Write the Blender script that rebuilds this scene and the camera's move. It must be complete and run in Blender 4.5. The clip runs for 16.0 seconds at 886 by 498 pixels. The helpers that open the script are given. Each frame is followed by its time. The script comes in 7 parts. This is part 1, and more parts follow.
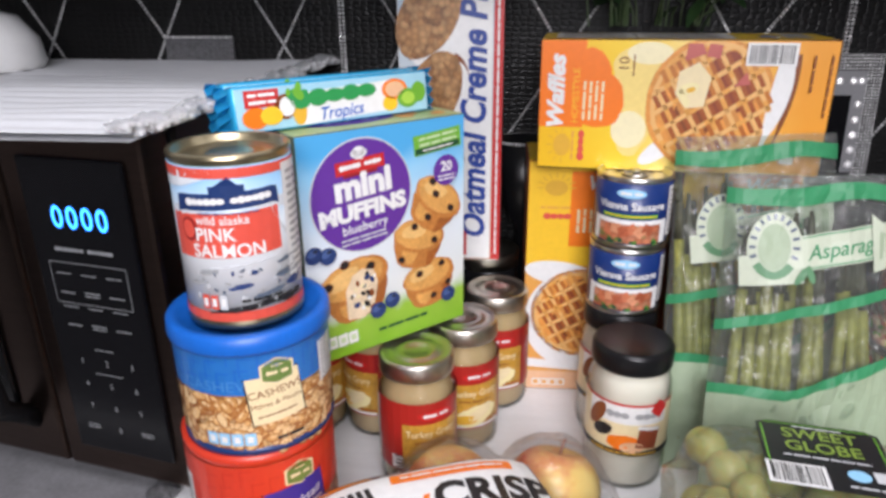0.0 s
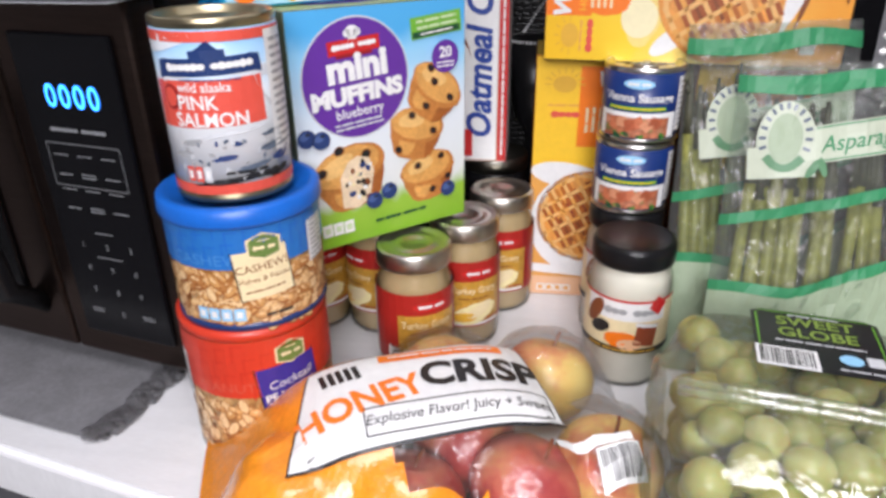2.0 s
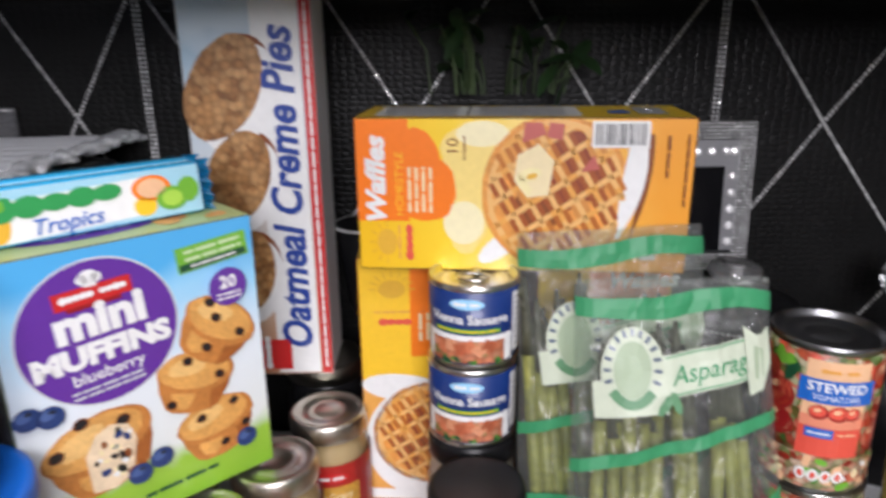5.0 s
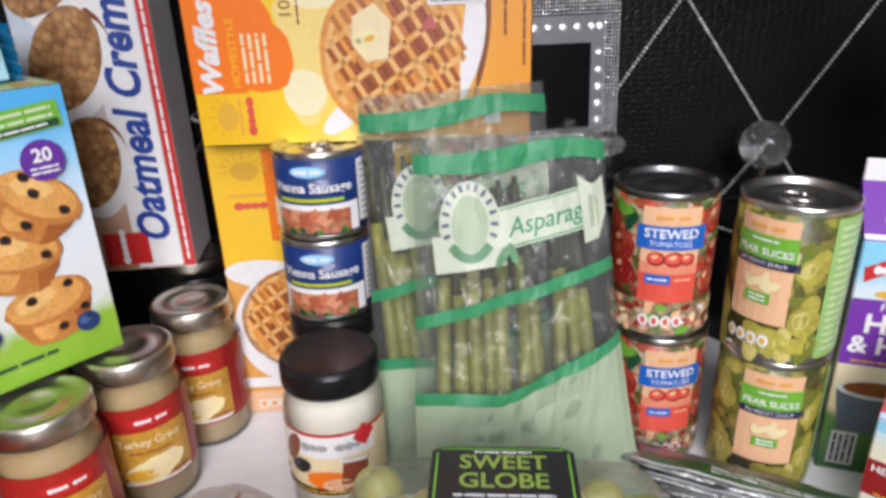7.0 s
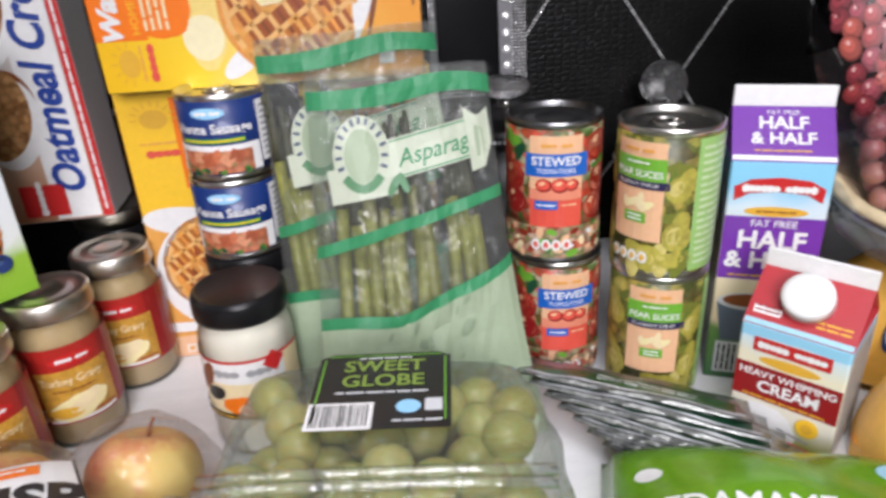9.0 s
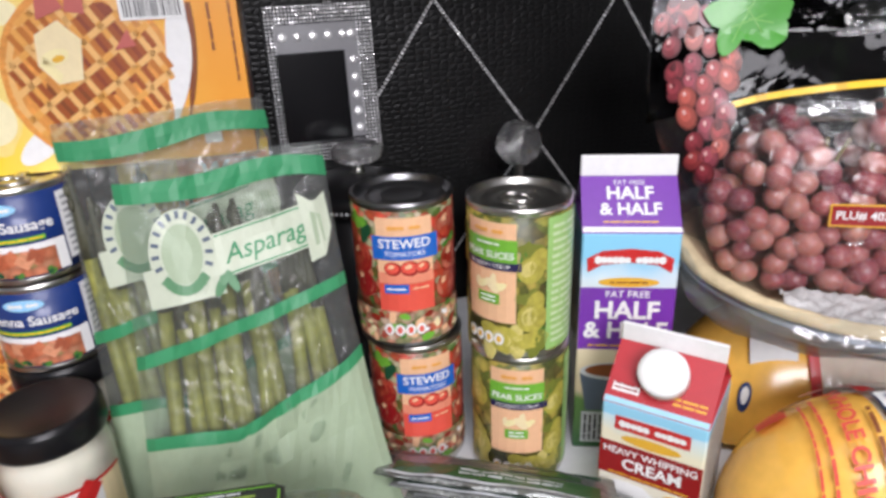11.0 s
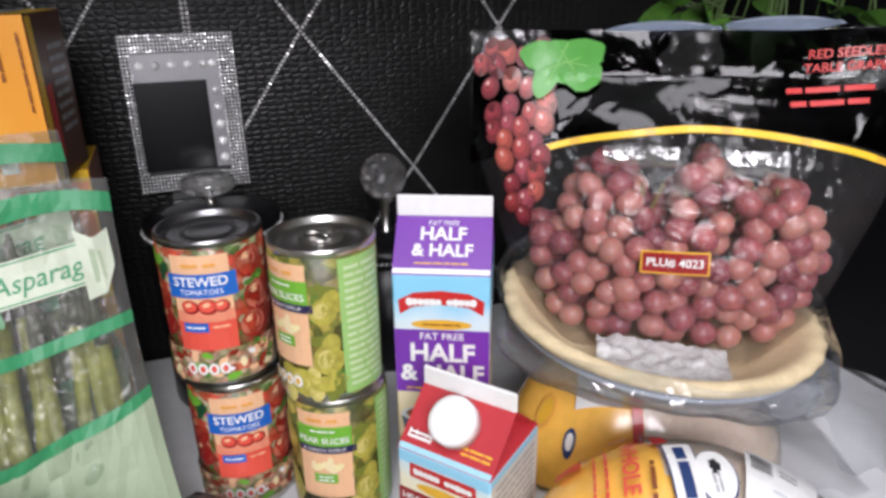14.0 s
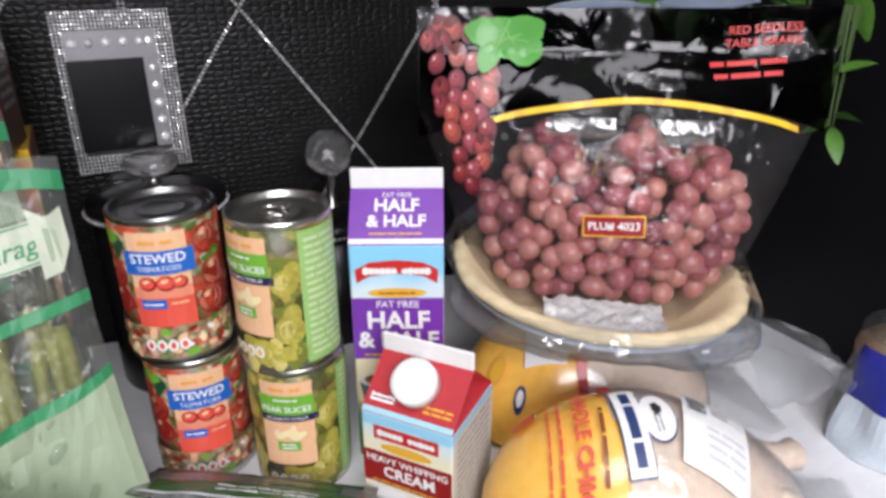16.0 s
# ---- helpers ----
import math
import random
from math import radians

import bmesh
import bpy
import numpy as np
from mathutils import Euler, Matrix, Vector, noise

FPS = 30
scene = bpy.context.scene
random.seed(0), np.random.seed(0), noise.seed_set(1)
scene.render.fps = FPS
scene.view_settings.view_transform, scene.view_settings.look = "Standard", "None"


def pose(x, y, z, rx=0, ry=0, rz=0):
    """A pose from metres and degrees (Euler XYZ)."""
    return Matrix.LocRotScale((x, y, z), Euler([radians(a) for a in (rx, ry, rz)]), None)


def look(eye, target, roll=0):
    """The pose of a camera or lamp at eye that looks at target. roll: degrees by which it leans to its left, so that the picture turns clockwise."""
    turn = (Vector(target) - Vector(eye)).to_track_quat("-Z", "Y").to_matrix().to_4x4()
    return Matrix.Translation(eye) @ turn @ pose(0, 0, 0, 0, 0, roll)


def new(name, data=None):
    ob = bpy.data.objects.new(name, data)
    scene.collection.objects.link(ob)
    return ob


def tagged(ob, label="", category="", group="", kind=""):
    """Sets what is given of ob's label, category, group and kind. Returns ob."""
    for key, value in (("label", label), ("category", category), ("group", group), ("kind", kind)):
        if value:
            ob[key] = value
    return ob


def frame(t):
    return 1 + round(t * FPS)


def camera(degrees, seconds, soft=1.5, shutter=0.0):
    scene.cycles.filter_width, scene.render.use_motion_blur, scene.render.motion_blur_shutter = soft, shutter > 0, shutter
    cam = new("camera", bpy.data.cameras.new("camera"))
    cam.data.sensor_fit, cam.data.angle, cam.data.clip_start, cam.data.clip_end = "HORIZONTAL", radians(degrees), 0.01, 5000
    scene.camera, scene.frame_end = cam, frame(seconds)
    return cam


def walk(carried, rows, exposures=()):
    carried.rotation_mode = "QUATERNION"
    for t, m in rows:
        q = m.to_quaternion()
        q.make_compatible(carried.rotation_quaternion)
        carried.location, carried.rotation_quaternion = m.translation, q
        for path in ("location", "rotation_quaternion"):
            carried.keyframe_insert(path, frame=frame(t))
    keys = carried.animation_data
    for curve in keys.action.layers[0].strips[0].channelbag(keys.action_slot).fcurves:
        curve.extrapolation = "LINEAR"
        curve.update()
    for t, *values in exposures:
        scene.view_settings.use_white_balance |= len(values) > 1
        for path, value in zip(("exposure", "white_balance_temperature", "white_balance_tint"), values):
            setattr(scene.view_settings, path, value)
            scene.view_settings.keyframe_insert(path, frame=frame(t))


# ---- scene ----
# camera and its way
cam = camera(65.9, 16.0, soft=3.2, shutter=0.5)
PATH = [
    (0, (0.135, 0.118, 0.411), (-0.071, 1.973, -0.307), -0.5),
    (0.5, (0.138, 0.118, 0.4), (-0.089, 1.954, -0.361), 0.0),
    (1, (0.142, 0.113, 0.381), (-0.114, 1.913, -0.452), 0.1),
    (1.5, (0.146, 0.109, 0.38), (-0.146, 1.901, -0.459), -0.2),
    (2, (0.164, 0.114, 0.371), (-0.127, 1.887, -0.508), -0.7),
    (2.5, (0.176, 0.13, 0.371), (-0.066, 1.912, -0.505), -0.9),
    (3, (0.192, 0.152, 0.395), (-0.094, 1.996, -0.323), 0.7),
    (3.5, (0.191, 0.178, 0.423), (-0.113, 2.059, -0.186), 0.3),
    (4, (0.173, 0.21, 0.442), (-0.086, 2.121, -0.087), -0.1),
    (4.5, (0.189, 0.233, 0.44), (0.066, 2.149, -0.118), -0.4),
    (5, (0.218, 0.249, 0.425), (0.213, 2.156, -0.179), -0.6),
    (5.2, (0.233, 0.254, 0.421), (0.276, 2.15, -0.216), -1.0),
    (7.3, (0.292, 0.229, 0.366), (0.459, 2.053, -0.436), -2.4),
    (7.5, (0.298, 0.225, 0.361), (0.476, 2.039, -0.464), -2.8),
    (8, (0.309, 0.215, 0.353), (0.499, 2.014, -0.5), -3.0),
    (8.5, (0.314, 0.204, 0.355), (0.499, 2.005, -0.494), -3.1),
    (9, (0.33, 0.191, 0.357), (0.565, 1.984, -0.497), -3.2),
    (9.5, (0.355, 0.192, 0.367), (0.674, 1.983, -0.464), -3.5),
    (10, (0.375, 0.199, 0.371), (0.805, 1.997, -0.393), -3.9),
    (10.2, (0.37, 0.209, 0.373), (0.825, 1.994, -0.408), -3.6),
    (12.3, (0.411, 0.24, 0.383), (1.058, 1.959, -0.41), -0.9),
    (12.5, (0.428, 0.234, 0.371), (1.009, 1.98, -0.413), -0.4),
    (13, (0.449, 0.223, 0.372), (0.927, 2.0, -0.411), -0.2),
    (13.5, (0.482, 0.214, 0.389), (1.03, 1.99, -0.351), -1.3),
    (14, (0.504, 0.203, 0.386), (1.075, 1.97, -0.356), -0.9),
    (14.5, (0.512, 0.196, 0.384), (1.096, 1.953, -0.374), -1.4),
    (15, (0.513, 0.194, 0.388), (1.128, 1.943, -0.362), -2.6),
    (15.5, (0.487, 0.188, 0.397), (1.187, 1.902, -0.359), -1.4),
    (16, (0.479, 0.189, 0.386), (1.237, 1.86, -0.408), -0.2),
]
walk(cam, [(t, look(eye, target, roll)) for t, eye, target, roll in PATH])

# light: a weak room glow, one ceiling lamp and one lamp behind the camera
world = bpy.data.worlds.new("room_glow")
scene.world = world
world.use_nodes = True
world.node_tree.nodes["Background"].inputs[0].default_value = (0.75, 0.85, 1.0, 1)
world.node_tree.nodes["Background"].inputs[1].default_value = 0.11


def area_lamp(name, eye, target, size, watts, colour):
    data = bpy.data.lights.new(name, "AREA")
    data.shape, data.size, data.size_y, data.energy, data.color = "RECTANGLE", size[0], size[1], watts, colour
    ob = new(name, data)
    ob.matrix_world = look(eye, target)
    return ob


area_lamp("room_lamp", (0.34, -0.95, 0.86), (0.4, 0.7, 0.12), (0.8, 0.6), 37, (0.965, 0.935, 1.0))
area_lamp("ceiling_lamp", (0.28, -0.2, 1.62), (0.3, 0.3, 0.0), (0.7, 0.7), 21, (0.965, 0.935, 1.0))
scene.view_settings.exposure = -0.25

# ---- materials ----
def node_material(name):
    m = bpy.data.materials.new(name)
    m.use_nodes = True
    t = m.node_tree
    return m, t, t.nodes["Principled BSDF"], t.links.new


def surface(name, colour, rough=0.5, metal=0.0, vary=0.12, scale=60.0, bump=0.08, coat=0.0, stretch=(1, 1, 1), fine=6.0, shine=0.5):
    """A surface with colour variation at two scales and a fine relief."""
    m, t, bsdf, link = node_material(name)
    tc, mp = t.nodes.new("ShaderNodeTexCoord"), t.nodes.new("ShaderNodeMapping")
    mp.inputs["Scale"].default_value = stretch
    link(tc.outputs["Object"], mp.inputs[0])
    n1, n2 = t.nodes.new("ShaderNodeTexNoise"), t.nodes.new("ShaderNodeTexNoise")
    n1.inputs["Scale"].default_value, n2.inputs["Scale"].default_value = scale, scale * fine
    for n in (n1, n2):
        link(mp.outputs[0], n.inputs["Vector"])
    add = t.nodes.new("ShaderNodeMath")
    add.operation = "ADD"
    link(n1.outputs[0], add.inputs[0])
    link(n2.outputs[0], add.inputs[1])
    ramp = t.nodes.new("ShaderNodeMapRange")
    ramp.inputs[1].default_value, ramp.inputs[2].default_value = 0.6, 1.4
    ramp.inputs[3].default_value, ramp.inputs[4].default_value = 1 - vary, 1 + vary
    link(add.outputs[0], ramp.inputs[0])
    mix = t.nodes.new("ShaderNodeVectorMath")
    mix.operation = "SCALE"
    mix.inputs[0].default_value = colour[:3]
    link(ramp.outputs[0], mix.inputs["Scale"])
    link(mix.outputs[0], bsdf.inputs["Base Color"])
    bsdf.inputs["Roughness"].default_value, bsdf.inputs["Metallic"].default_value = rough, metal
    bsdf.inputs["Coat Weight"].default_value, bsdf.inputs["Coat Roughness"].default_value = coat, 0.12
    bsdf.inputs["Specular IOR Level"].default_value = shine
    if bump:
        b = t.nodes.new("ShaderNodeBump")
        b.inputs["Strength"].default_value, b.inputs["Distance"].default_value = bump, 0.001
        link(add.outputs[0], b.inputs["Height"])
        link(b.outputs[0], bsdf.inputs["Normal"])
    return m


def mottled(name, stops, scale=120.0, rough=0.4, bump=0.15, coat=0.2, spread=1.0):
    """Blotches of several colours, each cell its own (nuts, chopped fruit, printed photographs)."""
    m, t, bsdf, link = node_material(name)
    tc, vo, ns = t.nodes.new("ShaderNodeTexCoord"), t.nodes.new("ShaderNodeTexVoronoi"), t.nodes.new("ShaderNodeTexNoise")
    vo.inputs["Scale"].default_value, ns.inputs["Scale"].default_value = scale, scale * 0.5
    link(tc.outputs["Object"], vo.inputs["Vector"])
    link(tc.outputs["Object"], ns.inputs["Vector"])
    sep = t.nodes.new("ShaderNodeSeparateColor")
    link(vo.outputs["Color"], sep.inputs[0])
    cr = t.nodes.new("ShaderNodeValToRGB")
    cr.color_ramp.interpolation = "LINEAR"
    while len(cr.color_ramp.elements) < len(stops):
        cr.color_ramp.elements.new(0.5)
    for i, c in enumerate(stops):
        cr.color_ramp.elements[i].position = i / max(1, len(stops) - 1)
        cr.color_ramp.elements[i].color = (*c, 1)
    link(sep.outputs[0], cr.inputs[0])
    dark = t.nodes.new("ShaderNodeMapRange")
    dark.inputs[1].default_value, dark.inputs[2].default_value = 0.0, 0.75 / 1.0
    dark.inputs[3].default_value, dark.inputs[4].default_value = 1.1, 0.55
    link(vo.outputs["Distance"], dark.inputs[0])
    sc = t.nodes.new("ShaderNodeVectorMath")
    sc.operation = "SCALE"
    link(cr.outputs[0], sc.inputs[0])
    link(dark.outputs[0], sc.inputs["Scale"])
    link(sc.outputs[0], bsdf.inputs["Base Color"])
    bsdf.inputs["Roughness"].default_value, bsdf.inputs["Coat Weight"].default_value = rough, coat
    b = t.nodes.new("ShaderNodeBump")
    b.inputs["Strength"].default_value, b.inputs["Distance"].default_value = bump, 0.0005
    link(ns.outputs[0], b.inputs["Height"])
    link(b.outputs[0], bsdf.inputs["Normal"])
    return m


def gradient(name, stops, rough=0.4, coat=0.3, axis=2):
    """A printed card whose colours run from one edge to the other, with a cloudy unevenness."""
    m, t, bsdf, link = node_material(name)
    tc, sep, ns, cr = (t.nodes.new(k) for k in ("ShaderNodeTexCoord", "ShaderNodeSeparateXYZ", "ShaderNodeTexNoise", "ShaderNodeValToRGB"))
    ns.inputs["Scale"].default_value = 30
    link(tc.outputs["Generated"], sep.inputs[0])
    link(tc.outputs["Object"], ns.inputs["Vector"])
    ma = t.nodes.new("ShaderNodeMath")
    ma.operation = "MULTIPLY_ADD"
    ma.inputs[1].default_value = 0.18
    link(ns.outputs[0], ma.inputs[0])
    link(sep.outputs[axis], ma.inputs[2])
    while len(cr.color_ramp.elements) < len(stops):
        cr.color_ramp.elements.new(0.5)
    for i, (p, c) in enumerate(stops):
        cr.color_ramp.elements[i].position = min(1, p + 0.09)
        cr.color_ramp.elements[i].color = (*c, 1)
    link(ma.outputs[0], cr.inputs[0])
    link(cr.outputs[0], bsdf.inputs["Base Color"])
    bsdf.inputs["Roughness"].default_value, bsdf.inputs["Coat Weight"].default_value = rough, coat
    return m


def film(name, tint=(1, 1, 1), milk=0.05, gloss=0.10, rough=0.12, wrinkle=0.5, scale=35.0):
    """Thin clear plastic: see-through, a little milky, with crinkled gloss."""
    m, t, bsdf, link = node_material(name)
    t.nodes.remove(bsdf)
    out = t.nodes["Material Output"]
    tr, gl, df = t.nodes.new("ShaderNodeBsdfTransparent"), t.nodes.new("ShaderNodeBsdfGlossy"), t.nodes.new("ShaderNodeBsdfDiffuse")
    tr.inputs[0].default_value = (*tint, 1)
    df.inputs[0].default_value = (0.85, 0.87, 0.86, 1)
    gl.inputs["Roughness"].default_value = rough
    lw = t.nodes.new("ShaderNodeLayerWeight")
    lw.inputs[0].default_value = 0.25
    ma = t.nodes.new("ShaderNodeMath")
    ma.operation = "MULTIPLY_ADD"
    ma.inputs[1].default_value, ma.inputs[2].default_value = 0.5, gloss
    ma.use_clamp = True
    link(lw.outputs["Fresnel"], ma.inputs[0])
    tc, ns, b = t.nodes.new("ShaderNodeTexCoord"), t.nodes.new("ShaderNodeTexNoise"), t.nodes.new("ShaderNodeBump")
    ns.inputs["Scale"].default_value, ns.inputs["Detail"].default_value = scale, 3
    ns.inputs["Distortion"].default_value = 1.2
    b.inputs["Strength"].default_value, b.inputs["Distance"].default_value = wrinkle, 0.01
    link(tc.outputs["Object"], ns.inputs["Vector"])
    link(ns.outputs[0], b.inputs["Height"])
    link(b.outputs[0], gl.inputs["Normal"])
    m1, m2 = t.nodes.new("ShaderNodeMixShader"), t.nodes.new("ShaderNodeMixShader")
    m1.inputs[0].default_value = milk
    link(tr.outputs[0], m1.inputs[1])
    link(df.outputs[0], m1.inputs[2])
    link(ma.outputs[0], m2.inputs[0])
    link(m1.outputs[0], m2.inputs[1])
    link(gl.outputs[0], m2.inputs[2])
    link(m2.outputs[0], out.inputs[0])
    return m


def ink(name, colour, rough=0.4, coat=0.25):
    return surface("ink_" + name, colour, rough, vary=0.06, scale=180, bump=0.02, coat=coat)


WHITE, BLACK, RED, DEEPRED = ink("white", (0.8, 0.8, 0.79)), ink("black", (0.012, 0.012, 0.014)), ink("red", (0.55, 0.02, 0.02)), ink("deep_red", (0.28, 0.01, 0.012))
ORANGE, YELLOW, TAN, BROWN = ink("orange", (0.9, 0.2, 0.01)), ink("yellow", (0.9, 0.55, 0.03)), ink("tan", (0.75, 0.36, 0.08)), ink("brown", (0.22, 0.06, 0.015))
NAVY, BLUE, SKY, PURPLE = ink("navy", (0.01, 0.035, 0.14)), ink("blue", (0.01, 0.12, 0.5)), ink("sky", (0.3, 0.6, 0.85)), ink("purple", (0.12, 0.03, 0.3))
GREEN, LEAF, LIME, CREAM = ink("green", (0.03, 0.3, 0.08)), ink("leaf", (0.16, 0.42, 0.04)), ink("lime", (0.38, 0.62, 0.08)), ink("cream", (0.83, 0.7, 0.42))
PALE, GREY, SILVER, BERRY = ink("pale_green", (0.55, 0.68, 0.4)), ink("grey", (0.35, 0.36, 0.37)), ink("silver", (0.6, 0.62, 0.64)), ink("berry", (0.02, 0.045, 0.16))
CORAL, PEACH, GOLD, BUTTER = ink("coral", (0.72, 0.09, 0.06)), ink("peach", (0.8, 0.48, 0.28)), ink("gold", (0.75, 0.42, 0.04)), ink("butter", (0.85, 0.75, 0.4))
VIOLET, DARKGREEN, PASTEL, SYRUP = ink("violet", (0.17, 0.035, 0.36)), ink("dark_green", (0.01, 0.07, 0.03)), ink("pastel_blue", (0.35, 0.62, 0.75)), ink("syrup", (0.26, 0.055, 0.02))
STEEL = surface("tinned_steel", (0.62, 0.61, 0.58), 0.28, 1.0, 0.08, 90, 0.04)
BRASSY = surface("gold_lacquered_steel", (0.55, 0.47, 0.3), 0.3, 1.0, 0.08, 90, 0.04)
# same tin as STEEL, with shade put into a darker colour
SHADEDSTEEL = surface("shaded_steel", (0.3, 0.3, 0.31), 0.3, 1.0, 0.08, 90, 0.04)
LIDMETAL = surface("jar_lid_metal", (0.62, 0.59, 0.52), 0.32, 1.0, 0.1, 80, 0.05)
BLACKPLASTIC = surface("black_plastic", (0.008, 0.008, 0.009), 0.28, vary=0.2, bump=0.03, shine=0.3)
BLUELID = surface("blue_plastic_lid", (0.01, 0.13, 0.55), 0.35, vary=0.08, bump=0.03)
CLEAR = film("clear_film")
SHELL = film("clear_shell", (0.97, 1, 0.97), 0.045, 0.08, 0.08, 0.5, 30)


def glass(name, colour, rough=0.05):
    m, t, bsdf, link = node_material(name)
    bsdf.inputs["Base Color"].default_value, bsdf.inputs["Roughness"].default_value = (*colour, 1), rough
    bsdf.inputs["Transmission Weight"].default_value, bsdf.inputs["IOR"].default_value = 1.0, 1.45
    return m


CRYSTAL = glass("crystal", (1, 1, 1), 0.02)
CRYSTAL.node_tree.nodes["Principled BSDF"].inputs["Transmission Weight"].default_value = 0.96
CRYSTAL.node_tree.nodes["Principled BSDF"].inputs["Metallic"].default_value = 0.0
RHINESTONE, t, bsdf, link = node_material("rhinestone")
geo, rng = t.nodes.new("ShaderNodeNewGeometry"), t.nodes.new("ShaderNodeMapRange")
rng.inputs[3].default_value, rng.inputs[4].default_value = 0.5, 1.0
link(geo.outputs["Random Per Island"], rng.inputs[0])
link(rng.outputs[0], bsdf.inputs["Base Color"])
bsdf.inputs["Metallic"].default_value, bsdf.inputs["Roughness"].default_value, bsdf.inputs["Coat Weight"].default_value = 0.15, 0.2, 0.8


# ---- building helpers ----
def mesh_of(name, bm, mats, smooth=False):
    me = bpy.data.meshes.new(name)
    bm.to_mesh(me)
    bm.free()
    for m in mats if isinstance(mats, (list, tuple)) else [mats]:
        me.materials.append(m)
    if smooth:
        for p in me.polygons:
            p.use_smooth = True
    return me


def part(name, bm, mats, parent, label="", smooth=False):
    """Links a bmesh as one mesh object under a thing or a part."""
    ob = new(name, mesh_of(name, bm, mats, smooth))
    ob.parent = parent
    return tagged(ob, label) if label else ob


def thing(name, m, label, category, group=""):
    ob = new(name)
    ob.empty_display_size = 0.02
    ob.matrix_world = m
    return tagged(ob, label, category, group)


def setting(name, bm, mats, label, category, smooth=False):
    return tagged(new(name, mesh_of(name, bm, mats, smooth)), label, category, kind="structure")


def block(w, d, h, bevel=0.0, at=(0, 0, 0), seg=2, bm=None):
    """A box whose base is centred on at."""
    bm = bm or bmesh.new()
    out = bmesh.ops.create_cube(bm, size=1, matrix=Matrix.Translation((at[0], at[1], at[2] + h / 2)) @ Matrix.Diagonal((w, d, h, 1)))
    if bevel:
        edges = list({e for v in out["verts"] for e in v.link_edges})
        bmesh.ops.bevel(bm, geom=edges, offset=bevel, segments=seg, affect="EDGES", profile=0.5)
    return bm


def lathe(profile, n=40, bm=None, wobble=None):
    """Turns a profile of (radius, height) round the z axis."""
    bm = bm or bmesh.new()
    rings = []
    for r, z in profile:
        if r < 1e-6:
            rings.append([bm.verts.new((0, 0, z))])
        else:
            ring = []
            for i in range(n):
                a = 2 * math.pi * i / n
                k, dz = wobble(a, r, z) if wobble else (1, 0)
                ring.append(bm.verts.new((r * k * math.cos(a), r * k * math.sin(a), z + dz)))
            rings.append(ring)
    for a, b in zip(rings, rings[1:]):
        for i in range(n):
            j = (i + 1) % n
            if len(a) == 1 and len(b) == 1:
                continue
            if len(a) == 1:
                bm.faces.new((a[0], b[j], b[i]))
            elif len(b) == 1:
                bm.faces.new((a[i], a[j], b[0]))
            else:
                bm.faces.new((a[i], a[j], b[j], b[i]))
    bmesh.ops.recalc_face_normals(bm, faces=bm.faces)
    return bm


def ball(r, at=(0, 0, 0), sub=2, squash=(1, 1, 1), bm=None):
    bm = bm or bmesh.new()
    bmesh.ops.create_icosphere(bm, subdivisions=sub, radius=r, matrix=Matrix.Translation(at) @ Matrix.Diagonal((*squash, 1)))
    return bm


def sheet(f, nu, nv, bm=None, mat=None):
    """A grid over u, v in 0..1 with places f(u, v)."""
    bm = bm or bmesh.new()
    g = [[bm.verts.new(f(i / nu, j / nv)) for j in range(nv + 1)] for i in range(nu + 1)]
    for i in range(nu):
        for j in range(nv):
            face = bm.faces.new((g[i][j], g[i + 1][j], g[i + 1][j + 1], g[i][j + 1]))
            if mat:
                face.material_index = mat((i + 0.5) / nu, (j + 0.5) / nv)
    return bm


def tube(points, r, n=8, bm=None, ends=(1, 1)):
    """A round bar along points, its radius going from ends[0] * r to ends[1] * r."""
    bm = bm or bmesh.new()
    points = [Vector(p) for p in points]
    rings = []
    for i, p in enumerate(points):
        way = (points[min(i + 1, len(points) - 1)] - points[max(i - 1, 0)]).normalized()
        side = way.cross(Vector((0.3, 0.2, 1)) if abs(way.z) < 0.9 else Vector((1, 0, 0))).normalized()
        up = side.cross(way)
        k = r * (ends[0] + (ends[1] - ends[0]) * i / max(1, len(points) - 1))
        rings.append([bm.verts.new(p + k * (math.cos(2 * math.pi * j / n) * side + math.sin(2 * math.pi * j / n) * up)) for j in range(n)])
    for a, b in zip(rings, rings[1:]):
        for j in range(n):
            bm.faces.new((a[j], a[(j + 1) % n], b[(j + 1) % n], b[j]))
    bm.faces.new(rings[0][::-1])
    bm.faces.new(rings[-1])
    return bm


# ---- print: flat shapes laid on a surface ----
TEXTS = {}


def letters(body, size, bold=0.0, shear=0.0, wide=1.0):
    key = (body, bold, shear)
    if key not in TEXTS:
        cu = bpy.data.curves.new("letters", "FONT")
        cu.body, cu.size, cu.offset, cu.shear = body, 1.0, bold, shear
        cu.align_x, cu.align_y, cu.resolution_u = "CENTER", "CENTER", 3
        ob = bpy.data.objects.new("letters", cu)
        me = bpy.data.meshes.new_from_object(ob)
        TEXTS[key] = ([(v.co.x, v.co.y) for v in me.vertices], [tuple(p.vertices) for p in me.polygons])
        bpy.data.objects.remove(ob)
        bpy.data.meshes.remove(me)
    vs, fs = TEXTS[key]
    return [(x * size * wide, y * size) for x, y in vs], fs


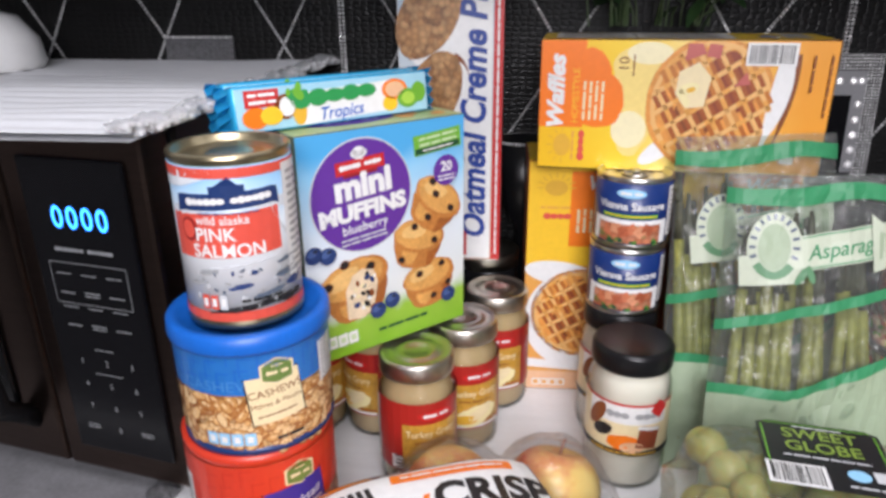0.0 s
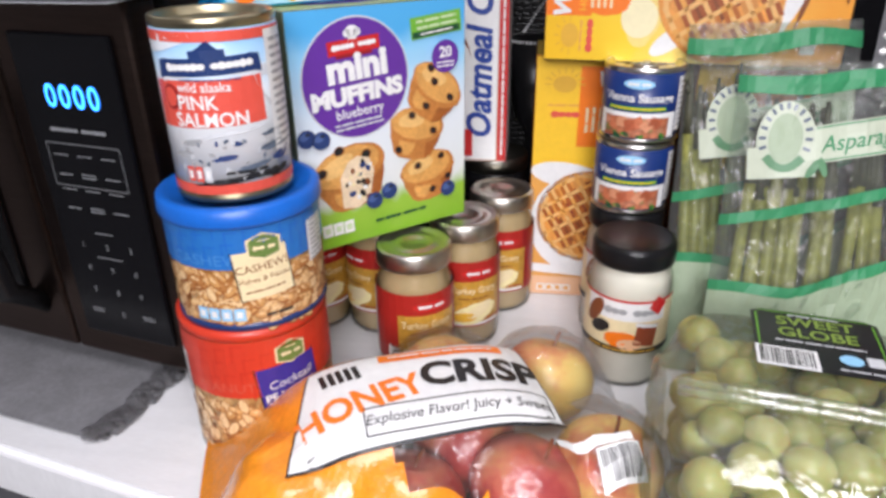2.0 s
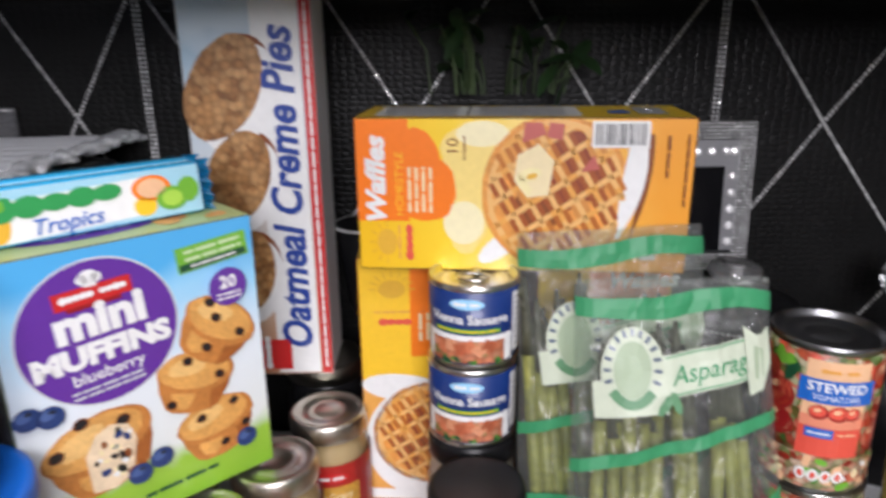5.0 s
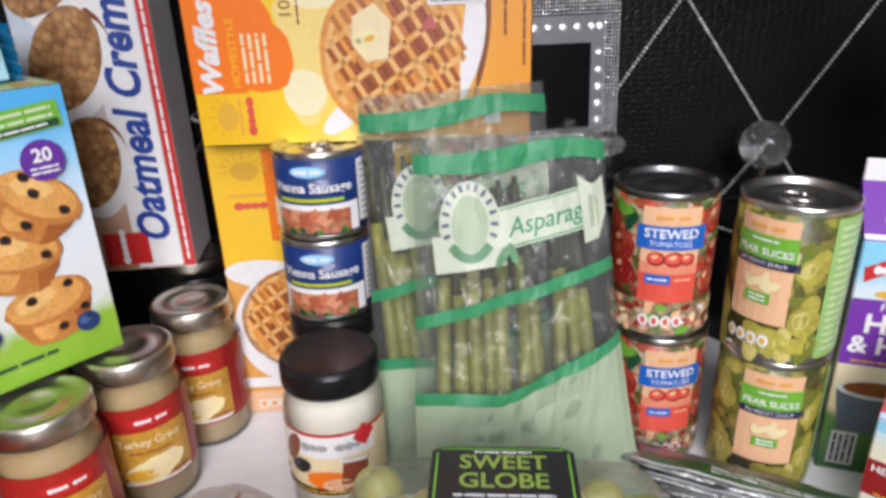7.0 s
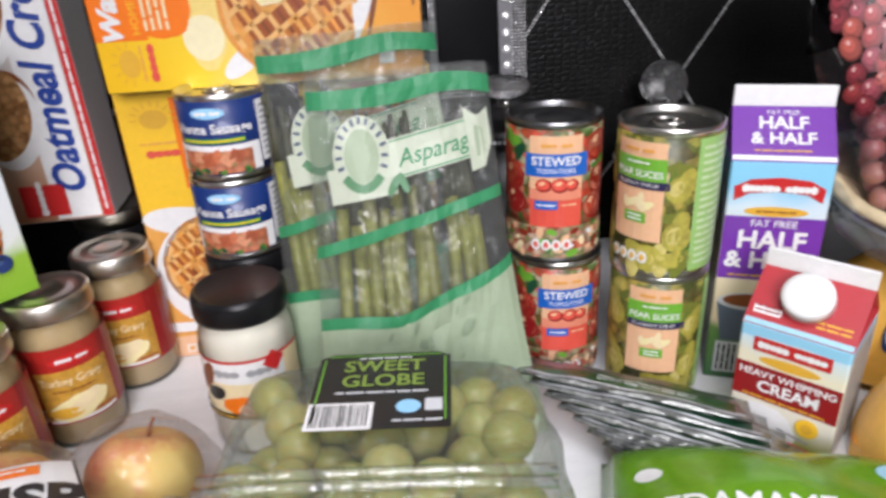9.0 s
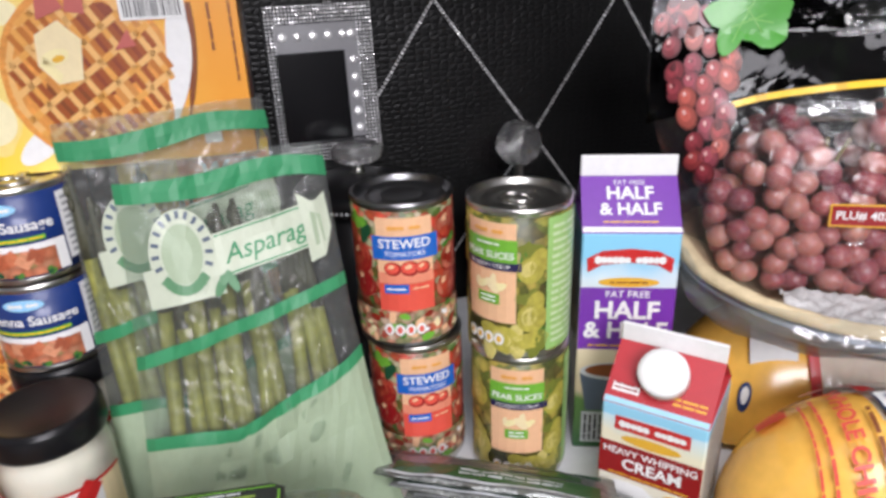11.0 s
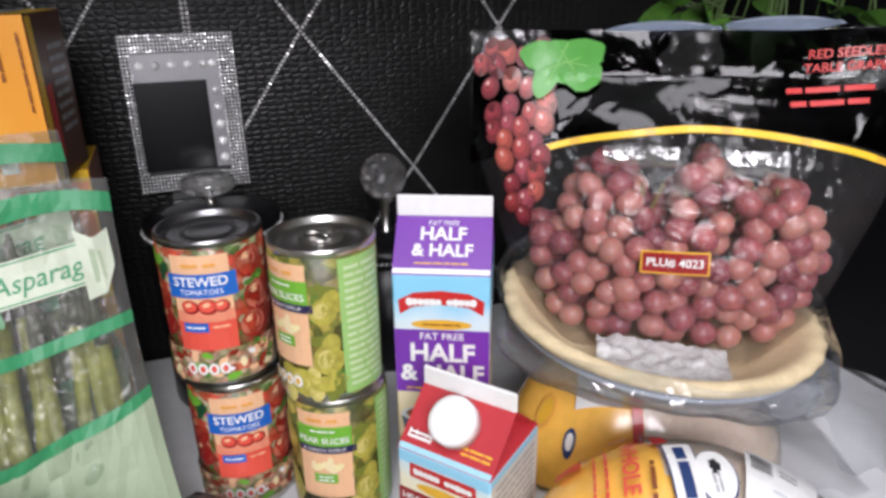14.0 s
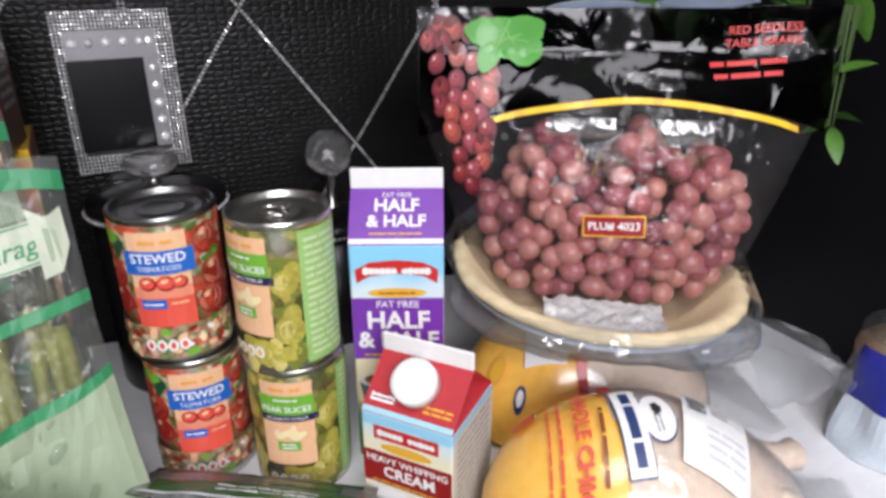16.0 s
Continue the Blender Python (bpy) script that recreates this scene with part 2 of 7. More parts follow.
class Print:
    """Collects printed shapes in metres across (u) and up (v), then lays them on a surface place(u, v, height)."""

    def __init__(self, place, lift=0.0003):
        self.place, self.lift, self.bm, self.mats = place, lift, bmesh.new(), []

    def add(self, verts, faces, mat, layer=1, at=(0, 0), turn=0.0):
        if mat not in self.mats:
            self.mats.append(mat)
        k, c, s = self.mats.index(mat), math.cos(radians(turn)), math.sin(radians(turn))
        vs = [self.bm.verts.new(self.place(at[0] + c * x - s * y, at[1] + s * x + c * y, self.lift * layer)) for x, y in verts]
        for f in faces:
            try:
                self.bm.faces.new([vs[i] for i in f]).material_index = k
            except ValueError:
                pass
        return self

    def rect(self, u, v, w, h, mat, layer=1, turn=0.0):
        nx, ny = max(1, math.ceil(w / 0.007)), max(1, math.ceil(h / 0.012))
        vs = [(-w / 2 + w * i / nx, -h / 2 + h * j / ny) for j in range(ny + 1) for i in range(nx + 1)]
        fs = [(j * (nx + 1) + i, j * (nx + 1) + i + 1, (j + 1) * (nx + 1) + i + 1, (j + 1) * (nx + 1) + i) for j in range(ny) for i in range(nx)]
        return self.add(vs, fs, mat, layer, (u, v), turn)

    def oval(self, u, v, a, b, mat, layer=1, turn=0.0, n=24, rag=0.0, seed=0):
        rnd = random.Random(seed)
        rings, vs, fs = max(1, math.ceil(max(a, b) / 0.01)), [(0, 0)], []
        rag_k = [1 + rag * rnd.uniform(-1, 1) for _ in range(n)]
        for k in range(1, rings + 1):
            vs += [(a * k / rings * math.cos(2 * math.pi * i / n) * rag_k[i], b * k / rings * math.sin(2 * math.pi * i / n) * rag_k[i]) for i in range(n)]
        for i in range(n):
            j = (i + 1) % n
            fs.append((0, 1 + i, 1 + j))
            for k in range(rings - 1):
                fs.append((1 + k * n + i, 1 + (k + 1) * n + i, 1 + (k + 1) * n + j, 1 + k * n + j))
        return self.add(vs, fs, mat, layer, (u, v), turn)

    def poly(self, pts, mat, layer=1, at=(0, 0), turn=0.0):
        return self.add(pts, [tuple(range(len(pts)))], mat, layer, at, turn)

    def text(self, body, u, v, size, mat, layer=2, turn=0.0, bold=0.0, shear=0.0, wide=1.0):
        vs, fs = letters(body, size, bold, shear, wide)
        return self.add(vs, fs, mat, layer, (u, v), turn)

    def bars(self, u, v, w, rows, pitch, mat, layer=2, turn=0.0, fill=0.45, seed=1):
        """Writing too small to read: rows of short bars."""
        rnd, c, s = random.Random(seed), math.cos(radians(turn)), math.sin(radians(turn))
        for k in range(rows):
            x, y = -w / 2, (rows - 1) / 2 * pitch - k * pitch
            while x < w / 2 - 0.001:
                l = min(rnd.uniform(1.2, 3.5) * pitch, w / 2 - x)
                cx = x + l / 2
                self.rect(u + c * cx - s * y, v + s * cx + c * y, l * 0.88, pitch * fill, mat, layer, turn)
                x += l
        return self

    def mark(self, u, v, w, h, n, mat, layer=2, turn=0.0, seed=3):
        """A maker's mark: a row of plain rounded shapes."""
        rnd, c, s = random.Random(seed), math.cos(radians(turn)), math.sin(radians(turn))
        g = w / n
        for i in range(n):
            x, k = -w / 2 + g * (i + 0.5), (1.0 if i else 1.3) * h
            at = (u + c * x, v + s * x)
            if i != n // 2 or n < 6:
                self.oval(*at, 0.62 * g, rnd.uniform(0.3, 0.4) * k, mat, layer + 0.02 * i, turn, n=12)
        return self

    def barcode(self, u, v, w, h, layer=2, turn=0.0, seed=5):
        rnd, c, s, x = random.Random(seed), math.cos(radians(turn)), math.sin(radians(turn)), -w * 0.44
        self.rect(u, v, w, h, WHITE, layer, turn)
        while x < w * 0.44:
            l = rnd.uniform(0.008, 0.03) * w
            self.rect(u + c * (x + l / 2), v + s * (x + l / 2), l, h * 0.8, BLACK, layer + 1, turn)
            x += l + rnd.uniform(0.012, 0.03) * w
        return self

    def scatter(self, n, u, v, w, h, size, mats, layer=2, seed=1, aspect=0.7):
        rnd = random.Random(seed)
        for _ in range(n):
            k = rnd.uniform(0.7, 1.3) * size
            self.oval(u + rnd.uniform(-0.5, 0.5) * w, v + rnd.uniform(-0.5, 0.5) * h, k, k * aspect, rnd.choice(mats), layer + rnd.random(), rnd.uniform(0, 180), n=9, rag=0.08, seed=rnd.random())
        return self

    def lay(self, name, parent, label=""):
        return part(name, self.bm, self.mats, parent, label)


def on_front(d):
    return lambda u, v, h: (u, -d / 2 - h, v)


def on_right(w):
    return lambda u, v, h: (w / 2 + h, u, v)


def on_left(w):
    return lambda u, v, h: (-w / 2 - h, -u, v)


def on_top(z):
    return lambda u, v, h: (u, v, z + h)


def on_round(r):
    return lambda u, v, h: ((r + h) * math.sin(u / r), -(r + h) * math.cos(u / r), v)


# ---- the setting ----
def crocodile(name):
    m, t, bsdf, link = node_material(name)
    tc, mp, vo, v2, b = (t.nodes.new(k) for k in ("ShaderNodeTexCoord", "ShaderNodeMapping", "ShaderNodeTexVoronoi", "ShaderNodeTexNoise", "ShaderNodeBump"))
    mp.inputs["Scale"].default_value = (1.0, 1.0, 1.5)
    vo.feature, vo.inputs["Scale"].default_value, vo.inputs["Randomness"].default_value = "DISTANCE_TO_EDGE", 110, 0.45
    v2.inputs["Scale"].default_value = 12
    link(tc.outputs["Object"], mp.inputs[0])
    link(mp.outputs[0], vo.inputs["Vector"])
    link(mp.outputs[0], v2.inputs["Vector"])
    r = t.nodes.new("ShaderNodeMapRange")
    r.inputs[1].default_value, r.inputs[2].default_value = 0.02, 0.3
    link(vo.outputs["Distance"], r.inputs[0])
    b.inputs["Strength"].default_value, b.inputs["Distance"].default_value = 0.3, 0.0016
    link(r.outputs[0], b.inputs["Height"])
    link(b.outputs[0], bsdf.inputs["Normal"])
    c = t.nodes.new("ShaderNodeMapRange")
    c.inputs[3].default_value, c.inputs[4].default_value = 0.005, 0.013
    link(v2.outputs[0], c.inputs[0])
    link(c.outputs[0], bsdf.inputs["Base Color"])
    bsdf.inputs["Roughness"].default_value, bsdf.inputs["Specular IOR Level"].default_value = 0.36, 0.2
    return m


CROC = crocodile("black_crocodile_vinyl")
CLOTH = surface("white_streaked_vinyl", (0.8, 0.805, 0.815), 0.45, vary=0.07, scale=9, bump=0.1, stretch=(1.5, 9, 1), fine=9)
PAINT = surface("white_paint", (0.7, 0.71, 0.72), 0.35, vary=0.03, scale=12, bump=0.05)
ROOM = surface("room_wall_paint", (0.22, 0.22, 0.23), 0.8, vary=0.06, scale=6, bump=0.1)
FLOORM = surface("grey_vinyl_floor", (0.18, 0.17, 0.16), 0.5, vary=0.2, scale=8)
BLACKSIDE = surface("black_enamel", (0.004, 0.004, 0.005), 0.5, vary=0.2, scale=30, bump=0.1, shine=0.2)

setting("wall_back", block(3.4, 0.1, 2.6, at=(0.3, 0.98, -0.9)), CROC, "black crocodile-embossed vinyl wall behind the counter", "wall")
setting("wall_left", block(0.1, 3.4, 2.6, at=(-1.45, -0.77, -0.9)), ROOM, "plain grey painted kitchen wall", "wall")
setting("wall_right", block(0.1, 3.4, 2.6, at=(2.05, -0.77, -0.9)), ROOM, "plain grey painted kitchen wall", "wall")
setting("wall_front", block(3.4, 0.1, 2.6, at=(0.3, -2.52, -0.9)), ROOM, "plain grey painted kitchen wall", "wall")
setting("floor", block(3.5, 3.6, 0.1, at=(0.3, -0.77, -1.0)), FLOORM, "dark grey vinyl kitchen floor", "floor")
setting("ceiling", block(3.5, 3.6, 0.1, at=(0.3, -0.77, 1.7)), PAINT, "white painted kitchen ceiling", "ceiling")

# counter: its front edge runs askew to the wall
bm = bmesh.new()
edge = lambda x: 0.452 - 0.2 * (x + 0.185)
outline = [(-1.39, edge(-1.39)), (1.99, edge(1.99)), (1.99, 0.926), (-1.39, 0.926)]
low = [bm.verts.new((x, y, -0.045)) for x, y in outline]
top = [bm.verts.new((x, y, 0)) for x, y in outline]
bm.faces.new(low[::-1])
bm.faces.new(top)
for i in range(4):
    bm.faces.new((low[i], low[(i + 1) % 4], top[(i + 1) % 4], top[i]))
bmesh.ops.bevel(bm, geom=[e for e in bm.edges if all(v.co.z == 0 for v in e.verts)], offset=0.006, segments=3, affect="EDGES")
setting("countertop", bm, CLOTH, "white streaked vinyl-covered kitchen counter top", "counter")
base = thing("base_cabinet", pose(0, 0, 0), "white painted base cabinet under the counter", "cabinet")
bm = bmesh.new()
outline = [(-1.39, edge(-1.39) + 0.03), (1.99, edge(1.99) + 0.03), (1.99, 0.92), (-1.39, 0.92)]
low = [bm.verts.new((x, y, -0.9)) for x, y in outline]
top = [bm.verts.new((x, y, -0.047)) for x, y in outline]
bm.faces.new(low[::-1])
bm.faces.new(top)
for i in range(4):
    bm.faces.new((low[i], low[(i + 1) % 4], top[(i + 1) % 4], top[i]))
part("body", bm, surface("grey_cabinet_paint", (0.12, 0.12, 0.13), 0.5), base)

upper = thing("wall_cabinet", pose(0.3, 0.775, 0.4592), "white painted wall cabinet hanging over the counter", "cabinet")
part("body", block(3.3, 0.3, 0.72, 0.002, at=(0, 0, 0.004)), PAINT, upper)
part("bottom_rail", block(3.3, 0.02, 0.05, 0.002, at=(0, -0.161, 0)), PAINT, upper)
for i in range(4):
    d = part("door", block(0.8, 0.018, 0.62, 0.003, at=(-1.22 + 0.815 * i, -0.16, 0.056)), PAINT, upper)

fridge = thing("tall_black_cabinet", pose(1.34, 0.62, -0.9, 0, 0, 3), "tall matte black cabinet side beside the counter", "cabinet")
part("body", block(0.5, 0.6, 2.3, 0.006), BLACKSIDE, fridge)


# rhinestone trim on the wall
TILTS = random.Random(77)


def stone(bm, p, r):
    """A cut stone facing the room, set a little crooked."""
    tx, tz = TILTS.uniform(-0.2, 0.2), TILTS.uniform(-0.2, 0.2)
    v = [bm.verts.new((p[0] + dx * r, p[1] + (dy + tx * dx + tz * dz) * r, p[2] + dz * r)) for dx, dy, dz in ((1, 0, 0), (0, 0, 1), (-1, 0, 0), (0, 0, -1), (0.42, -0.7, 0.42), (-0.42, -0.7, 0.42), (-0.42, -0.7, -0.42), (0.42, -0.7, -0.42))]
    for a, b, c in ((0, 1, 4), (1, 5, 4), (1, 2, 5), (2, 6, 5), (2, 3, 6), (3, 7, 6), (3, 0, 7), (0, 4, 7), (4, 5, 6), (4, 6, 7)):
        bm.faces.new((v[a], v[b], v[c]))


def stone_run(a, b, rows=1, pitch=0.0043, y=0.9285):
    a, b = Vector((a[0], y, a[1])), Vector((b[0], y, b[1]))
    n = max(2, int((b - a).length / pitch))
    across = (b - a).normalized().cross(Vector((0, 1, 0)))
    bm = bmesh.new()
    for i in range(n + 1):
        for k in range(rows):
            stone(bm, a + (b - a) * i / n + across * (k - (rows - 1) / 2) * pitch, pitch * 0.5)
    ob = new("rhinestone_strip", mesh_of("rhinestone_strip", bm, RHINESTONE))
    tagged(ob, "thin strip of clear rhinestones glued in diamonds on the black wall" if rows == 1 else "wide upright band of clear rhinestones on the black wall", "wall trim", "rhinestone wall trim")


NODES_LOW = [(-0.573, 0.352), (-0.429, 0.352), (-0.285, 0.355), (-0.141, 0.348), (0.003, 0.356), (0.185, 0.338), (0.38, 0.332)]
NODES_UP = [(-0.645, 0.478), (-0.501, 0.478), (-0.361, 0.478), (-0.218, 0.478), (-0.068, 0.474), (0.09, 0.485), (0.28, 0.484), (0.482, 0.476)]
for i, p in enumerate(NODES_LOW):
    stone_run(NODES_UP[i], p)
    stone_run(p, NODES_UP[i + 1])
NODES_FLOOR = [((a[0] + b[0]) / 2, 0.345 - (a[0] * 0 + 0.27 if b[0] > 0.05 else 0.235) / 2 - 0.01) for a, b in zip(NODES_LOW, NODES_LOW[1:])]
for p, a, b in zip(NODES_FLOOR, NODES_LOW, NODES_LOW[1:]):
    stone_run(a, p)
    stone_run(p, b)
for a, b in (((0.592, 0.337), (0.487, 0.482)), ((0.592, 0.337), (0.699, 0.482)), ((0.592, 0.337), (0.487, 0.187)), ((0.592, 0.337), (0.705, 0.187)), ((0.806, 0.335), (0.705, 0.187)), ((0.806, 0.335), (0.699, 0.482)), ((0.806, 0.335), (0.91, 0.482)), ((0.705, 0.187), (0.592, 0.04)), ((0.705, 0.187), (0.812, 0.04)), ((0.806, 0.335), (0.91, 0.187))):
    stone_run(a, b)
stone_run((-0.07, 0.465), (-0.07, 0.02), 2)
stone_run((0.485, 0.465), (0.485, 0.02), 2)

# ---- microwave and what lies on it ----
MW_GLASS = surface("black_door_glass", (0.004, 0.004, 0.005), 0.22, vary=0.1, bump=0.0, shine=0.3)
MW_STEEL = surface("black_stainless_steel", (0.1, 0.07, 0.058), 0.32, 1.0, 0.12, 30, 0.05, stretch=(1, 1, 12))
m, t, bsdf, link = node_material("blue_display_digits")
bsdf.inputs["Base Color"].default_value = (0.05, 0.3, 1, 1)
bsdf.inputs["Emission Color"].default_value, bsdf.inputs["Emission Strength"].default_value = (0.03, 0.25, 1, 1), 5.0
DIGITS = m
W, D, H = 0.43, 0.29, 0.322
YAW = -11
corner = Vector((-0.116, 0.548))
ax, ay = Vector((math.cos(radians(YAW)), math.sin(radians(YAW)))), Vector((-math.sin(radians(YAW)), math.cos(radians(YAW))))
c = corner - ax * W / 2 + ay * D / 2
mw = thing("microwave", pose(c.x, c.y, 0.004, 0, 0, YAW), "black countertop microwave oven with a blue digital display", "microwave")
part("casing", block(W, D - 0.03, H - 0.014, 0.006, at=(0, 0.015, 0.014)), BLACKPLASTIC, mw)
for x in (-0.18, 0.18):
    for y in (-0.09, 0.1):
        part("foot", lathe([(0, 0), (0.013, 0), (0.014, 0.014), (0, 0.014)], 16), BLACKPLASTIC, mw).location = (x, y, 0)
door = part("door", block(W - 0.135, 0.03, H - 0.02, 0.004, at=(-0.0675, -D / 2 + 0.016, 0.018)), MW_STEEL, mw, "black stainless door with a dark window")
part("window", block(W - 0.2, 0.004, H - 0.09, 0.0015, at=(-0.075, -D / 2 - 0.0005, 0.056)), MW_GLASS, door, "dark tinted glass window")
part("handle", tube([(0.052, -D / 2 + 0.01, 0.262), (0.05, -D / 2 - 0.028, 0.235), (0.046, -D / 2 - 0.034, 0.16), (0.05, -D / 2 - 0.028, 0.085), (0.052, -D / 2 + 0.01, 0.055)], 0.011, 12), BLACKPLASTIC, door, "curved black door handle", True)
panel = part("control_panel", block(0.131, 0.03, H - 0.02, 0.004, at=(0.147, -D / 2 + 0.016, 0.018)), MW_STEEL, mw, "control panel with faint white keypad print")
px = 0.149
part("panel_glass", block(0.094, 0.004, 0.252, 0.0015, at=(px, -D / 2 - 0.0005, 0.044)), MW_GLASS, panel)
for k in range(4):
    art = Print(lambda u, v, h: (px + u, -D / 2 - 0.0026 - h, v))
    art.text("0", 0.002 + (k - 1.5) * 0.0134, 0.2505, 0.0245, DIGITS, 1, bold=0.012, wide=0.9).lay("digit", panel, "glowing blue display digit")
FAINT = ink("faint_key_print", (0.25, 0.26, 0.27))
art = Print(lambda u, v, h: (px + 0.88 * u, -D / 2 - 0.0026 - h, v + 0.002))
art.mark(0, 0.224, 0.06, 0.0045, 14, FAINT)
for v, h in ((0.196, 0.03), (0.168, 0.0)):
    for k in (-1, 0, 1):
        art.bars(k * 0.026, v + 0.008, 0.016, 1, 0.0022, FAINT)
        art.bars(k * 0.026, v - 0.008, 0.016, 2 if k == 0 else 1, 0.0026, FAINT, seed=k + 3)
for a, b, w, h in ((0, 0.213, 0.08, 0.0006), (0, 0.179, 0.08, 0.0006), (-0.04, 0.196, 0.0006, 0.034), (0.04, 0.196, 0.0006, 0.034)):
    art.rect(a, b, w, h, FAINT)
for r in range(3):
    for k in range(3):
        art.text(str(r * 3 + k + 1), (k - 1) * 0.027, 0.128 - r * 0.021, 0.0075, FAINT)
art.text("0", 0, 0.065, 0.0075, FAINT)
art.bars(0, 0.14, 0.02, 1, 0.0022, FAINT).bars(0, 0.118, 0.03, 1, 0.002, FAINT).bars(-0.03, 0.066, 0.014, 2, 0.0026, FAINT).bars(0.03, 0.066, 0.014, 2, 0.0026, FAINT)
art.lay("key_print", panel)

MAT_RIB = surface("silver_ribbed_fabric", (0.63, 0.64, 0.66), 0.5, 0.0, 0.08, 40, 0.15, stretch=(1, 8, 1))
GLITTER = surface("glitter_trim", (0.8, 0.82, 0.84), 0.22, 0.7, 0.5, 500, 0.8)
DKGLITTER = surface("grey_glitter_trim", (0.2, 0.2, 0.21), 0.3, 0.7, 0.7, 500, 0.9)


def ribbed_mat(name, m, w, d, ribs, mat, trim, label, drape=0.0):
    ob = thing(name, m, label, "mat")
    f = lambda u, v: ((u - 0.5) * w, (v - 0.5) * d, 0.005 + 0.0014 * math.sin(v * ribs * 2 * math.pi) + 0.002 * noise.noise((u * 5, v * 5, 2)))
    bm = sheet(f, 20, ribs * 6)
    sheet(lambda u, v: ((0.5 - u) * w, (v - 0.5) * d, 0.0005), 2, 2, bm)
    part("cloth", bm, mat, ob, "", True)
    rnd = random.Random(4)
    bm = bmesh.new()
    for i in range(260):
        s = rnd.uniform(0.003, 0.008)
        ball(s, (w / 2 + rnd.uniform(-0.008, 0.006), (rnd.random() - 0.5) * d, 0.006 + rnd.uniform(-0.002, 0.004)), 1, (1.2, 0.9, 0.6), bm)
    part("trim", bm, trim, ob, "ragged glitter trim along the edge")
    return ob


ribbed_mat("silver_mat", pose(-0.322, 0.709, 0.3265, 0, 0, -1), 0.47, 0.425, 17, MAT_RIB, GLITTER, "silver-white ribbed mat with glitter trim on the microwave")
GREYMAT = surface("grey_felt_mat", (0.19, 0.19, 0.2), 0.85, vary=0.2, scale=40, bump=0.4)
ribbed_mat("grey_mat", pose(-0.396, 0.652, -0.001, 0, 0, -10), 0.5, 0.26, 2, GREYMAT, DKGLITTER, "grey felt mat with glitter edge under the microwave")
bowl = thing("white_bowl", pose(-0.43, 0.8, 0.3335), "white ceramic bowl upside down on the silver mat", "bowl")
part("bowl_body", lathe([(0.062, 0), (0.066, 0.006), (0.062, 0.03), (0.046, 0.052), (0.02, 0.06), (0, 0.06)], 40), surface("white_glaze", (0.8, 0.8, 0.79), 0.2, vary=0.03), bowl, "", True)
outlet = thing("outlet_cover", pose(-0.243, 0.927, 0.325), "rhinestone-edged outlet cover plate on the black wall", "outlet cover")
part("plate", block(0.085, 0.006, 0.034, 0.002), DKGLITTER, outlet)
bm = bmesh.new()
for i in range(24):
    for z in (0.002, 0.032):
        stone(bm, (-0.041 + 0.0036 * i, -0.004, z), 0.0018)
tagged(part("rhinestone_edge", bm, RHINESTONE, outlet), kind="stuff")


# ---- cans ----
def can(name, m, r, h, label, wrap, art, metal=STEEL, group="", paper=(0.006, 0.006), category="can"):
    ob = thing(name, m, label, category, group)
    part("tin", lathe([(0, 0.002), (r - 0.004, 0.002), (r - 0.003, 0), (r, 0.001), (r, 0.004), (r - 0.001, 0.006), (r - 0.001, h - 0.006), (r, h - 0.004), (r, h - 0.001), (r - 0.0012, h), (r - 0.003, h - 0.001), (r - 0.0035, h - 0.005), (r - 0.007, h - 0.0055), (r - 0.0085, h - 0.0045), (r - 0.011, h - 0.0055), (r * 0.45, h - 0.0055), (r * 0.42, h - 0.0048), (r * 0.38, h - 0.0055), (0, h - 0.0055)], 48), metal, ob, "", True)
    a, b = paper
    part("paper_label", lathe([(r - 0.0009, a), (r - 0.0003, a), (r - 0.0003, h - b), (r - 0.0009, h - b)], 48), wrap, ob, "", True)
    if art:
        p = Print(on_round(r - 0.0002))
        art(p, r, h)
        p.lay("label_print", ob)
    return ob


def ring_pull(ob, h, r, metal=STEEL):
    bm = bmesh.new()
    pts = [(0.011 * math.cos(a) , -0.004 + 0.008 * math.sin(a), h - 0.003) for a in [2 * math.pi * i / 18 for i in range(19)]]
    tube(pts, 0.0013, 6, bm)
    block(0.006, 0.014, 0.0012, at=(0, 0.009, h - 0.0036), bm=bm)
    part("ring_pull", bm, metal, ob, "", True)


SALMONPRINT = gradient("salmon_can_print", [(0, (0.62, 0.65, 0.68)), (0.35, (0.72, 0.74, 0.76)), (0.6, (0.75, 0.8, 0.84)), (1, (0.28, 0.5, 0.72))])


SEAWHITE, SLATE = ink("cloud_white", (0.72, 0.76, 0.8)), ink("sea_slate", (0.1, 0.13, 0.18))


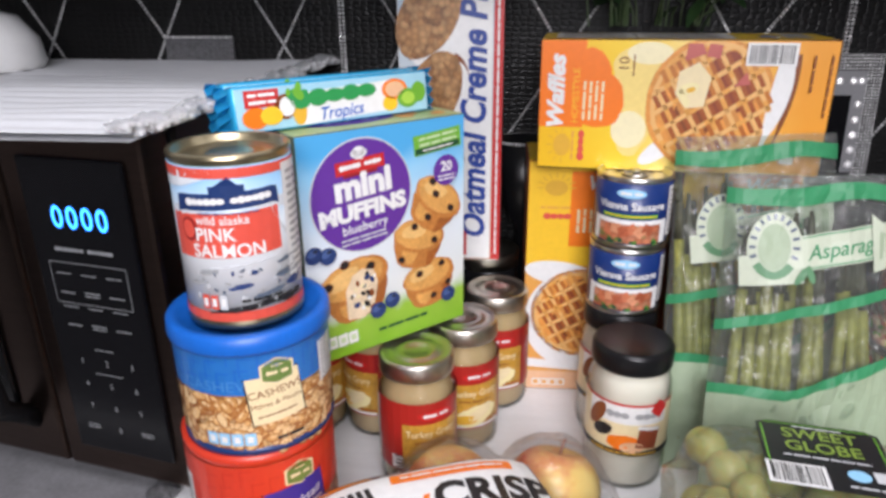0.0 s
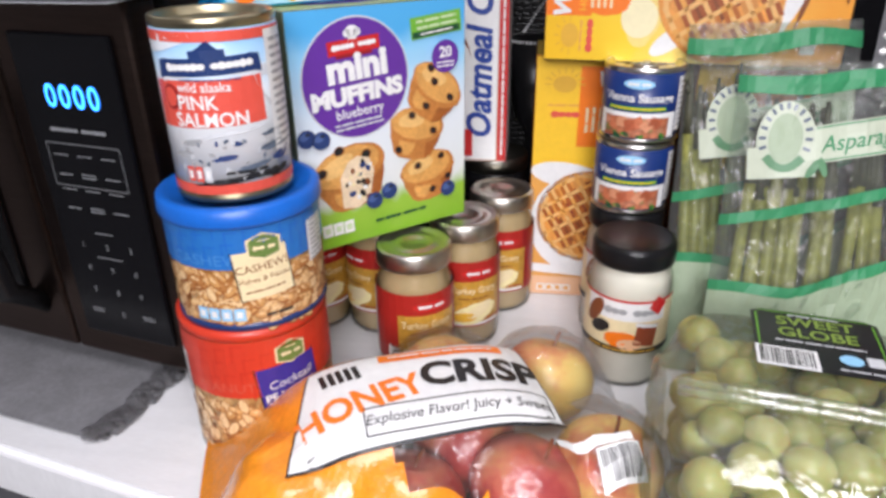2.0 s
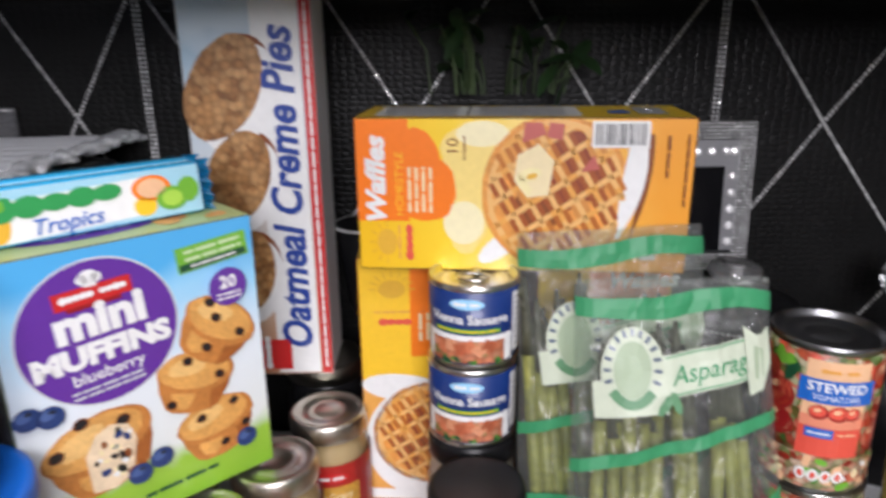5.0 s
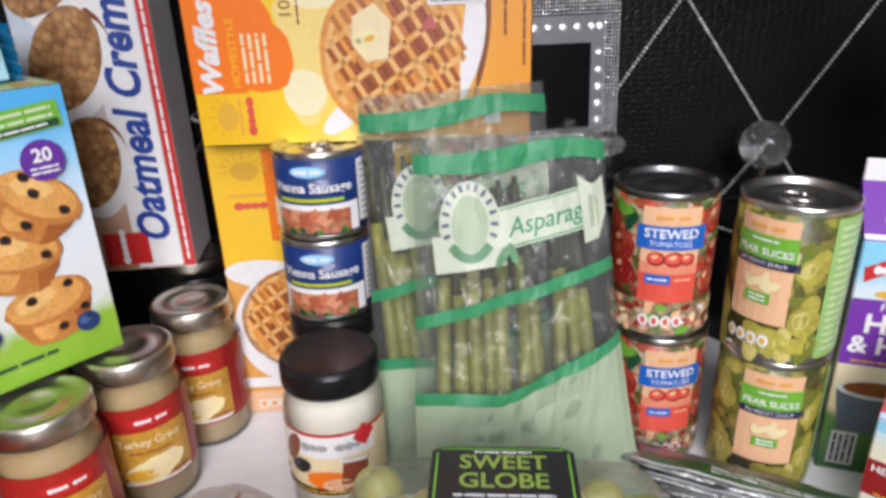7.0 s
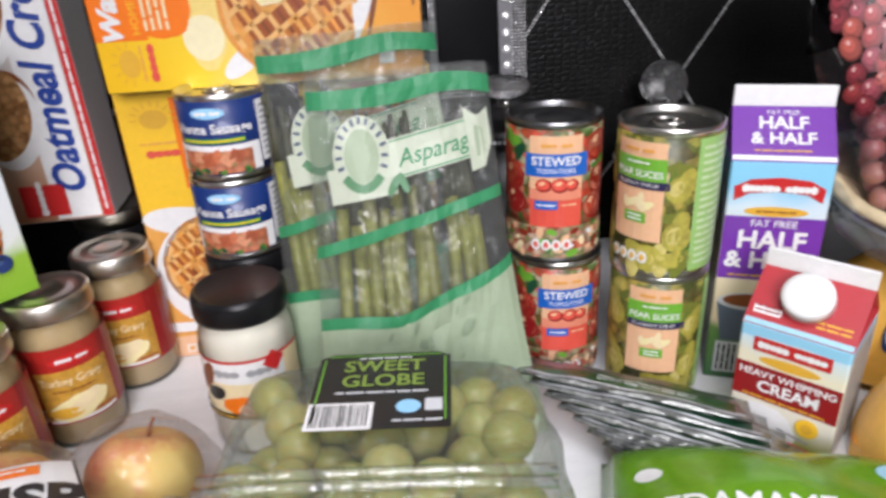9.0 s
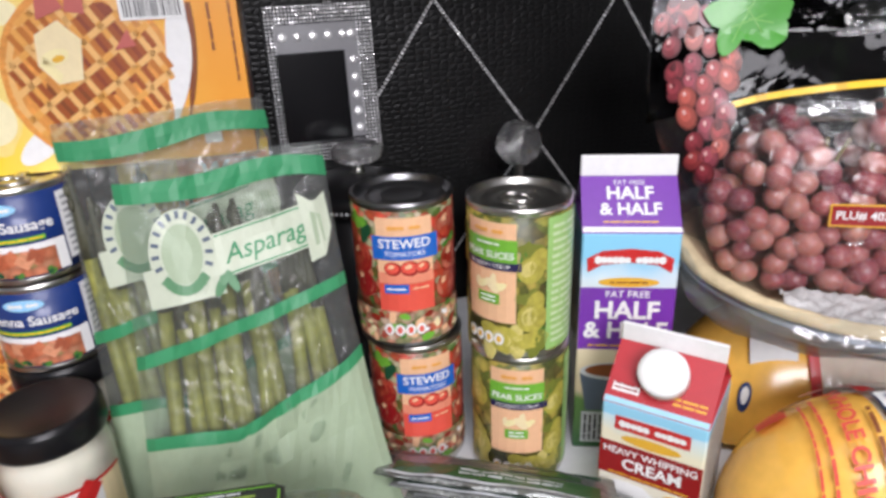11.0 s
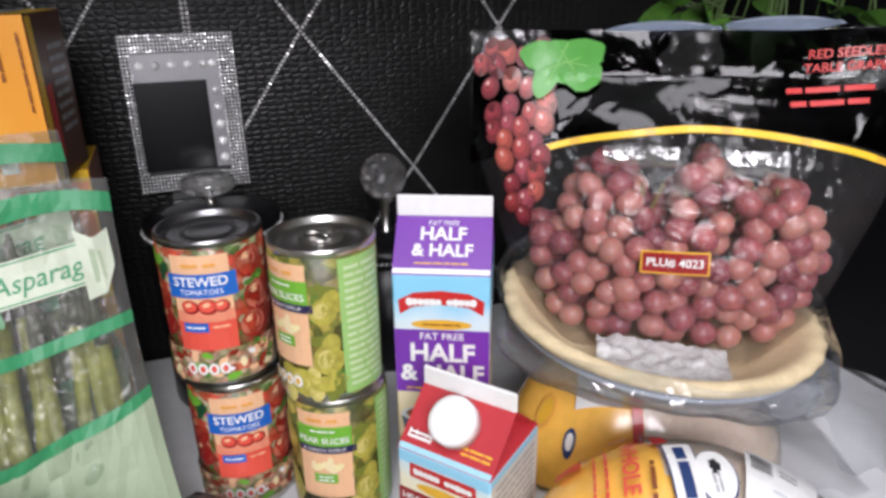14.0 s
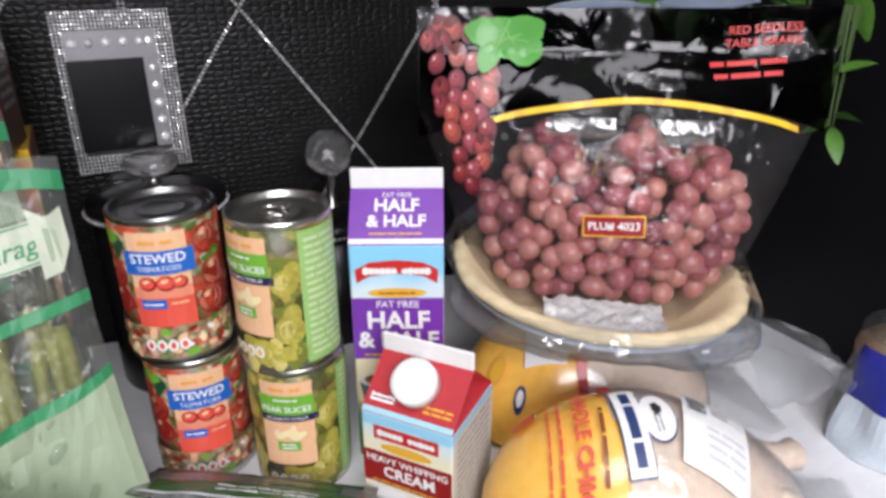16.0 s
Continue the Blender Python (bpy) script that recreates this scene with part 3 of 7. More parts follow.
def salmon_art(p, r, h):
    p.rect(0, h - 0.0095, 2 * math.pi * r * 0.98, 0.0055, CORAL).rect(0, 0.009, 2 * math.pi * r * 0.98, 0.006, CORAL)
    p.oval(-0.034, 0.0905, 0.02, 0.0045, SEAWHITE, 0.6, 8, rag=0.12, seed=2).oval(0.026, 0.0745, 0.024, 0.0035, SEAWHITE, 0.6, -4, rag=0.12, seed=3).oval(-0.03, 0.0735, 0.016, 0.003, SEAWHITE, 0.7, 6, rag=0.1, seed=4)
    p.rect(-0.005, 0.0785, 0.056, 0.0095, NAVY, 2, 2).rect(-0.004, 0.085, 0.02, 0.0045, NAVY, 2, 2).poly([(-0.004, -0.006), (0.004, -0.004), (0.004, 0.005), (-0.003, 0.004)], NAVY, 1.9, (-0.033, 0.0775)).poly([(-0.004, -0.004), (0.004, -0.006), (0.003, 0.004), (-0.004, 0.005)], NAVY, 1.9, (0.023, 0.0795)).poly([(-0.007, 0), (0.007, 0), (0.001, 0.005)], NAVY, 2, (-0.004, 0.087))
    p.mark(-0.004, 0.0788, 0.05, 0.0055, 13, WHITE, 3, 2).bars(-0.004, 0.0715, 0.036, 1, 0.0018, NAVY, 2)
    p.rect(-0.009, 0.0585, 0.07, 0.026, CORAL, 1, 1.5).poly([(0, 0.008), (0.028, 0.012), (0.028, -0.004), (0.01, -0.012)], SILVER, 2, (0.02, 0.0655))
    p.oval(-0.03, 0.062, 0.006, 0.007, DEEPRED, 2).oval(-0.03, 0.062, 0.0045, 0.0055, CORAL, 3)
    p.text("wild alaska", -0.0085, 0.0675, 0.0072, WHITE, 3, bold=0.01).text("PINK", -0.0135, 0.059, 0.0108, WHITE, 3, bold=0.02).text("SALMON", -0.0065, 0.0495, 0.0108, WHITE, 3, bold=0.02)
    for k, (u, v, l, hgt, mat) in enumerate(((0.0, 0.041, 0.05, 0.002, SILVER), (-0.02, 0.037, 0.012, 0.0035, GREY), (0.006, 0.0355, 0.006, 0.003, NAVY), (0.028, 0.039, 0.014, 0.0025, SLATE), (0.03, 0.031, 0.02, 0.005, SLATE), (-0.002, 0.0275, 0.014, 0.0032, BERRY), (-0.028, 0.03, 0.012, 0.003, GREY), (0.034, 0.024, 0.016, 0.006, BERRY), (0.016, 0.0215, 0.024, 0.0032, SLATE), (0.002, 0.0145, 0.05, 0.004, BLACK), (0.03, 0.0155, 0.02, 0.005, BLACK))):
        p.oval(u, v, l / 2, hgt / 2, mat, 1.5 + 0.1 * k, 6, n=16, rag=0.22, seed=k)
    p.scatter(40, 0.006, 0.027, 0.07, 0.024, 0.0016, [SLATE, GREY, SILVER, BERRY], 3, 4, 0.5)
    for i in range(3):
        p.rect(-0.024 + 0.0055 * i, 0.0185, 0.0045, 0.009, CORAL if i < 2 else SILVER, 4).rect(-0.024 + 0.0055 * i, 0.0185, 0.0025, 0.005, WHITE, 5)
    p.bars(0.01, 0.017, 0.026, 2, 0.004, BLACK, 4).rect(0.045, 0.06, 0.028, 0.07, WHITE, 2).bars(0.045, 0.06, 0.022, 14, 0.0045, GREY, 3, seed=8)


can("salmon_can", pose(-0.045, 0.525, 0.2077, 0, 0, 23) @ Matrix.Diagonal((1.04, 1.04, 1.09, 1)), 0.0365, 0.1035, "tall salmon can with blue-grey sea label on the nut canister", SALMONPRINT, salmon_art, BRASSY)

CASHEWNUTS = mottled("cashew_photo", [(0.35, 0.13, 0.03), (0.66, 0.36, 0.12), (0.78, 0.5, 0.22), (0.8, 0.55, 0.28), (0.3, 0.1, 0.02)], 150)
PEANUTS = mottled("peanut_photo", [(0.3, 0.1, 0.03), (0.6, 0.3, 0.1), (0.72, 0.42, 0.16), (0.78, 0.52, 0.25), (0.26, 0.08, 0.02)], 160)
CANBLUE, CANRED = ink("canister_blue", (0.02, 0.16, 0.5)), ink("canister_red", (0.62, 0.045, 0.02))


ink_ghost = ink("red_ghost_lines", (0.55, 0.03, 0.015))


nut_inks = [ink("nut_%d" % i, c_) for i, c_ in enumerate(((0.6, 0.32, 0.11), (0.76, 0.48, 0.21), (0.46, 0.2, 0.06), (0.8, 0.56, 0.29), (0.7, 0.4, 0.15), (0.78, 0.52, 0.25), (0.34, 0.12, 0.03)))]


def canister(name, m, r, h, label, top, nuts, lid, card, head, sub, headmat):
    ob = thing(name, m, label, "canister", "nut canisters")
    part("tub", lathe([(0, 0), (r - 0.003, 0), (r - 0.001, 0.001), (r, 0.006), (r, h - 0.012), (r - 0.001, h - 0.008), (r - 0.002, h - 0.006), (0, h - 0.006)], 56), nuts, ob, "printed tub showing roasted nuts", True)
    part("base_rim", lathe([(r - 0.001, 0), (r + 0.0012, 0.001), (r + 0.0012, 0.005), (r, 0.006)], 56), STEEL if top is CANRED else NAVY, ob, "", True)
    p = Print(on_round(r))
    p.rect(0, h * 0.73, 2 * math.pi * r * 0.985, h * 0.4, top, 4.2)
    for i in range(30):
        u, v = -0.06 + 0.13 * ((i * 0.618) % 1), h * (0.56 + 0.3 * ((i * 0.414) % 1))
        p.rect(u, v, 0.001, 0.014, ink_ghost if top is CANRED else BLUE, 4.5).rect(u + 0.004, v + 0.006, 0.008, 0.001, ink_ghost if top is CANRED else BLUE, 4.5)
    p.text(head, -0.012, h * 0.6, 0.011, ink("ghost_" + head.lower(), (0.62, 0.1, 0.06) if top is CANRED else (0.06, 0.24, 0.58)), 4.7, wide=1.1)
    u0, k, z, lift = (0.0225, 0.043, 0.93, 0.013) if head == "CASHEWS" else (0.032, 0.065, 1.16, 0.0235)
    nut = random.Random(5 if head == "CASHEWS" else 6)
    for i in range(330):
        q, turn, at, low = nut.uniform(0.005, 0.0072), nut.uniform(0, 180), (nut.uniform(-0.11, 0.11), h * (0.25 + nut.uniform(-0.22, 0.24))), 0.1 + 0.011 * i
        p.oval(*at, q * 1.08, q * 0.62, nut_inks[6], low, turn, n=12).oval(at[0], at[1] + 0.0005, q * 0.98, q * 0.5, nut_inks[nut.randrange(6)], low + 0.003, turn, n=12, rag=0.06, seed=i).oval(at[0] - 0.0006, at[1] + 0.0011, q * 0.5, q * 0.2, nut_inks[3], low + 0.006, turn, n=8)
    p.add([(-0.0195 * z, -0.02 * z), (0.02 * z, -0.0198 * z), (0.0188 * z, 0.0202 * z), (-0.0203 * z, 0.0195 * z)], [(0, 1, 2, 3)], BLACK, 5, (u0, k), 5)
    p.rect(u0, k, 0.0375 * z, 0.0375 * z, card, 5.5, 5)
    p.poly([(-0.011, 0), (-0.011, 0.012), (0, 0.0165), (0.011, 0.012), (0.011, 0), (0, -0.003)], CREAM, 6, (u0 + 0.002, k + lift)).poly([(-0.0095, 0.001), (-0.0095, 0.011), (0, 0.015), (0.0095, 0.011), (0.0095, 0.001), (0, -0.0015)], ink("badge_green", (0.14, 0.22, 0.05)), 7, (u0 + 0.002, k + lift)).mark(u0 + 0.002, k + lift + 0.006, 0.014, 0.004, 6, CREAM, 8).bars(u0 + 0.002, k + lift + 0.011, 0.008, 1, 0.002, CREAM, 8)
    p.text(head if head == "CASHEWS" else "Cocktail", u0, k + 0.0055 * z, 0.0085 * z, headmat, 6, 6, shear=0.0 if head == "CASHEWS" else 0.2)
    p.text(sub, u0, k - 0.0035 * z, 0.0053 if head == "CASHEWS" else 0.0092, headmat, 6, 6, bold=0.0 if head == "CASHEWS" else 0.02)
    p.bars(u0, k - 0.0125 * z, 0.026, 1, 0.0025, headmat, 6, 6)
    if top is CANBLUE:
        for i in range(4):
            p.rect(-0.022 + 0.0085 * i, h * 0.155, 0.0075, 0.0095, SKY, 5).rect(-0.022 + 0.0085 * i, h * 0.155, 0.004, 0.005, WHITE, 6)
        p.bars(0.03, h * 0.13, 0.02, 1, 0.005, BLACK, 5)
    p.rect(0.068 if top is CANBLUE else -0.06, h * 0.6, 0.02, h * 0.34, WHITE, 5).bars(0.068 if top is CANBLUE else -0.06, h * 0.6, 0.016, 9, 0.0035, GREY, 6)
    p.lay("label_print", ob)
    if lid:
        part("lid", lathe([(r + 0.0005, h - 0.0125), (r + 0.003, h - 0.013), (r + 0.0035, h - 0.011), (r + 0.003, h - 0.002), (r + 0.001, h), (r - 0.004, h), (r - 0.006, h - 0.003), (0, h - 0.003)], 56), lid, ob, "glossy blue plastic lid", True)
    else:
        part("lid", lathe([(r - 0.001, h - 0.009), (r + 0.001, h - 0.008), (r + 0.001, h), (r - 0.004, h), (r - 0.005, h - 0.003), (0, h - 0.003)], 56), CANRED, ob, "", True)
    return ob


canister("peanut_canister", pose(-0.05, 0.531, 0.0, 0, 0, 12), 0.053, 0.1172, "red canister of cocktail peanuts standing on the counter", CANRED, PEANUTS, None, ink("indigo_card", (0.04, 0.03, 0.28)), "PEANUTS", "PEANUTS", WHITE)
canister("cashew_canister", pose(-0.047, 0.531, 0.1175, 0, 0, 10), 0.052, 0.09, "blue-lidded cashew canister stacked on the peanut canister", CANBLUE, CASHEWNUTS, BLUELID, CREAM, "CASHEWS", "Halves & Pieces", BROWN)

TOMATO = mottled("tomato_photo", [(0.04, 0.12, 0.02), (0.3, 0.06, 0.02), (0.55, 0.06, 0.03), (0.62, 0.2, 0.12), (0.1, 0.2, 0.04), (0.6, 0.5, 0.35)], 170)
PEAR = mottled("pear_photo", [(0.09, 0.075, 0.02), (0.13, 0.16, 0.025), (0.3, 0.28, 0.05), (0.5, 0.38, 0.08), (0.04, 0.06, 0.01)], 140)


FRUITRED = mottled("tomato_fruit_photo", [(0.3, 0.02, 0.01), (0.5, 0.05, 0.025), (0.6, 0.1, 0.05), (0.68, 0.25, 0.16)], 90)
SALSA = mottled("diced_tomato_photo", [(0.45, 0.08, 0.04), (0.62, 0.3, 0.2), (0.66, 0.5, 0.36), (0.16, 0.2, 0.06), (0.55, 0.34, 0.22)], 190)
HERB = ink("printed_herb", (0.07, 0.2, 0.03))
OLIVE, PEARFLESH, PEARSKIN = ink("olive", (0.17, 0.19, 0.03)), surface("pear_flesh_photo", (0.58, 0.5, 0.16), 0.4, vary=0.25, scale=50, coat=0.25), surface("pear_skin_photo", (0.4, 0.35, 0.06), 0.4, vary=0.35, scale=40, coat=0.25)


def tomato_art(p, r, h):
    p.rect(0, 0.069, 0.04, 0.068, PEACH).rect(0, 0.043, 0.04, 0.022, CORAL, 2).rect(0, 0.058, 0.04, 0.009, ink("salmon_fade", (0.76, 0.26, 0.16)), 2).rect(0.0005, 0.081, 0.047, 0.0175, BLUE, 3)
    p.text("STEWED", 0, 0.084, 0.0095, WHITE, 4, bold=0.02).text("TOMATOES", 0, 0.0765, 0.0055, WHITE, 4)
    p.mark(0, 0.096, 0.022, 0.004, 6, TAN, 4)
    for k, (u, v, q) in enumerate(((0.037, 0.092, 0.0125), (0.041, 0.066, 0.0135), (0.034, 0.045, 0.0115), (-0.037, 0.07, 0.0125), (-0.034, 0.05, 0.011), (-0.052, 0.06, 0.012), (-0.05, 0.085, 0.012), (0.056, 0.08, 0.012), (0.058, 0.05, 0.012))):
        p.oval(u, v, q, q * 0.95, DEEPRED, 0.5 + 0.07 * k, n=20).oval(u - 0.001, v + 0.001, q * 0.9, q * 0.85, FRUITRED, 0.53 + 0.07 * k, n=20).oval(u - 0.004, v + 0.005, q * 0.28, q * 0.2, PEACH, 0.56 + 0.07 * k, 30, n=10)
    p.scatter(9, -0.034, 0.094, 0.022, 0.014, 0.006, [HERB, LEAF, DARKGREEN], 1.3, 14, 0.5).scatter(5, 0.037, 0.079, 0.014, 0.004, 0.004, [HERB, LEAF], 1.3, 13, 0.5)
    for u, q in ((-0.009, 0.0062), (0.003, 0.0068), (0.012, 0.0055)):
        p.oval(u, 0.0655, q, q * 0.85, DEEPRED, 3 + 10 * abs(u), n=16).oval(u - 0.0006, 0.066, q * 0.82, q * 0.66, CORAL, 3.1 + 10 * abs(u), n=16).oval(u - 0.001, 0.067, q * 0.4, q * 0.25, PEACH, 3.2 + 10 * abs(u), 20, n=10)
    p.rect(-0.007, 0.05, 0.017, 0.007, BLUE, 4).bars(-0.007, 0.05, 0.014, 1, 0.003, WHITE, 5).bars(0.01, 0.05, 0.012, 1, 0.003, PEACH, 4)
    p.rect(0, 0.019, 0.2, 0.026, SALSA, 2.5).scatter(60, 0, 0.019, 0.11, 0.02, 0.0042, [HERB, CREAM, FRUITRED, PEACH, FRUITRED, LEAF, WHITE], 3.5, 7, 0.6)
    for i in range(4):
        p.oval(-0.014 + 0.0075 * i, 0.0175, 0.0036, 0.0048, WHITE, 6, n=10).oval(-0.014 + 0.0075 * i, 0.0175, 0.0018, 0.0028, CORAL, 7, n=8)


def pear_art(p, r, h):
    p.rect(0, 0.066, 0.04, 0.074, PEACH).rect(0, 0.083, 0.041, 0.017, LEAF, 2).rect(0.002, 0.072, 0.043, 0.006, ink("syrup_strip", (0.02, 0.015, 0.07)), 3)
    p.text("PEAR SLICES", 0, 0.08, 0.0068, WHITE, 4, bold=0.015).bars(0, 0.088, 0.018, 1, 0.003, WHITE, 4).text("IN HEAVY SYRUP", 0, 0.072, 0.0042, WHITE, 4)
    p.mark(0, 0.097, 0.022, 0.004, 6, TAN, 4).scatter(7, 0, 0.059, 0.018, 0.006, 0.005, [BUTTER, CREAM, WHITE], 3, 2, 0.5).rect(0, 0.047, 0.017, 0.008, LEAF, 3).bars(0, 0.047, 0.012, 2, 0.003, WHITE, 4)
    p.scatter(22, 0.036, 0.05, 0.026, 0.075, 0.0085, [PEARSKIN, OLIVE, OLIVE, HERB], 1, 5, 0.45).scatter(14, -0.034, 0.05, 0.02, 0.075, 0.0085, [PEARSKIN, OLIVE, OLIVE], 1, 15, 0.45).scatter(10, 0.01, 0.014, 0.09, 0.012, 0.011, [PEARSKIN, PEARFLESH, OLIVE], 2, 8, 0.5)
    for k, (u, v, q, turn) in enumerate(((0.031, 0.034, 0.0105, -12), (0.012, 0.016, 0.0105, 62), (-0.03, 0.03, 0.01, 15), (0.03, 0.07, 0.009, -30), (-0.033, 0.075, 0.01, 20))):
        c_, s_ = math.cos(radians(turn)), math.sin(radians(turn))
        p.oval(u, v, q, q * 1.1, PEARSKIN, 2.6 + 0.05 * k, turn, n=18).oval(u - s_ * q, v + c_ * q, q * 0.6, q * 0.95, PEARSKIN, 2.62 + 0.05 * k, turn, n=16).oval(u - 0.002, v + 0.001, q * 0.5, q * 0.7, PEARFLESH, 2.64 + 0.05 * k, turn, n=14)
    p.rect(0.059, 0.056, 0.036, 0.1, ink("panel_green", (0.3, 0.52, 0.16)), 3).bars(0.059, 0.056, 0.03, 17, 0.0054, PALE, 4, seed=12)
    for i in range(4):
        p.oval(-0.014 + 0.0075 * i, 0.0165, 0.0036, 0.0048, WHITE, 6, n=10).oval(-0.014 + 0.0075 * i, 0.0165, 0.0018, 0.0028, GOLD, 7, n=8)


for z, dx, dy, yaw in ((0.0, 0.0045, 0.002, -3), (0.1135, 0.0, 0.0, -14)):
    # the upper tin takes the steel with painted-in shade
    ob = can("stewed_tomato_can", pose(0.486 + dx, 0.687 + dy, z, 0, 0, yaw), 0.037, 0.113, "stewed tomato can with red label and blue band" + (", stacked on another" if z else " on the counter"), TOMATO, tomato_art, SHADEDSTEEL if z else STEEL, "stacked vegetable cans")
for z, dx, dy, yaw in ((0.0, 0.001, 0.002, -27), (0.1135, -0.001, 0.0, -58)):
    ob = can("pear_can", pose(0.56 + dx, 0.643 + dy, z, 0, 0, yaw), 0.037, 0.113, "pear slices can with green label" + (", stacked on another" if z else " on the counter"), PEAR, pear_art, STEEL, "stacked fruit cans")
    if z:
        ring_pull(ob, 0.113, 0.037)

SAUSAGE = mottled("sausage_photo", [(0.3, 0.07, 0.03), (0.6, 0.2, 0.1), (0.7, 0.3, 0.18), (0.2, 0.25, 0.05)], 150)
MEATS = [surface("sausage_slice_%d" % i, c_, 0.4, vary=0.3, scale=70, coat=0.2) for i, c_ in enumerate(((0.5, 0.15, 0.07), (0.6, 0.26, 0.14), (0.4, 0.1, 0.045)))]
VIENNAPRINT = ink("vienna_blue", (0.006, 0.028, 0.15))


def vienna_art(p, r, h):
    p.rect(0, 0.0165, 0.07, 0.021, WHITE, 1).rect(0, 0.0145, 0.056, 0.017, SAUSAGE, 2)
    for i in range(6):
        p.rect(-0.018 + 0.0068 * i, 0.0165 + 0.0025 * (i % 2), 0.0085, 0.009, MEATS[i % 3], 3 + (i % 3) * 0.3, -20 + 17 * i)
    p.scatter(10, 0, 0.008, 0.06, 0.003, 0.0022, [HERB, DARKGREEN], 4, 3)
    p.oval(0, 0.0505, 0.0125, 0.004, SKY, 2).mark(0, 0.0505, 0.018, 0.004, 8, WHITE, 3)
    p.text("Vienna Sausage", 0.001, 0.039, 0.0096, WHITE, 3, bold=0.02).rect(0, 0.0305, 0.048, 0.003, LEAF, 3).bars(0, 0.0305, 0.045, 1, 0.0022, YELLOW, 4)
    p.rect(0.046, 0.033, 0.02, 0.045, WHITE, 2).bars(0.046, 0.033, 0.016, 9, 0.0045, GREY, 3)


for k, (z, dx, yaw) in enumerate(((0.1315, 0.0, -9), (0.1955, 0.0015, -12))):
    ob = can("sausage_can", pose(0.238 + dx, 0.7185, z, 0, 0, yaw), 0.0335, 0.0635, "small vienna sausage can, " + ("stacked on another" if k else "standing on a sauce jar lid"), VIENNAPRINT, vienna_art, STEEL, "sausage cans", (0.004, 0.004))
    if k:
        ring_pull(ob, 0.0635, 0.0335)


# ---- jars ----
GRAVY = surface("turkey_gravy", (0.5, 0.37, 0.2), 0.25, vary=0.08, scale=30, bump=0.02, coat=1.0)
ALFREDO = surface("white_cream_sauce", (0.79, 0.76, 0.67), 0.25, vary=0.06, scale=60, bump=0.02, coat=1.0)
JARGLASS = film("jar_glass", (0.97, 0.98, 0.96), 0.0, 0.05, 0.04, 0.0, 5)


def jar_profile(r, h, neck, foot=0.004):
    return [(0, 0.001), (r - foot, 0), (r - 0.001, 0.003), (r, 0.008), (r, h * 0.70), (r - 0.0008, h * 0.75), (r - 0.003, h * 0.80), (neck, h * 0.845), (neck, h * 0.9)]


OLDGOLD = surface("gold_label_print", (0.52, 0.28, 0.04), 0.35, vary=0.35, scale=45, coat=0.3)
ink_gravy = ink("gravy_red", (0.4, 0.02, 0.015))


def gravy_jar(m, label, dark=False):
    r, h = 0.0335, 0.126
    ob = thing("gravy_jar", m, label, "jar", "gravy jars")
    prof = jar_profile(r, h, 0.029)
    part("gravy", lathe([(max(0, a - 0.0018), b + 0.002) for a, b in prof] + [(0, h * 0.9)], 40), GRAVY, ob, "", True)
    part("glass", lathe(prof, 40), JARGLASS, ob, "", True)
    part("lid", lathe([(0.0305, h - 0.015), (0.0318, h - 0.0155), (0.0322, h - 0.013), (0.0318, h - 0.002), (0.0305, h), (0.028, h), (0.0265, h - 0.0012), (0.019, h - 0.0012), (0.018, h - 0.0005), (0.011, h - 0.0005), (0.0102, h - 0.0014), (0, h - 0.0014)], 44), LIDMETAL, ob, "silver-gold metal screw lid", True)
    p = Print(on_round(r + 0.0001))
    up = p.place
    p.place = lambda u, v, hh: up(u, v * 1.2 + 0.006, hh)
    p.rect(0.0, 0.044, 0.15, 0.056, ink_gravy, 1).rect(0.052, 0.044, 0.04, 0.056, DEEPRED, 1.5).rect(0.008, 0.037, 0.054, 0.037, OLDGOLD, 2).oval(0.01, 0.0625, 0.016, 0.004, RED, 3).mark(0.01, 0.0625, 0.022, 0.0035, 8, WHITE, 4)
    p.text("Turkey Gravy", 0.006, 0.048, 0.0078, CREAM, 4, bold=0.01).bars(0.006, 0.041, 0.03, 1, 0.0024, BROWN, 4)
    p.oval(0.006, 0.028, 0.021, 0.0085, BUTTER, 4, 12, rag=0.1).oval(0.011, 0.031, 0.013, 0.005, CREAM, 5, 25).oval(-0.004, 0.025, 0.012, 0.004, GOLD, 5)
    p.rect(0.008, 0.0185, 0.05, 0.002, WHITE, 3).rect(0.008, 0.0215, 0.05, 0.0012, DEEPRED, 3).rect(-0.024, 0.024, 0.01, 0.011, WHITE, 4).bars(-0.022, 0.026, 0.008, 3, 0.003, BLACK, 5)
    p.rect(-0.062, 0.044, 0.03, 0.05, WHITE, 2).bars(-0.062, 0.044, 0.025, 9, 0.005, GREY, 3)
    p.lay("paper_label", ob, "red and gold printed paper label")
    return ob


for x, y, yaw in ((0.056, 0.620, 18), (0.0905, 0.684, 14), (0.119, 0.754, -10), (0.006, 0.697, -50), (-0.061, 0.695, 20)):
    gravy_jar(pose(x, y, 0, 0, 0, yaw), "glass jar of turkey gravy with red label and metal lid")
dark = thing("dark_jar", pose(0.106, 0.826, 0), "dark glass jar with a metal lid under the snack box", "jar")
part("glass", lathe(jar_profile(0.036, 0.141, 0.033) + [(0, 0.12)], 36), BLACKPLASTIC, dark, "", True)
part("lid", lathe([(0.034, 0.125), (0.0355, 0.125), (0.0355, 0.139), (0.034, 0.141), (0.03, 0.14), (0, 0.14)], 40), surface("dark_lid_metal", (0.2, 0.19, 0.16), 0.35, 1.0), dark, "", True)


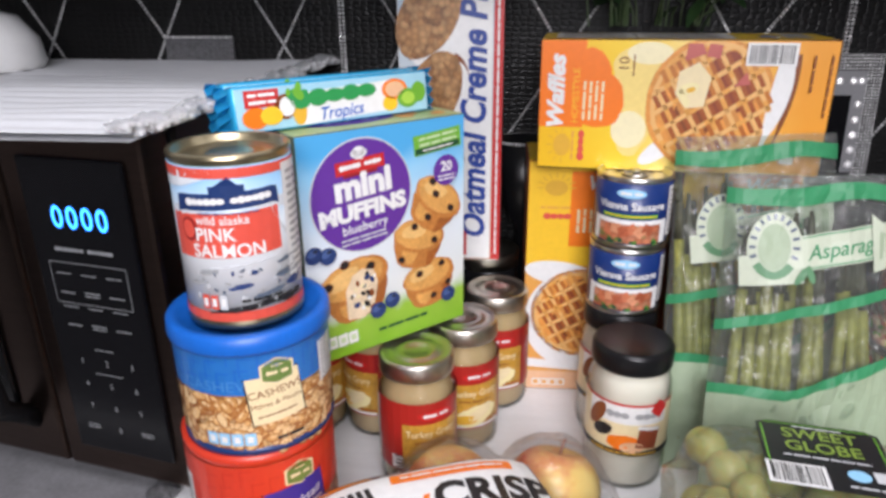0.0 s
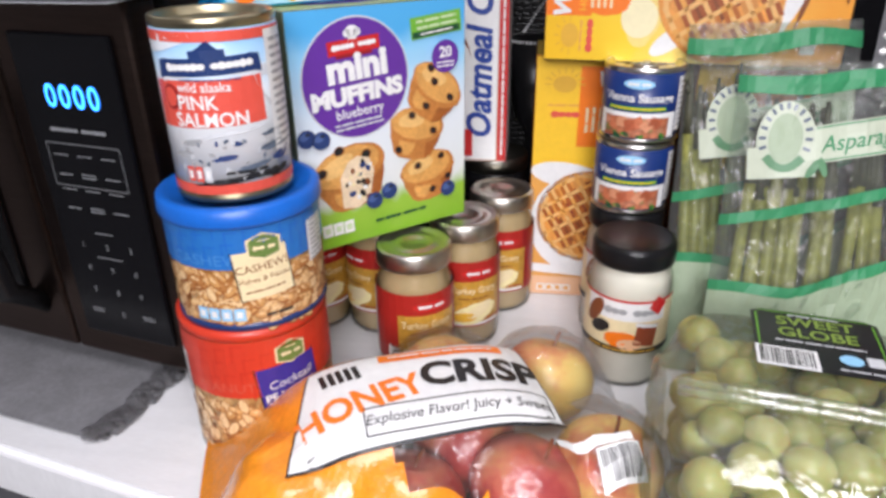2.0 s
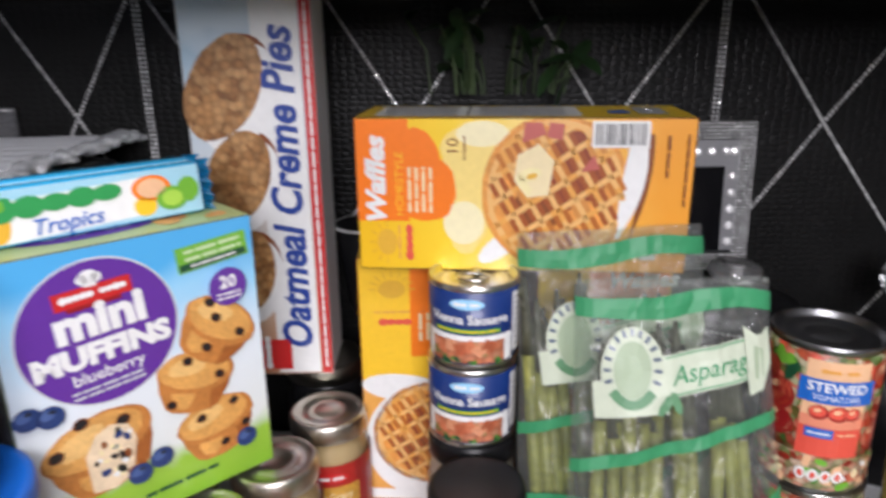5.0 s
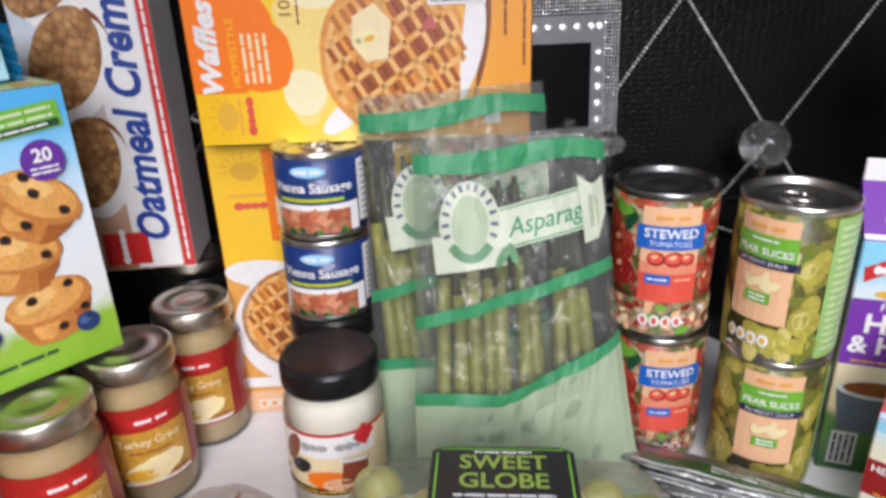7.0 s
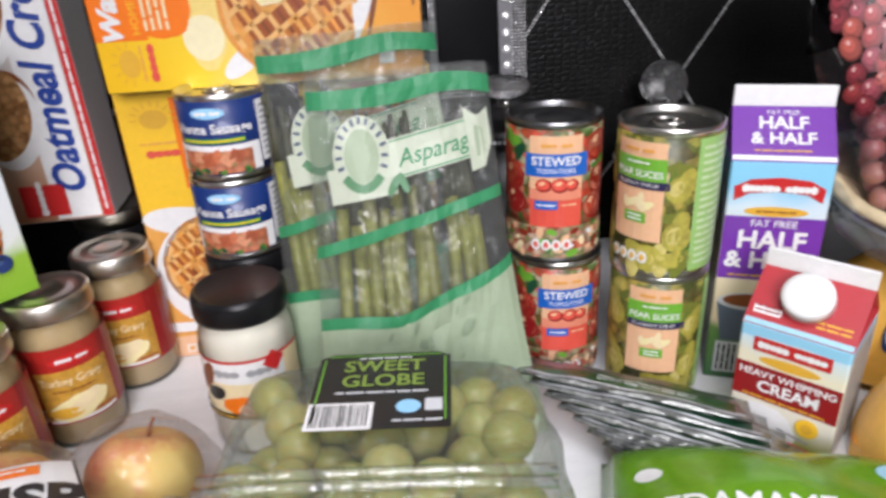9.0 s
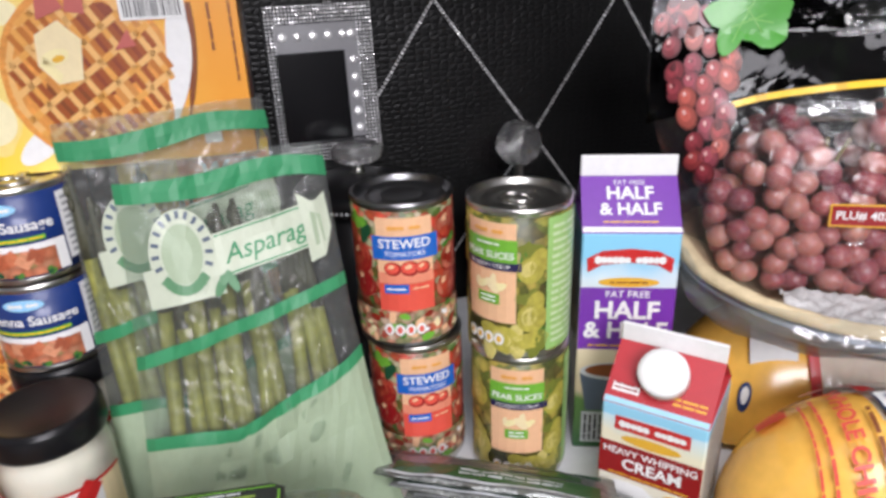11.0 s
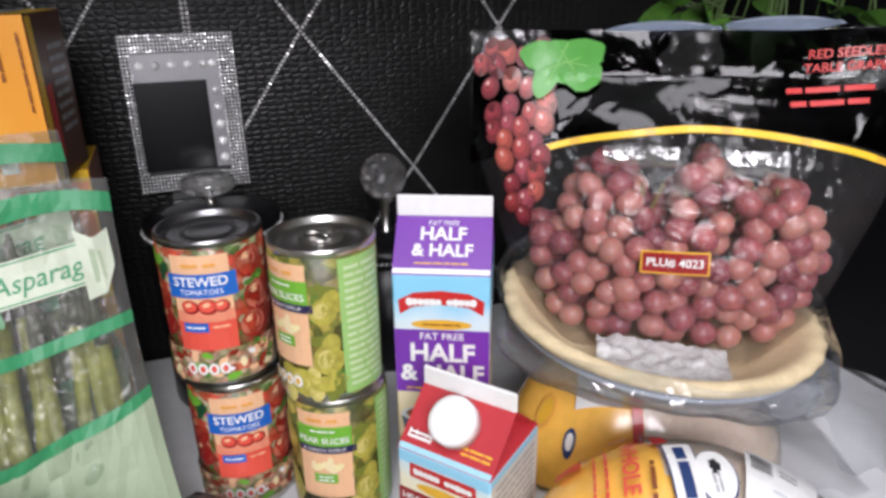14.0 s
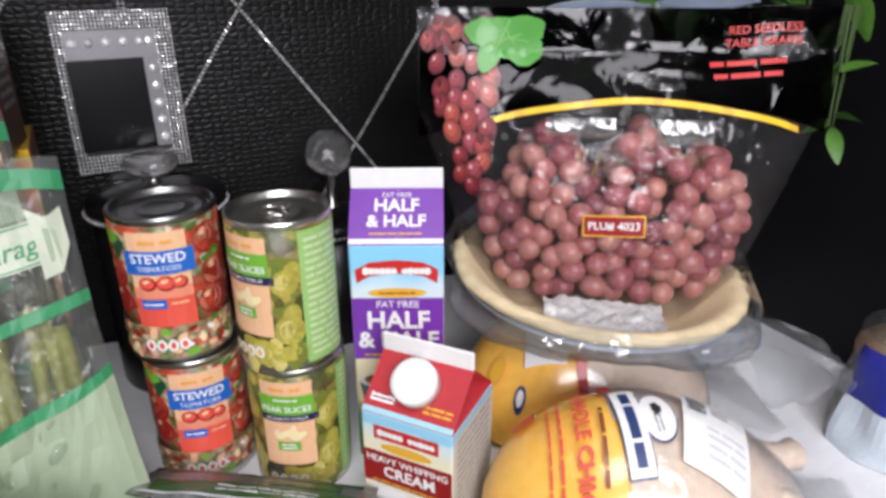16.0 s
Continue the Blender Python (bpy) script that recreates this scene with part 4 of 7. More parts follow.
def sauce_jar(m, label):
    r, h = 0.0355, 0.131
    ob = thing("sauce_jar", m, label, "jar", "cream sauce jars")
    prof = jar_profile(r, h, 0.03)
    part("sauce", lathe([(max(0, a - 0.0018), b + 0.002) for a, b in prof] + [(0, h * 0.9)], 40), ALFREDO, ob, "", True)
    part("glass", lathe(prof, 40), JARGLASS, ob, "", True)
    part("lid", lathe([(0.0325, h - 0.018), (0.034, h - 0.0185), (0.0345, h - 0.016), (0.0342, h - 0.004), (0.0325, h - 0.0005), (0.03, h), (0.0285, h - 0.0008), (0, h - 0.0008)], 44), BLACKPLASTIC, ob, "glossy black screw lid", True)
    p = Print(on_round(r + 0.0001))
    up = p.place
    p.place = lambda u, v, hh: up(u, v * 1.08 + 0.005, hh)
    p.rect(0, 0.052, 0.105, 0.046, CREAM, 1).rect(0.0, 0.0755, 0.105, 0.002, RED, 2).rect(0, 0.0665, 0.07, 0.016, WHITE, 2).mark(0.004, 0.0665, 0.042, 0.0075, 7, GREY, 3)
    p.oval(-0.026, 0.062, 0.006, 0.013, BROWN, 3, -30).oval(-0.02, 0.05, 0.009, 0.0055, BLACK, 3, 20).oval(0.0, 0.0415, 0.015, 0.007, ORANGE, 3, rag=0.1).oval(0.006, 0.038, 0.01, 0.005, PEACH, 4)
    p.rect(0.019, 0.047, 0.018, 0.02, SYRUP, 4, -8).rect(0.019, 0.0555, 0.019, 0.003, WHITE, 5, -8).rect(0.027, 0.072, 0.012, 0.012, RED, 4, -40).rect(0, 0.0325, 0.105, 0.005, BLACK, 4).bars(0, 0.0325, 0.06, 1, 0.003, GOLD, 5)
    p.lay("paper_label", ob, "cream paper label with a red edge and dark pictures")
    return ob


sauce_jar(pose(0.2385, 0.646, 0, 0, 0, -9), "jar of white cream sauce with black lid on the counter")
sauce_jar(pose(0.238, 0.7185, 0, 0, 0, -10), "jar of white cream sauce with black lid under the sausage cans")


# ---- boxes ----
WAFFLEYELLOW = gradient("waffle_box_print", [(0, (0.86, 0.5, 0.01)), (0.3, (0.9, 0.62, 0.03)), (0.5, (0.9, 0.68, 0.2)), (0.8, (0.85, 0.42, 0.06)), (1, (0.8, 0.33, 0.03))], axis=0)
WAFFLETOP = surface("waffle_box_yellow", (0.75, 0.5, 0.02), 0.4, vary=0.1, scale=20, coat=0.3)
CAKE = surface("waffle_photo", (0.72, 0.3, 0.06), 0.45, vary=0.25, scale=60, bump=0.1, coat=0.2)


LATTICE = ink("waffle_lattice", (0.8, 0.46, 0.16))
ROSE = ink("berry_sauce", (0.5, 0.12, 0.1))
POCKETS = [ink("waffle_pocket_%d" % i, c_) for i, c_ in enumerate(((0.5, 0.17, 0.03), (0.34, 0.085, 0.02), (0.6, 0.25, 0.06), (0.42, 0.12, 0.02)))]


def waffle_picture(p, u, v, R, turn, mats=(SYRUP, BROWN, TAN), keep=lambda x, y: True):
    p.oval(u, v, R, R, CAKE, 2, n=40, rag=0.01)
    p.oval(u, v, R * 0.93, R * 0.93, LATTICE, 3, n=40)
    s, c, sn = R * 2 / 7.4, math.cos(radians(turn)), math.sin(radians(turn))
    p.oval(u, v, R * 0.86, R * 0.86, CAKE, 3.4, n=40)
    p.oval(u + R * 0.12, v + R * 0.3, R * 0.55, R * 0.5, SYRUP, 3.8, n=30, rag=0.06).oval(u - R * 0.25, v - R * 0.2, R * 0.3, R * 0.34, BROWN, 3.6, n=24, rag=0.08)
    for i in range(-4, 5):
        for k in range(-4, 5):
            a, b = (i + 0.75) * s, (k + 0.75) * s
            x, y = u + c * a - sn * b, v + sn * a + c * b
            if math.hypot(a, b) < R * 0.84 and keep(x, y):
                p.rect(x, y, s * 0.8, s * 0.8, POCKETS[(i * 5 + k * 3 + i * k) % 4], 4.0, turn)
    for a, b in ((c, sn), (-sn, c)):
        for k in range(-3, 4):
            off = (k + 0.25) * s
            half = math.sqrt(max(0, (R * 0.92) ** 2 - off * off))
            n = max(2, int(half * 2 / 0.01))
            for i in range(n):
                m_ = -half + half * 2 * (i + 0.5) / n
                x, y = u + a * m_ - b * off, v + b * m_ + a * off
                if keep(x, y):
                    p.rect(x, y, half * 2 / n * 1.02, s * 0.27, LATTICE if (i + k) % 3 else TAN, 4.4, math.degrees(math.atan2(b, a)))


def carton_box(name, m, w, d, h, face, side, top, label, category, group=""):
    ob = thing(name, m, label, category, group)
    bm = block(w, d, h, 0.0008, seg=1)
    for f in bm.faces:
        n = f.normal
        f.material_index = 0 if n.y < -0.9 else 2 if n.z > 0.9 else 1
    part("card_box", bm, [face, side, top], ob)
    return ob


BW, BH, BD = 0.256, 0.111, 0.088
for x, yaw in ((0.2015, 1.5), (0.346, 3)):
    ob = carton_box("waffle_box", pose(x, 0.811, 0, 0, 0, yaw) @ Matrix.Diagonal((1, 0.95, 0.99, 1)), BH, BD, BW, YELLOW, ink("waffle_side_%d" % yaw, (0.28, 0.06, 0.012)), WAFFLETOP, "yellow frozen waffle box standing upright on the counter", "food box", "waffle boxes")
    p = Print(on_front(BD))
    p.rect(0.02, 0.207, 0.067, 0.078, ORANGE, 1).text("Waffles", 0.03, 0.234, 0.019, WHITE, 2, bold=0.03, shear=0.25).bars(0.004, 0.195, 0.026, 4, 0.0062, CREAM, 2, 90)
    p.lay("title_panel", ob, "orange printed panel with white lettering")
    p = Print(on_front(BD))
    p.oval(-0.028, 0.229, 0.011, 0.008, GOLD, 2).bars(-0.028, 0.209, 0.03, 1, 0.004, TAN, 3).mark(-0.026, 0.2, 0.026, 0.008, 4, CORAL, 3)
    for k in range(9):
        a = math.pi * k / 8
        p.rect(-0.028 + 0.016 * math.cos(a), 0.229 + 0.013 * math.sin(a), 0.006, 0.0012, GOLD, 2, math.degrees(a))
    tagged(p.lay("sun_mark", ob, "small printed sun mark"), kind="stuff")
    p = Print(on_front(BD))
    p.rect(0, 0.074, BH * 0.99, 0.146, TAN, 1).oval(-0.02, 0.138, 0.036, 0.013, WHITE, 1.5, -8, n=30).oval(0.0, 0.085, 0.055, 0.058, WHITE, 2, n=36)
    waffle_picture(p, 0.002, 0.093, 0.05, 30)
    p.rect(0, 0.03, BH * 0.98, 0.01, WHITE, 5, -4).rect(0, 0.012, BH * 0.98, 0.022, PEACH, 4)
    for k in range(4):
        p.rect(-0.04 + 0.009 * k, 0.01, 0.008, 0.008, WHITE, 7).rect(-0.04 + 0.009 * k, 0.01, 0.005, 0.005, TAN, 8)
    p.lay("front_print", ob)
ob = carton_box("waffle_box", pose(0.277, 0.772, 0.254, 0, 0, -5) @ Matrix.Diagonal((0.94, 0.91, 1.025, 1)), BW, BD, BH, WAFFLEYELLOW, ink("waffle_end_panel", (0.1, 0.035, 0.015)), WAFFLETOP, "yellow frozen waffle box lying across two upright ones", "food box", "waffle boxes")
p = Print(on_front(BD))
p.rect(-0.107, 0.0735, 0.041, 0.073, ORANGE, 1).oval(-0.082, 0.082, 0.019, 0.022, ORANGE, 1.3, rag=0.05).oval(-0.07, 0.062, 0.02, 0.023, ORANGE, 1.5, rag=0.05, seed=4).oval(-0.074, 0.047, 0.02, 0.0095, ORANGE, 1.7, rag=0.05, seed=6)
p.text("Waffles", -0.112, 0.066, 0.0205, WHITE, 3, 90, bold=0.045, shear=0.25).text("HOMESTYLE", -0.094, 0.064, 0.0085, YELLOW, 3, 90).bars(-0.078, 0.06, 0.034, 4, 0.0055, CREAM, 3, 90).text("10", -0.052, 0.091, 0.0125, BROWN, 3, 90).bars(-0.0435, 0.09, 0.018, 1, 0.003, BROWN, 3, 90)
p.oval(-0.105, 0.021, 0.008, 0.01, GOLD, 2).bars(-0.095, 0.021, 0.026, 1, 0.004, TAN, 3, 90).mark(-0.087, 0.021, 0.026, 0.008, 4, CORAL, 3, 90)
for k in range(7):
    a = math.pi * (0.5 + k / 6)
    p.rect(-0.105 + 0.012 * math.cos(a), 0.021 + 0.014 * math.sin(a), 0.005, 0.0011, GOLD, 2, math.degrees(a))
p.lay("title_panel", ob, "orange printed panel with white lettering")
p = Print(on_front(BD))
GLOW = ink("pale_yellow", (0.88, 0.68, 0.22))
MILK = ink("glow_cream", (0.88, 0.8, 0.5))
p.oval(-0.042, 0.06, 0.02, 0.046, GLOW, 0.4, rag=0.05).oval(-0.028, 0.09, 0.034, 0.018, GLOW, 0.5).oval(-0.044, 0.036, 0.016, 0.016, MILK, 0.8).oval(-0.014, 0.02, 0.022, 0.008, WHITE, 1.6, 35).oval(-0.03, 0.1, 0.02, 0.009, MILK, 0.9)
plate = lambda q, side: (0.0865 - 0.012 * q ** 2 + side * (0.002 + 0.0065 * math.sin(math.pi * min(1, q + 0.1)) ** 0.7), 0.1 - 0.074 * q)
p.add([plate(k / 16, e) for k in range(17) for e in (-1, 1)], [(2 * k, 2 * k + 1, 2 * k + 3, 2 * k + 2) for k in range(16)], WHITE, 5)
p.add([(x + 0.009, y) for x, y in (plate(k / 16, e * 0.35) for k in range(17) for e in (-1, 1))], [(2 * k, 2 * k + 1, 2 * k + 3, 2 * k + 2) for k in range(16)], BROWN, 4.5)
p.lay("front_print", ob)
p = Print(lambda u, v, h: (u, -BD / 2 - 0.0004 - h, min(max(v, 0.001), BH - 0.001)))
waffle_picture(p, 0.026, 0.058, 0.056, 32, keep=lambda x, y: 0.004 < y < BH - 0.004)
p.poly([(-0.014, -0.006), (-0.004, -0.018), (0.012, -0.016), (0.016, 0.008), (0.004, 0.02), (-0.012, 0.012)], CREAM, 7, (0.0085, 0.0735)).oval(0.006, 0.072, 0.009, 0.0045, BUTTER, 8, 15).poly([(-0.013, -0.006), (-0.003, -0.018), (0.0, -0.012), (-0.009, -0.001)], BUTTER, 8, (0.0085, 0.0735)).oval(0.008, 0.071, 0.004, 0.002, GOLD, 9, 15)
p.poly([(0, 0), (0.018, 0.006), (0.014, 0.014), (0.002, 0.014)], ROSE, 7, (0.0, 0.094)).poly([(0, 0), (0.014, 0.002), (0.01, 0.012)], ROSE, 7, (0.044, 0.074)).poly([(0, 0), (0.012, -0.002), (0.013, 0.009), (0.002, 0.01)], ROSE, 7, (0.018, 0.098))
p.barcode(0.0725, 0.1, 0.042, 0.018, 8)
p.bars(0.108, 0.085, 0.03, 1, 0.004, BROWN, 8, 90).bars(0.122, 0.075, 0.05, 1, 0.0035, BROWN, 8, 90).rect(0.098, 0.016, 0.012, 0.01, WHITE, 8)
p.lay("waffle_print", ob)
p = Print(on_right(BW))
p.rect(-0.037, BH / 2, 0.012, BH * 0.97, YELLOW, 1).rect(-0.022, 0.04, 0.014, 0.05, RED, 1).bars(0.012, 0.06, 0.04, 8, 0.008, GREY, 2)
p.lay("end_print", ob)
p = Print(on_top(BH))
p.rect(-0.035, 0.0, 0.16, 0.07, WHITE, 1).rect(-0.042, 0.0, 0.0015, 0.07, BLACK, 2).bars(-0.08, 0.0, 0.06, 9, 0.007, GREY, 2).bars(0.0, 0.0, 0.07, 9, 0.007, GREY, 2, seed=4).oval(0.075, -0.01, 0.009, 0.012, BLUE, 2).rect(0.1, 0.0, 0.022, 0.05, GREY, 2)
p.lay("top_print", ob)

SNACK = gradient("oatmeal_box_print", [(0, (0.45, 0.2, 0.1)), (0.2, (0.6, 0.42, 0.3)), (0.6, (0.6, 0.66, 0.7)), (0.85, (0.35, 0.48, 0.58)), (1, (0.55, 0.64, 0.7))])
COOKIE = mottled("cookie_photo", [(0.26, 0.11, 0.035), (0.47, 0.23, 0.08), (0.58, 0.32, 0.13), (0.36, 0.16, 0.05)], 170)
ob = carton_box("oatmeal_pie_box", pose(0.069, 0.817, 0.1415, 0, 0, 1), 0.1, 0.062, 0.314, SNACK, WHITE, WHITE, "tall white snack box of oatmeal creme pies on a dark jar", "food box")
p = Print(on_front(0.062))
p.rect(0.022, 0.157, 0.036, 0.31, WHITE, 1).rect(0.0455, 0.157, 0.009, 0.312, RED, 1)
for v, k, t in ((0.2425, 1.13, -29), (0.172, 1.05, -24), (0.092, 0.98, -14)):
    p.oval(-0.015 if k > 1.1 else -0.012, v, 0.026 * k, 0.04 * k, BROWN, 2, t, n=30).oval(-0.0095, v - 0.006, 0.024 * k, 0.039 * k, WHITE, 3, t, n=30).oval(-0.02 if k > 1.1 else -0.016, v + 0.002, 0.0235 * k, 0.0385 * k, COOKIE, 4, t, n=30, rag=0.02)
p.text("Oatmeal Creme Pies", 0.0235, 0.1565, 0.034, ink("title_blue", (0.015, 0.05, 0.28)), 6, 90, bold=0.03, shear=0.22, wide=0.92)
p.bars(0.0455, 0.157, 0.3, 1, 0.0045, WHITE, 3, 90, seed=3).rect(-0.002, 0.02, 0.028, 0.036, RED, 6, 90).mark(-0.004, 0.022, 0.03, 0.007, 5, WHITE, 7, 90)
p.lay("front_print", ob)

MUFFINFACE = gradient("muffin_box_print", [(0, (0.2, 0.42, 0.02)), (0.16, (0.3, 0.52, 0.05)), (0.23, (0.75, 0.78, 0.75)), (0.55, (0.74, 0.81, 0.87)), (0.8, (0.28, 0.6, 0.85)), (1, (0.08, 0.4, 0.75))])
MUFFIN = surface("muffin_photo", (0.52, 0.2, 0.045), 0.5, vary=0.25, scale=50, coat=0.15)
MUFFINTOP = surface("muffin_crown_photo", (0.68, 0.34, 0.09), 0.5, vary=0.25, scale=60, coat=0.15)
MX, MY, MYAW, MWID, MDEP, MHGT = 0.0353, 0.6287, 43, 0.153, 0.057, 0.185
fx, fy = math.cos(radians(MYAW)), math.sin(radians(MYAW))
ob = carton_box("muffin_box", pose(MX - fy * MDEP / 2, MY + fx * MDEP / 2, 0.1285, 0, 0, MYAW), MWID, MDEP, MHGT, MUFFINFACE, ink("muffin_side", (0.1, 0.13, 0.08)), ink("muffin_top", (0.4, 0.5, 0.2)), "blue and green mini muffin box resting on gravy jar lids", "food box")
p = Print(on_front(MDEP))
p.oval(-0.0235, 0.133, 0.0452, 0.0452, SILVER, 1, n=48).oval(-0.0235, 0.133, 0.044, 0.044, PURPLE, 2, n=48)
p.rect(-0.0245, 0.1575, 0.043, 0.0105, RED, 3, 4).rect(-0.0245, 0.151, 0.03, 0.0025, DEEPRED, 3, 4).oval(-0.0255, 0.168, 0.0055, 0.0038, WHITE, 4).oval(-0.0295, 0.1665, 0.003, 0.003, WHITE, 4).oval(-0.0215, 0.167, 0.003, 0.003, WHITE, 4).rect(-0.0255, 0.1635, 0.007, 0.003, WHITE, 4).mark(-0.0245, 0.1578, 0.036, 0.0055, 10, WHITE, 4, 4)
p.text("mini", -0.0225, 0.142, 0.0275, WHITE, 4, 4, bold=0.05, wide=1.08).text("MUFFINS", -0.0235, 0.1215, 0.0175, WHITE, 4, 4, bold=0.06, wide=1.13).text("blueberry", -0.0225, 0.1085, 0.0105, WHITE, 4, 4, bold=0.01).bars(-0.0235, 0.099, 0.042, 2, 0.0035, SILVER, 4, 4)
p.rect(0.048, 0.166, 0.047, 0.0165, LEAF, 3, 5).rect(0.048, 0.161, 0.044, 0.0045, DARKGREEN, 4, 5).bars(0.048, 0.1682, 0.038, 2, 0.0048, PALE, 5, 5).bars(0.048, 0.161, 0.03, 1, 0.003, WHITE, 5, 5)
p.oval(0.0545, 0.1415, 0.0128, 0.0128, PURPLE, 12).text("20", 0.0545, 0.1445, 0.0115, WHITE, 13, bold=0.03).bars(0.0545, 0.1355, 0.017, 2, 0.003, WHITE, 13)
CRUMB = surface("muffin_crumb_photo", (0.78, 0.62, 0.42), 0.5, vary=0.2, scale=90, coat=0.15)
MUFFINEDGE = surface("muffin_edge_photo", (0.36, 0.11, 0.022), 0.5, vary=0.25, scale=50, coat=0.15)
MUFFINGLOW = surface("muffin_light_photo", (0.78, 0.48, 0.17), 0.5, vary=0.2, scale=60, coat=0.15)


def muffin_picture(p, u, v, k, turn, layer, berries, seed):
    """A golden muffin: tapered cup, domed crown, lit from the left, berries baked in."""
    c, s = math.cos(radians(turn)), math.sin(radians(turn))
    at = lambda x, y: (u + (c * x - s * y) * k, v + (s * x + c * y) * k)
    cup = [(-0.0215, 0.006), (-0.0205, -0.004), (-0.0155, -0.015), (-0.011, -0.018), (0.0, -0.0195), (0.011, -0.018), (0.0155, -0.015), (0.0205, -0.004), (0.0215, 0.006)]
    p.poly([(x * k, y * k) for x, y in cup], MUFFIN, layer, (u, v), turn)
    p.poly([(x * k, y * k) for x, y in ((0.009, 0.004), (0.0105, -0.0185), (0.0155, -0.015), (0.0205, -0.004), (0.0215, 0.006))], MUFFINEDGE, layer + 0.2, (u, v), turn)
    p.oval(*at(-0.006, -0.008), 0.007 * k, 0.0085 * k, MUFFINTOP, layer + 0.3, turn, rag=0.06, seed=seed)
    p.oval(*at(0, 0.005), 0.0228 * k, 0.0128 * k, MUFFIN, layer + 0.5, turn, n=30, rag=0.025, seed=seed)
    p.oval(*at(-0.0012, 0.0062), 0.0205 * k, 0.0108 * k, MUFFINTOP, layer + 0.7, turn, n=30, rag=0.03, seed=seed + 1)
    p.oval(*at(-0.006, 0.0085), 0.0105 * k, 0.0052 * k, MUFFINGLOW, layer + 0.9, turn + 10, rag=0.08, seed=seed + 2)
    for x, y in berries:
        p.oval(*at(x, y), 0.0033 * k, 0.0027 * k, BROWN, layer + 1.0, turn, n=12, rag=0.1, seed=seed).oval(*at(x, y), 0.0026 * k, 0.0021 * k, BLACK, layer + 1.2, turn, n=10, rag=0.15, seed=seed)


muffin_picture(p, 0.038, 0.045, 1.18, 6, 3, ((0.012, 0.011), (-0.008, 0.009), (0.002, -0.012), (0.016, -0.006)), 31)
muffin_picture(p, 0.0265, 0.083, 1.15, -14, 5, ((-0.006, 0.012), (0.014, 0.003), (-0.012, -0.013)), 32)
muffin_picture(p, 0.044, 0.114, 1.16, -38, 7, ((-0.004, 0.006), (0.014, 0.004), (-0.012, 0.012), (0.0, -0.011)), 33)
muffin_picture(p, -0.034, 0.058, 1.42, 12, 3, ((-0.003, 0.0165), (0.012, 0.009), (-0.016, 0.008)), 34)
p.poly([(-0.015, -0.021), (-0.002, -0.023), (0.009, -0.017), (0.014, 0.006), (0.01, 0.017), (0.0, 0.02), (-0.009, 0.016), (-0.016, 0.004)], CRUMB, 6, (-0.028, 0.054)).scatter(15, -0.029, 0.053, 0.021, 0.032, 0.0026, [BERRY, BLACK, BROWN], 7, 2).scatter(16, -0.028, 0.053, 0.022, 0.032, 0.0018, [WHITE, BUTTER], 7, 6)
BLOOM = ink("berry_bloom", (0.07, 0.12, 0.3))
for u, v in ((-0.069, 0.0945), (-0.0575, 0.0915), (-0.0155, 0.034), (-0.0015, 0.0395), (0.0565, 0.029)):
    p.oval(u, v, 0.0075, 0.007, BERRY, 9, n=18).oval(u - 0.0015, v + 0.002, 0.0042, 0.003, BLOOM, 10, 20, n=12).oval(u + 0.001, v + 0.0035, 0.002, 0.0012, BLACK, 11, n=8)
for k in range(3):
    p.rect(-0.058 + 0.0095 * k, 0.0165, 0.0085, 0.0105, WHITE, 4, 3).rect(-0.058 + 0.0095 * k, 0.0165, 0.0045, 0.005, PALE, 5, 3)
p.bars(0.01, 0.0155, 0.05, 1, 0.0055, DARKGREEN, 4, 1)
p.lay("front_print", ob)
p = Print(on_left(MWID))
p.rect(0.0, 0.1, 0.04, 0.13, GREY, 1).bars(0.0, 0.1, 0.036, 15, 0.008, BLACK, 2).lay("side_print", ob)
p = Print(on_top(MHGT))
p.oval(-0.015, 0.0, 0.04, 0.014, PURPLE, 1).mark(-0.015, 0.0, 0.05, 0.012, 6, SILVER, 2).scatter(6, 0.045, 0.0, 0.03, 0.03, 0.01, [MUFFIN, MUFFINTOP], 1, 4).lay("top_print", ob)


# candy packs on the muffin box
CANDYBLUE = surface("candy_wrapper_blue", (0.03, 0.42, 0.75), 0.22, 0.2, 0.1, 60, 0.3, coat=0.6)


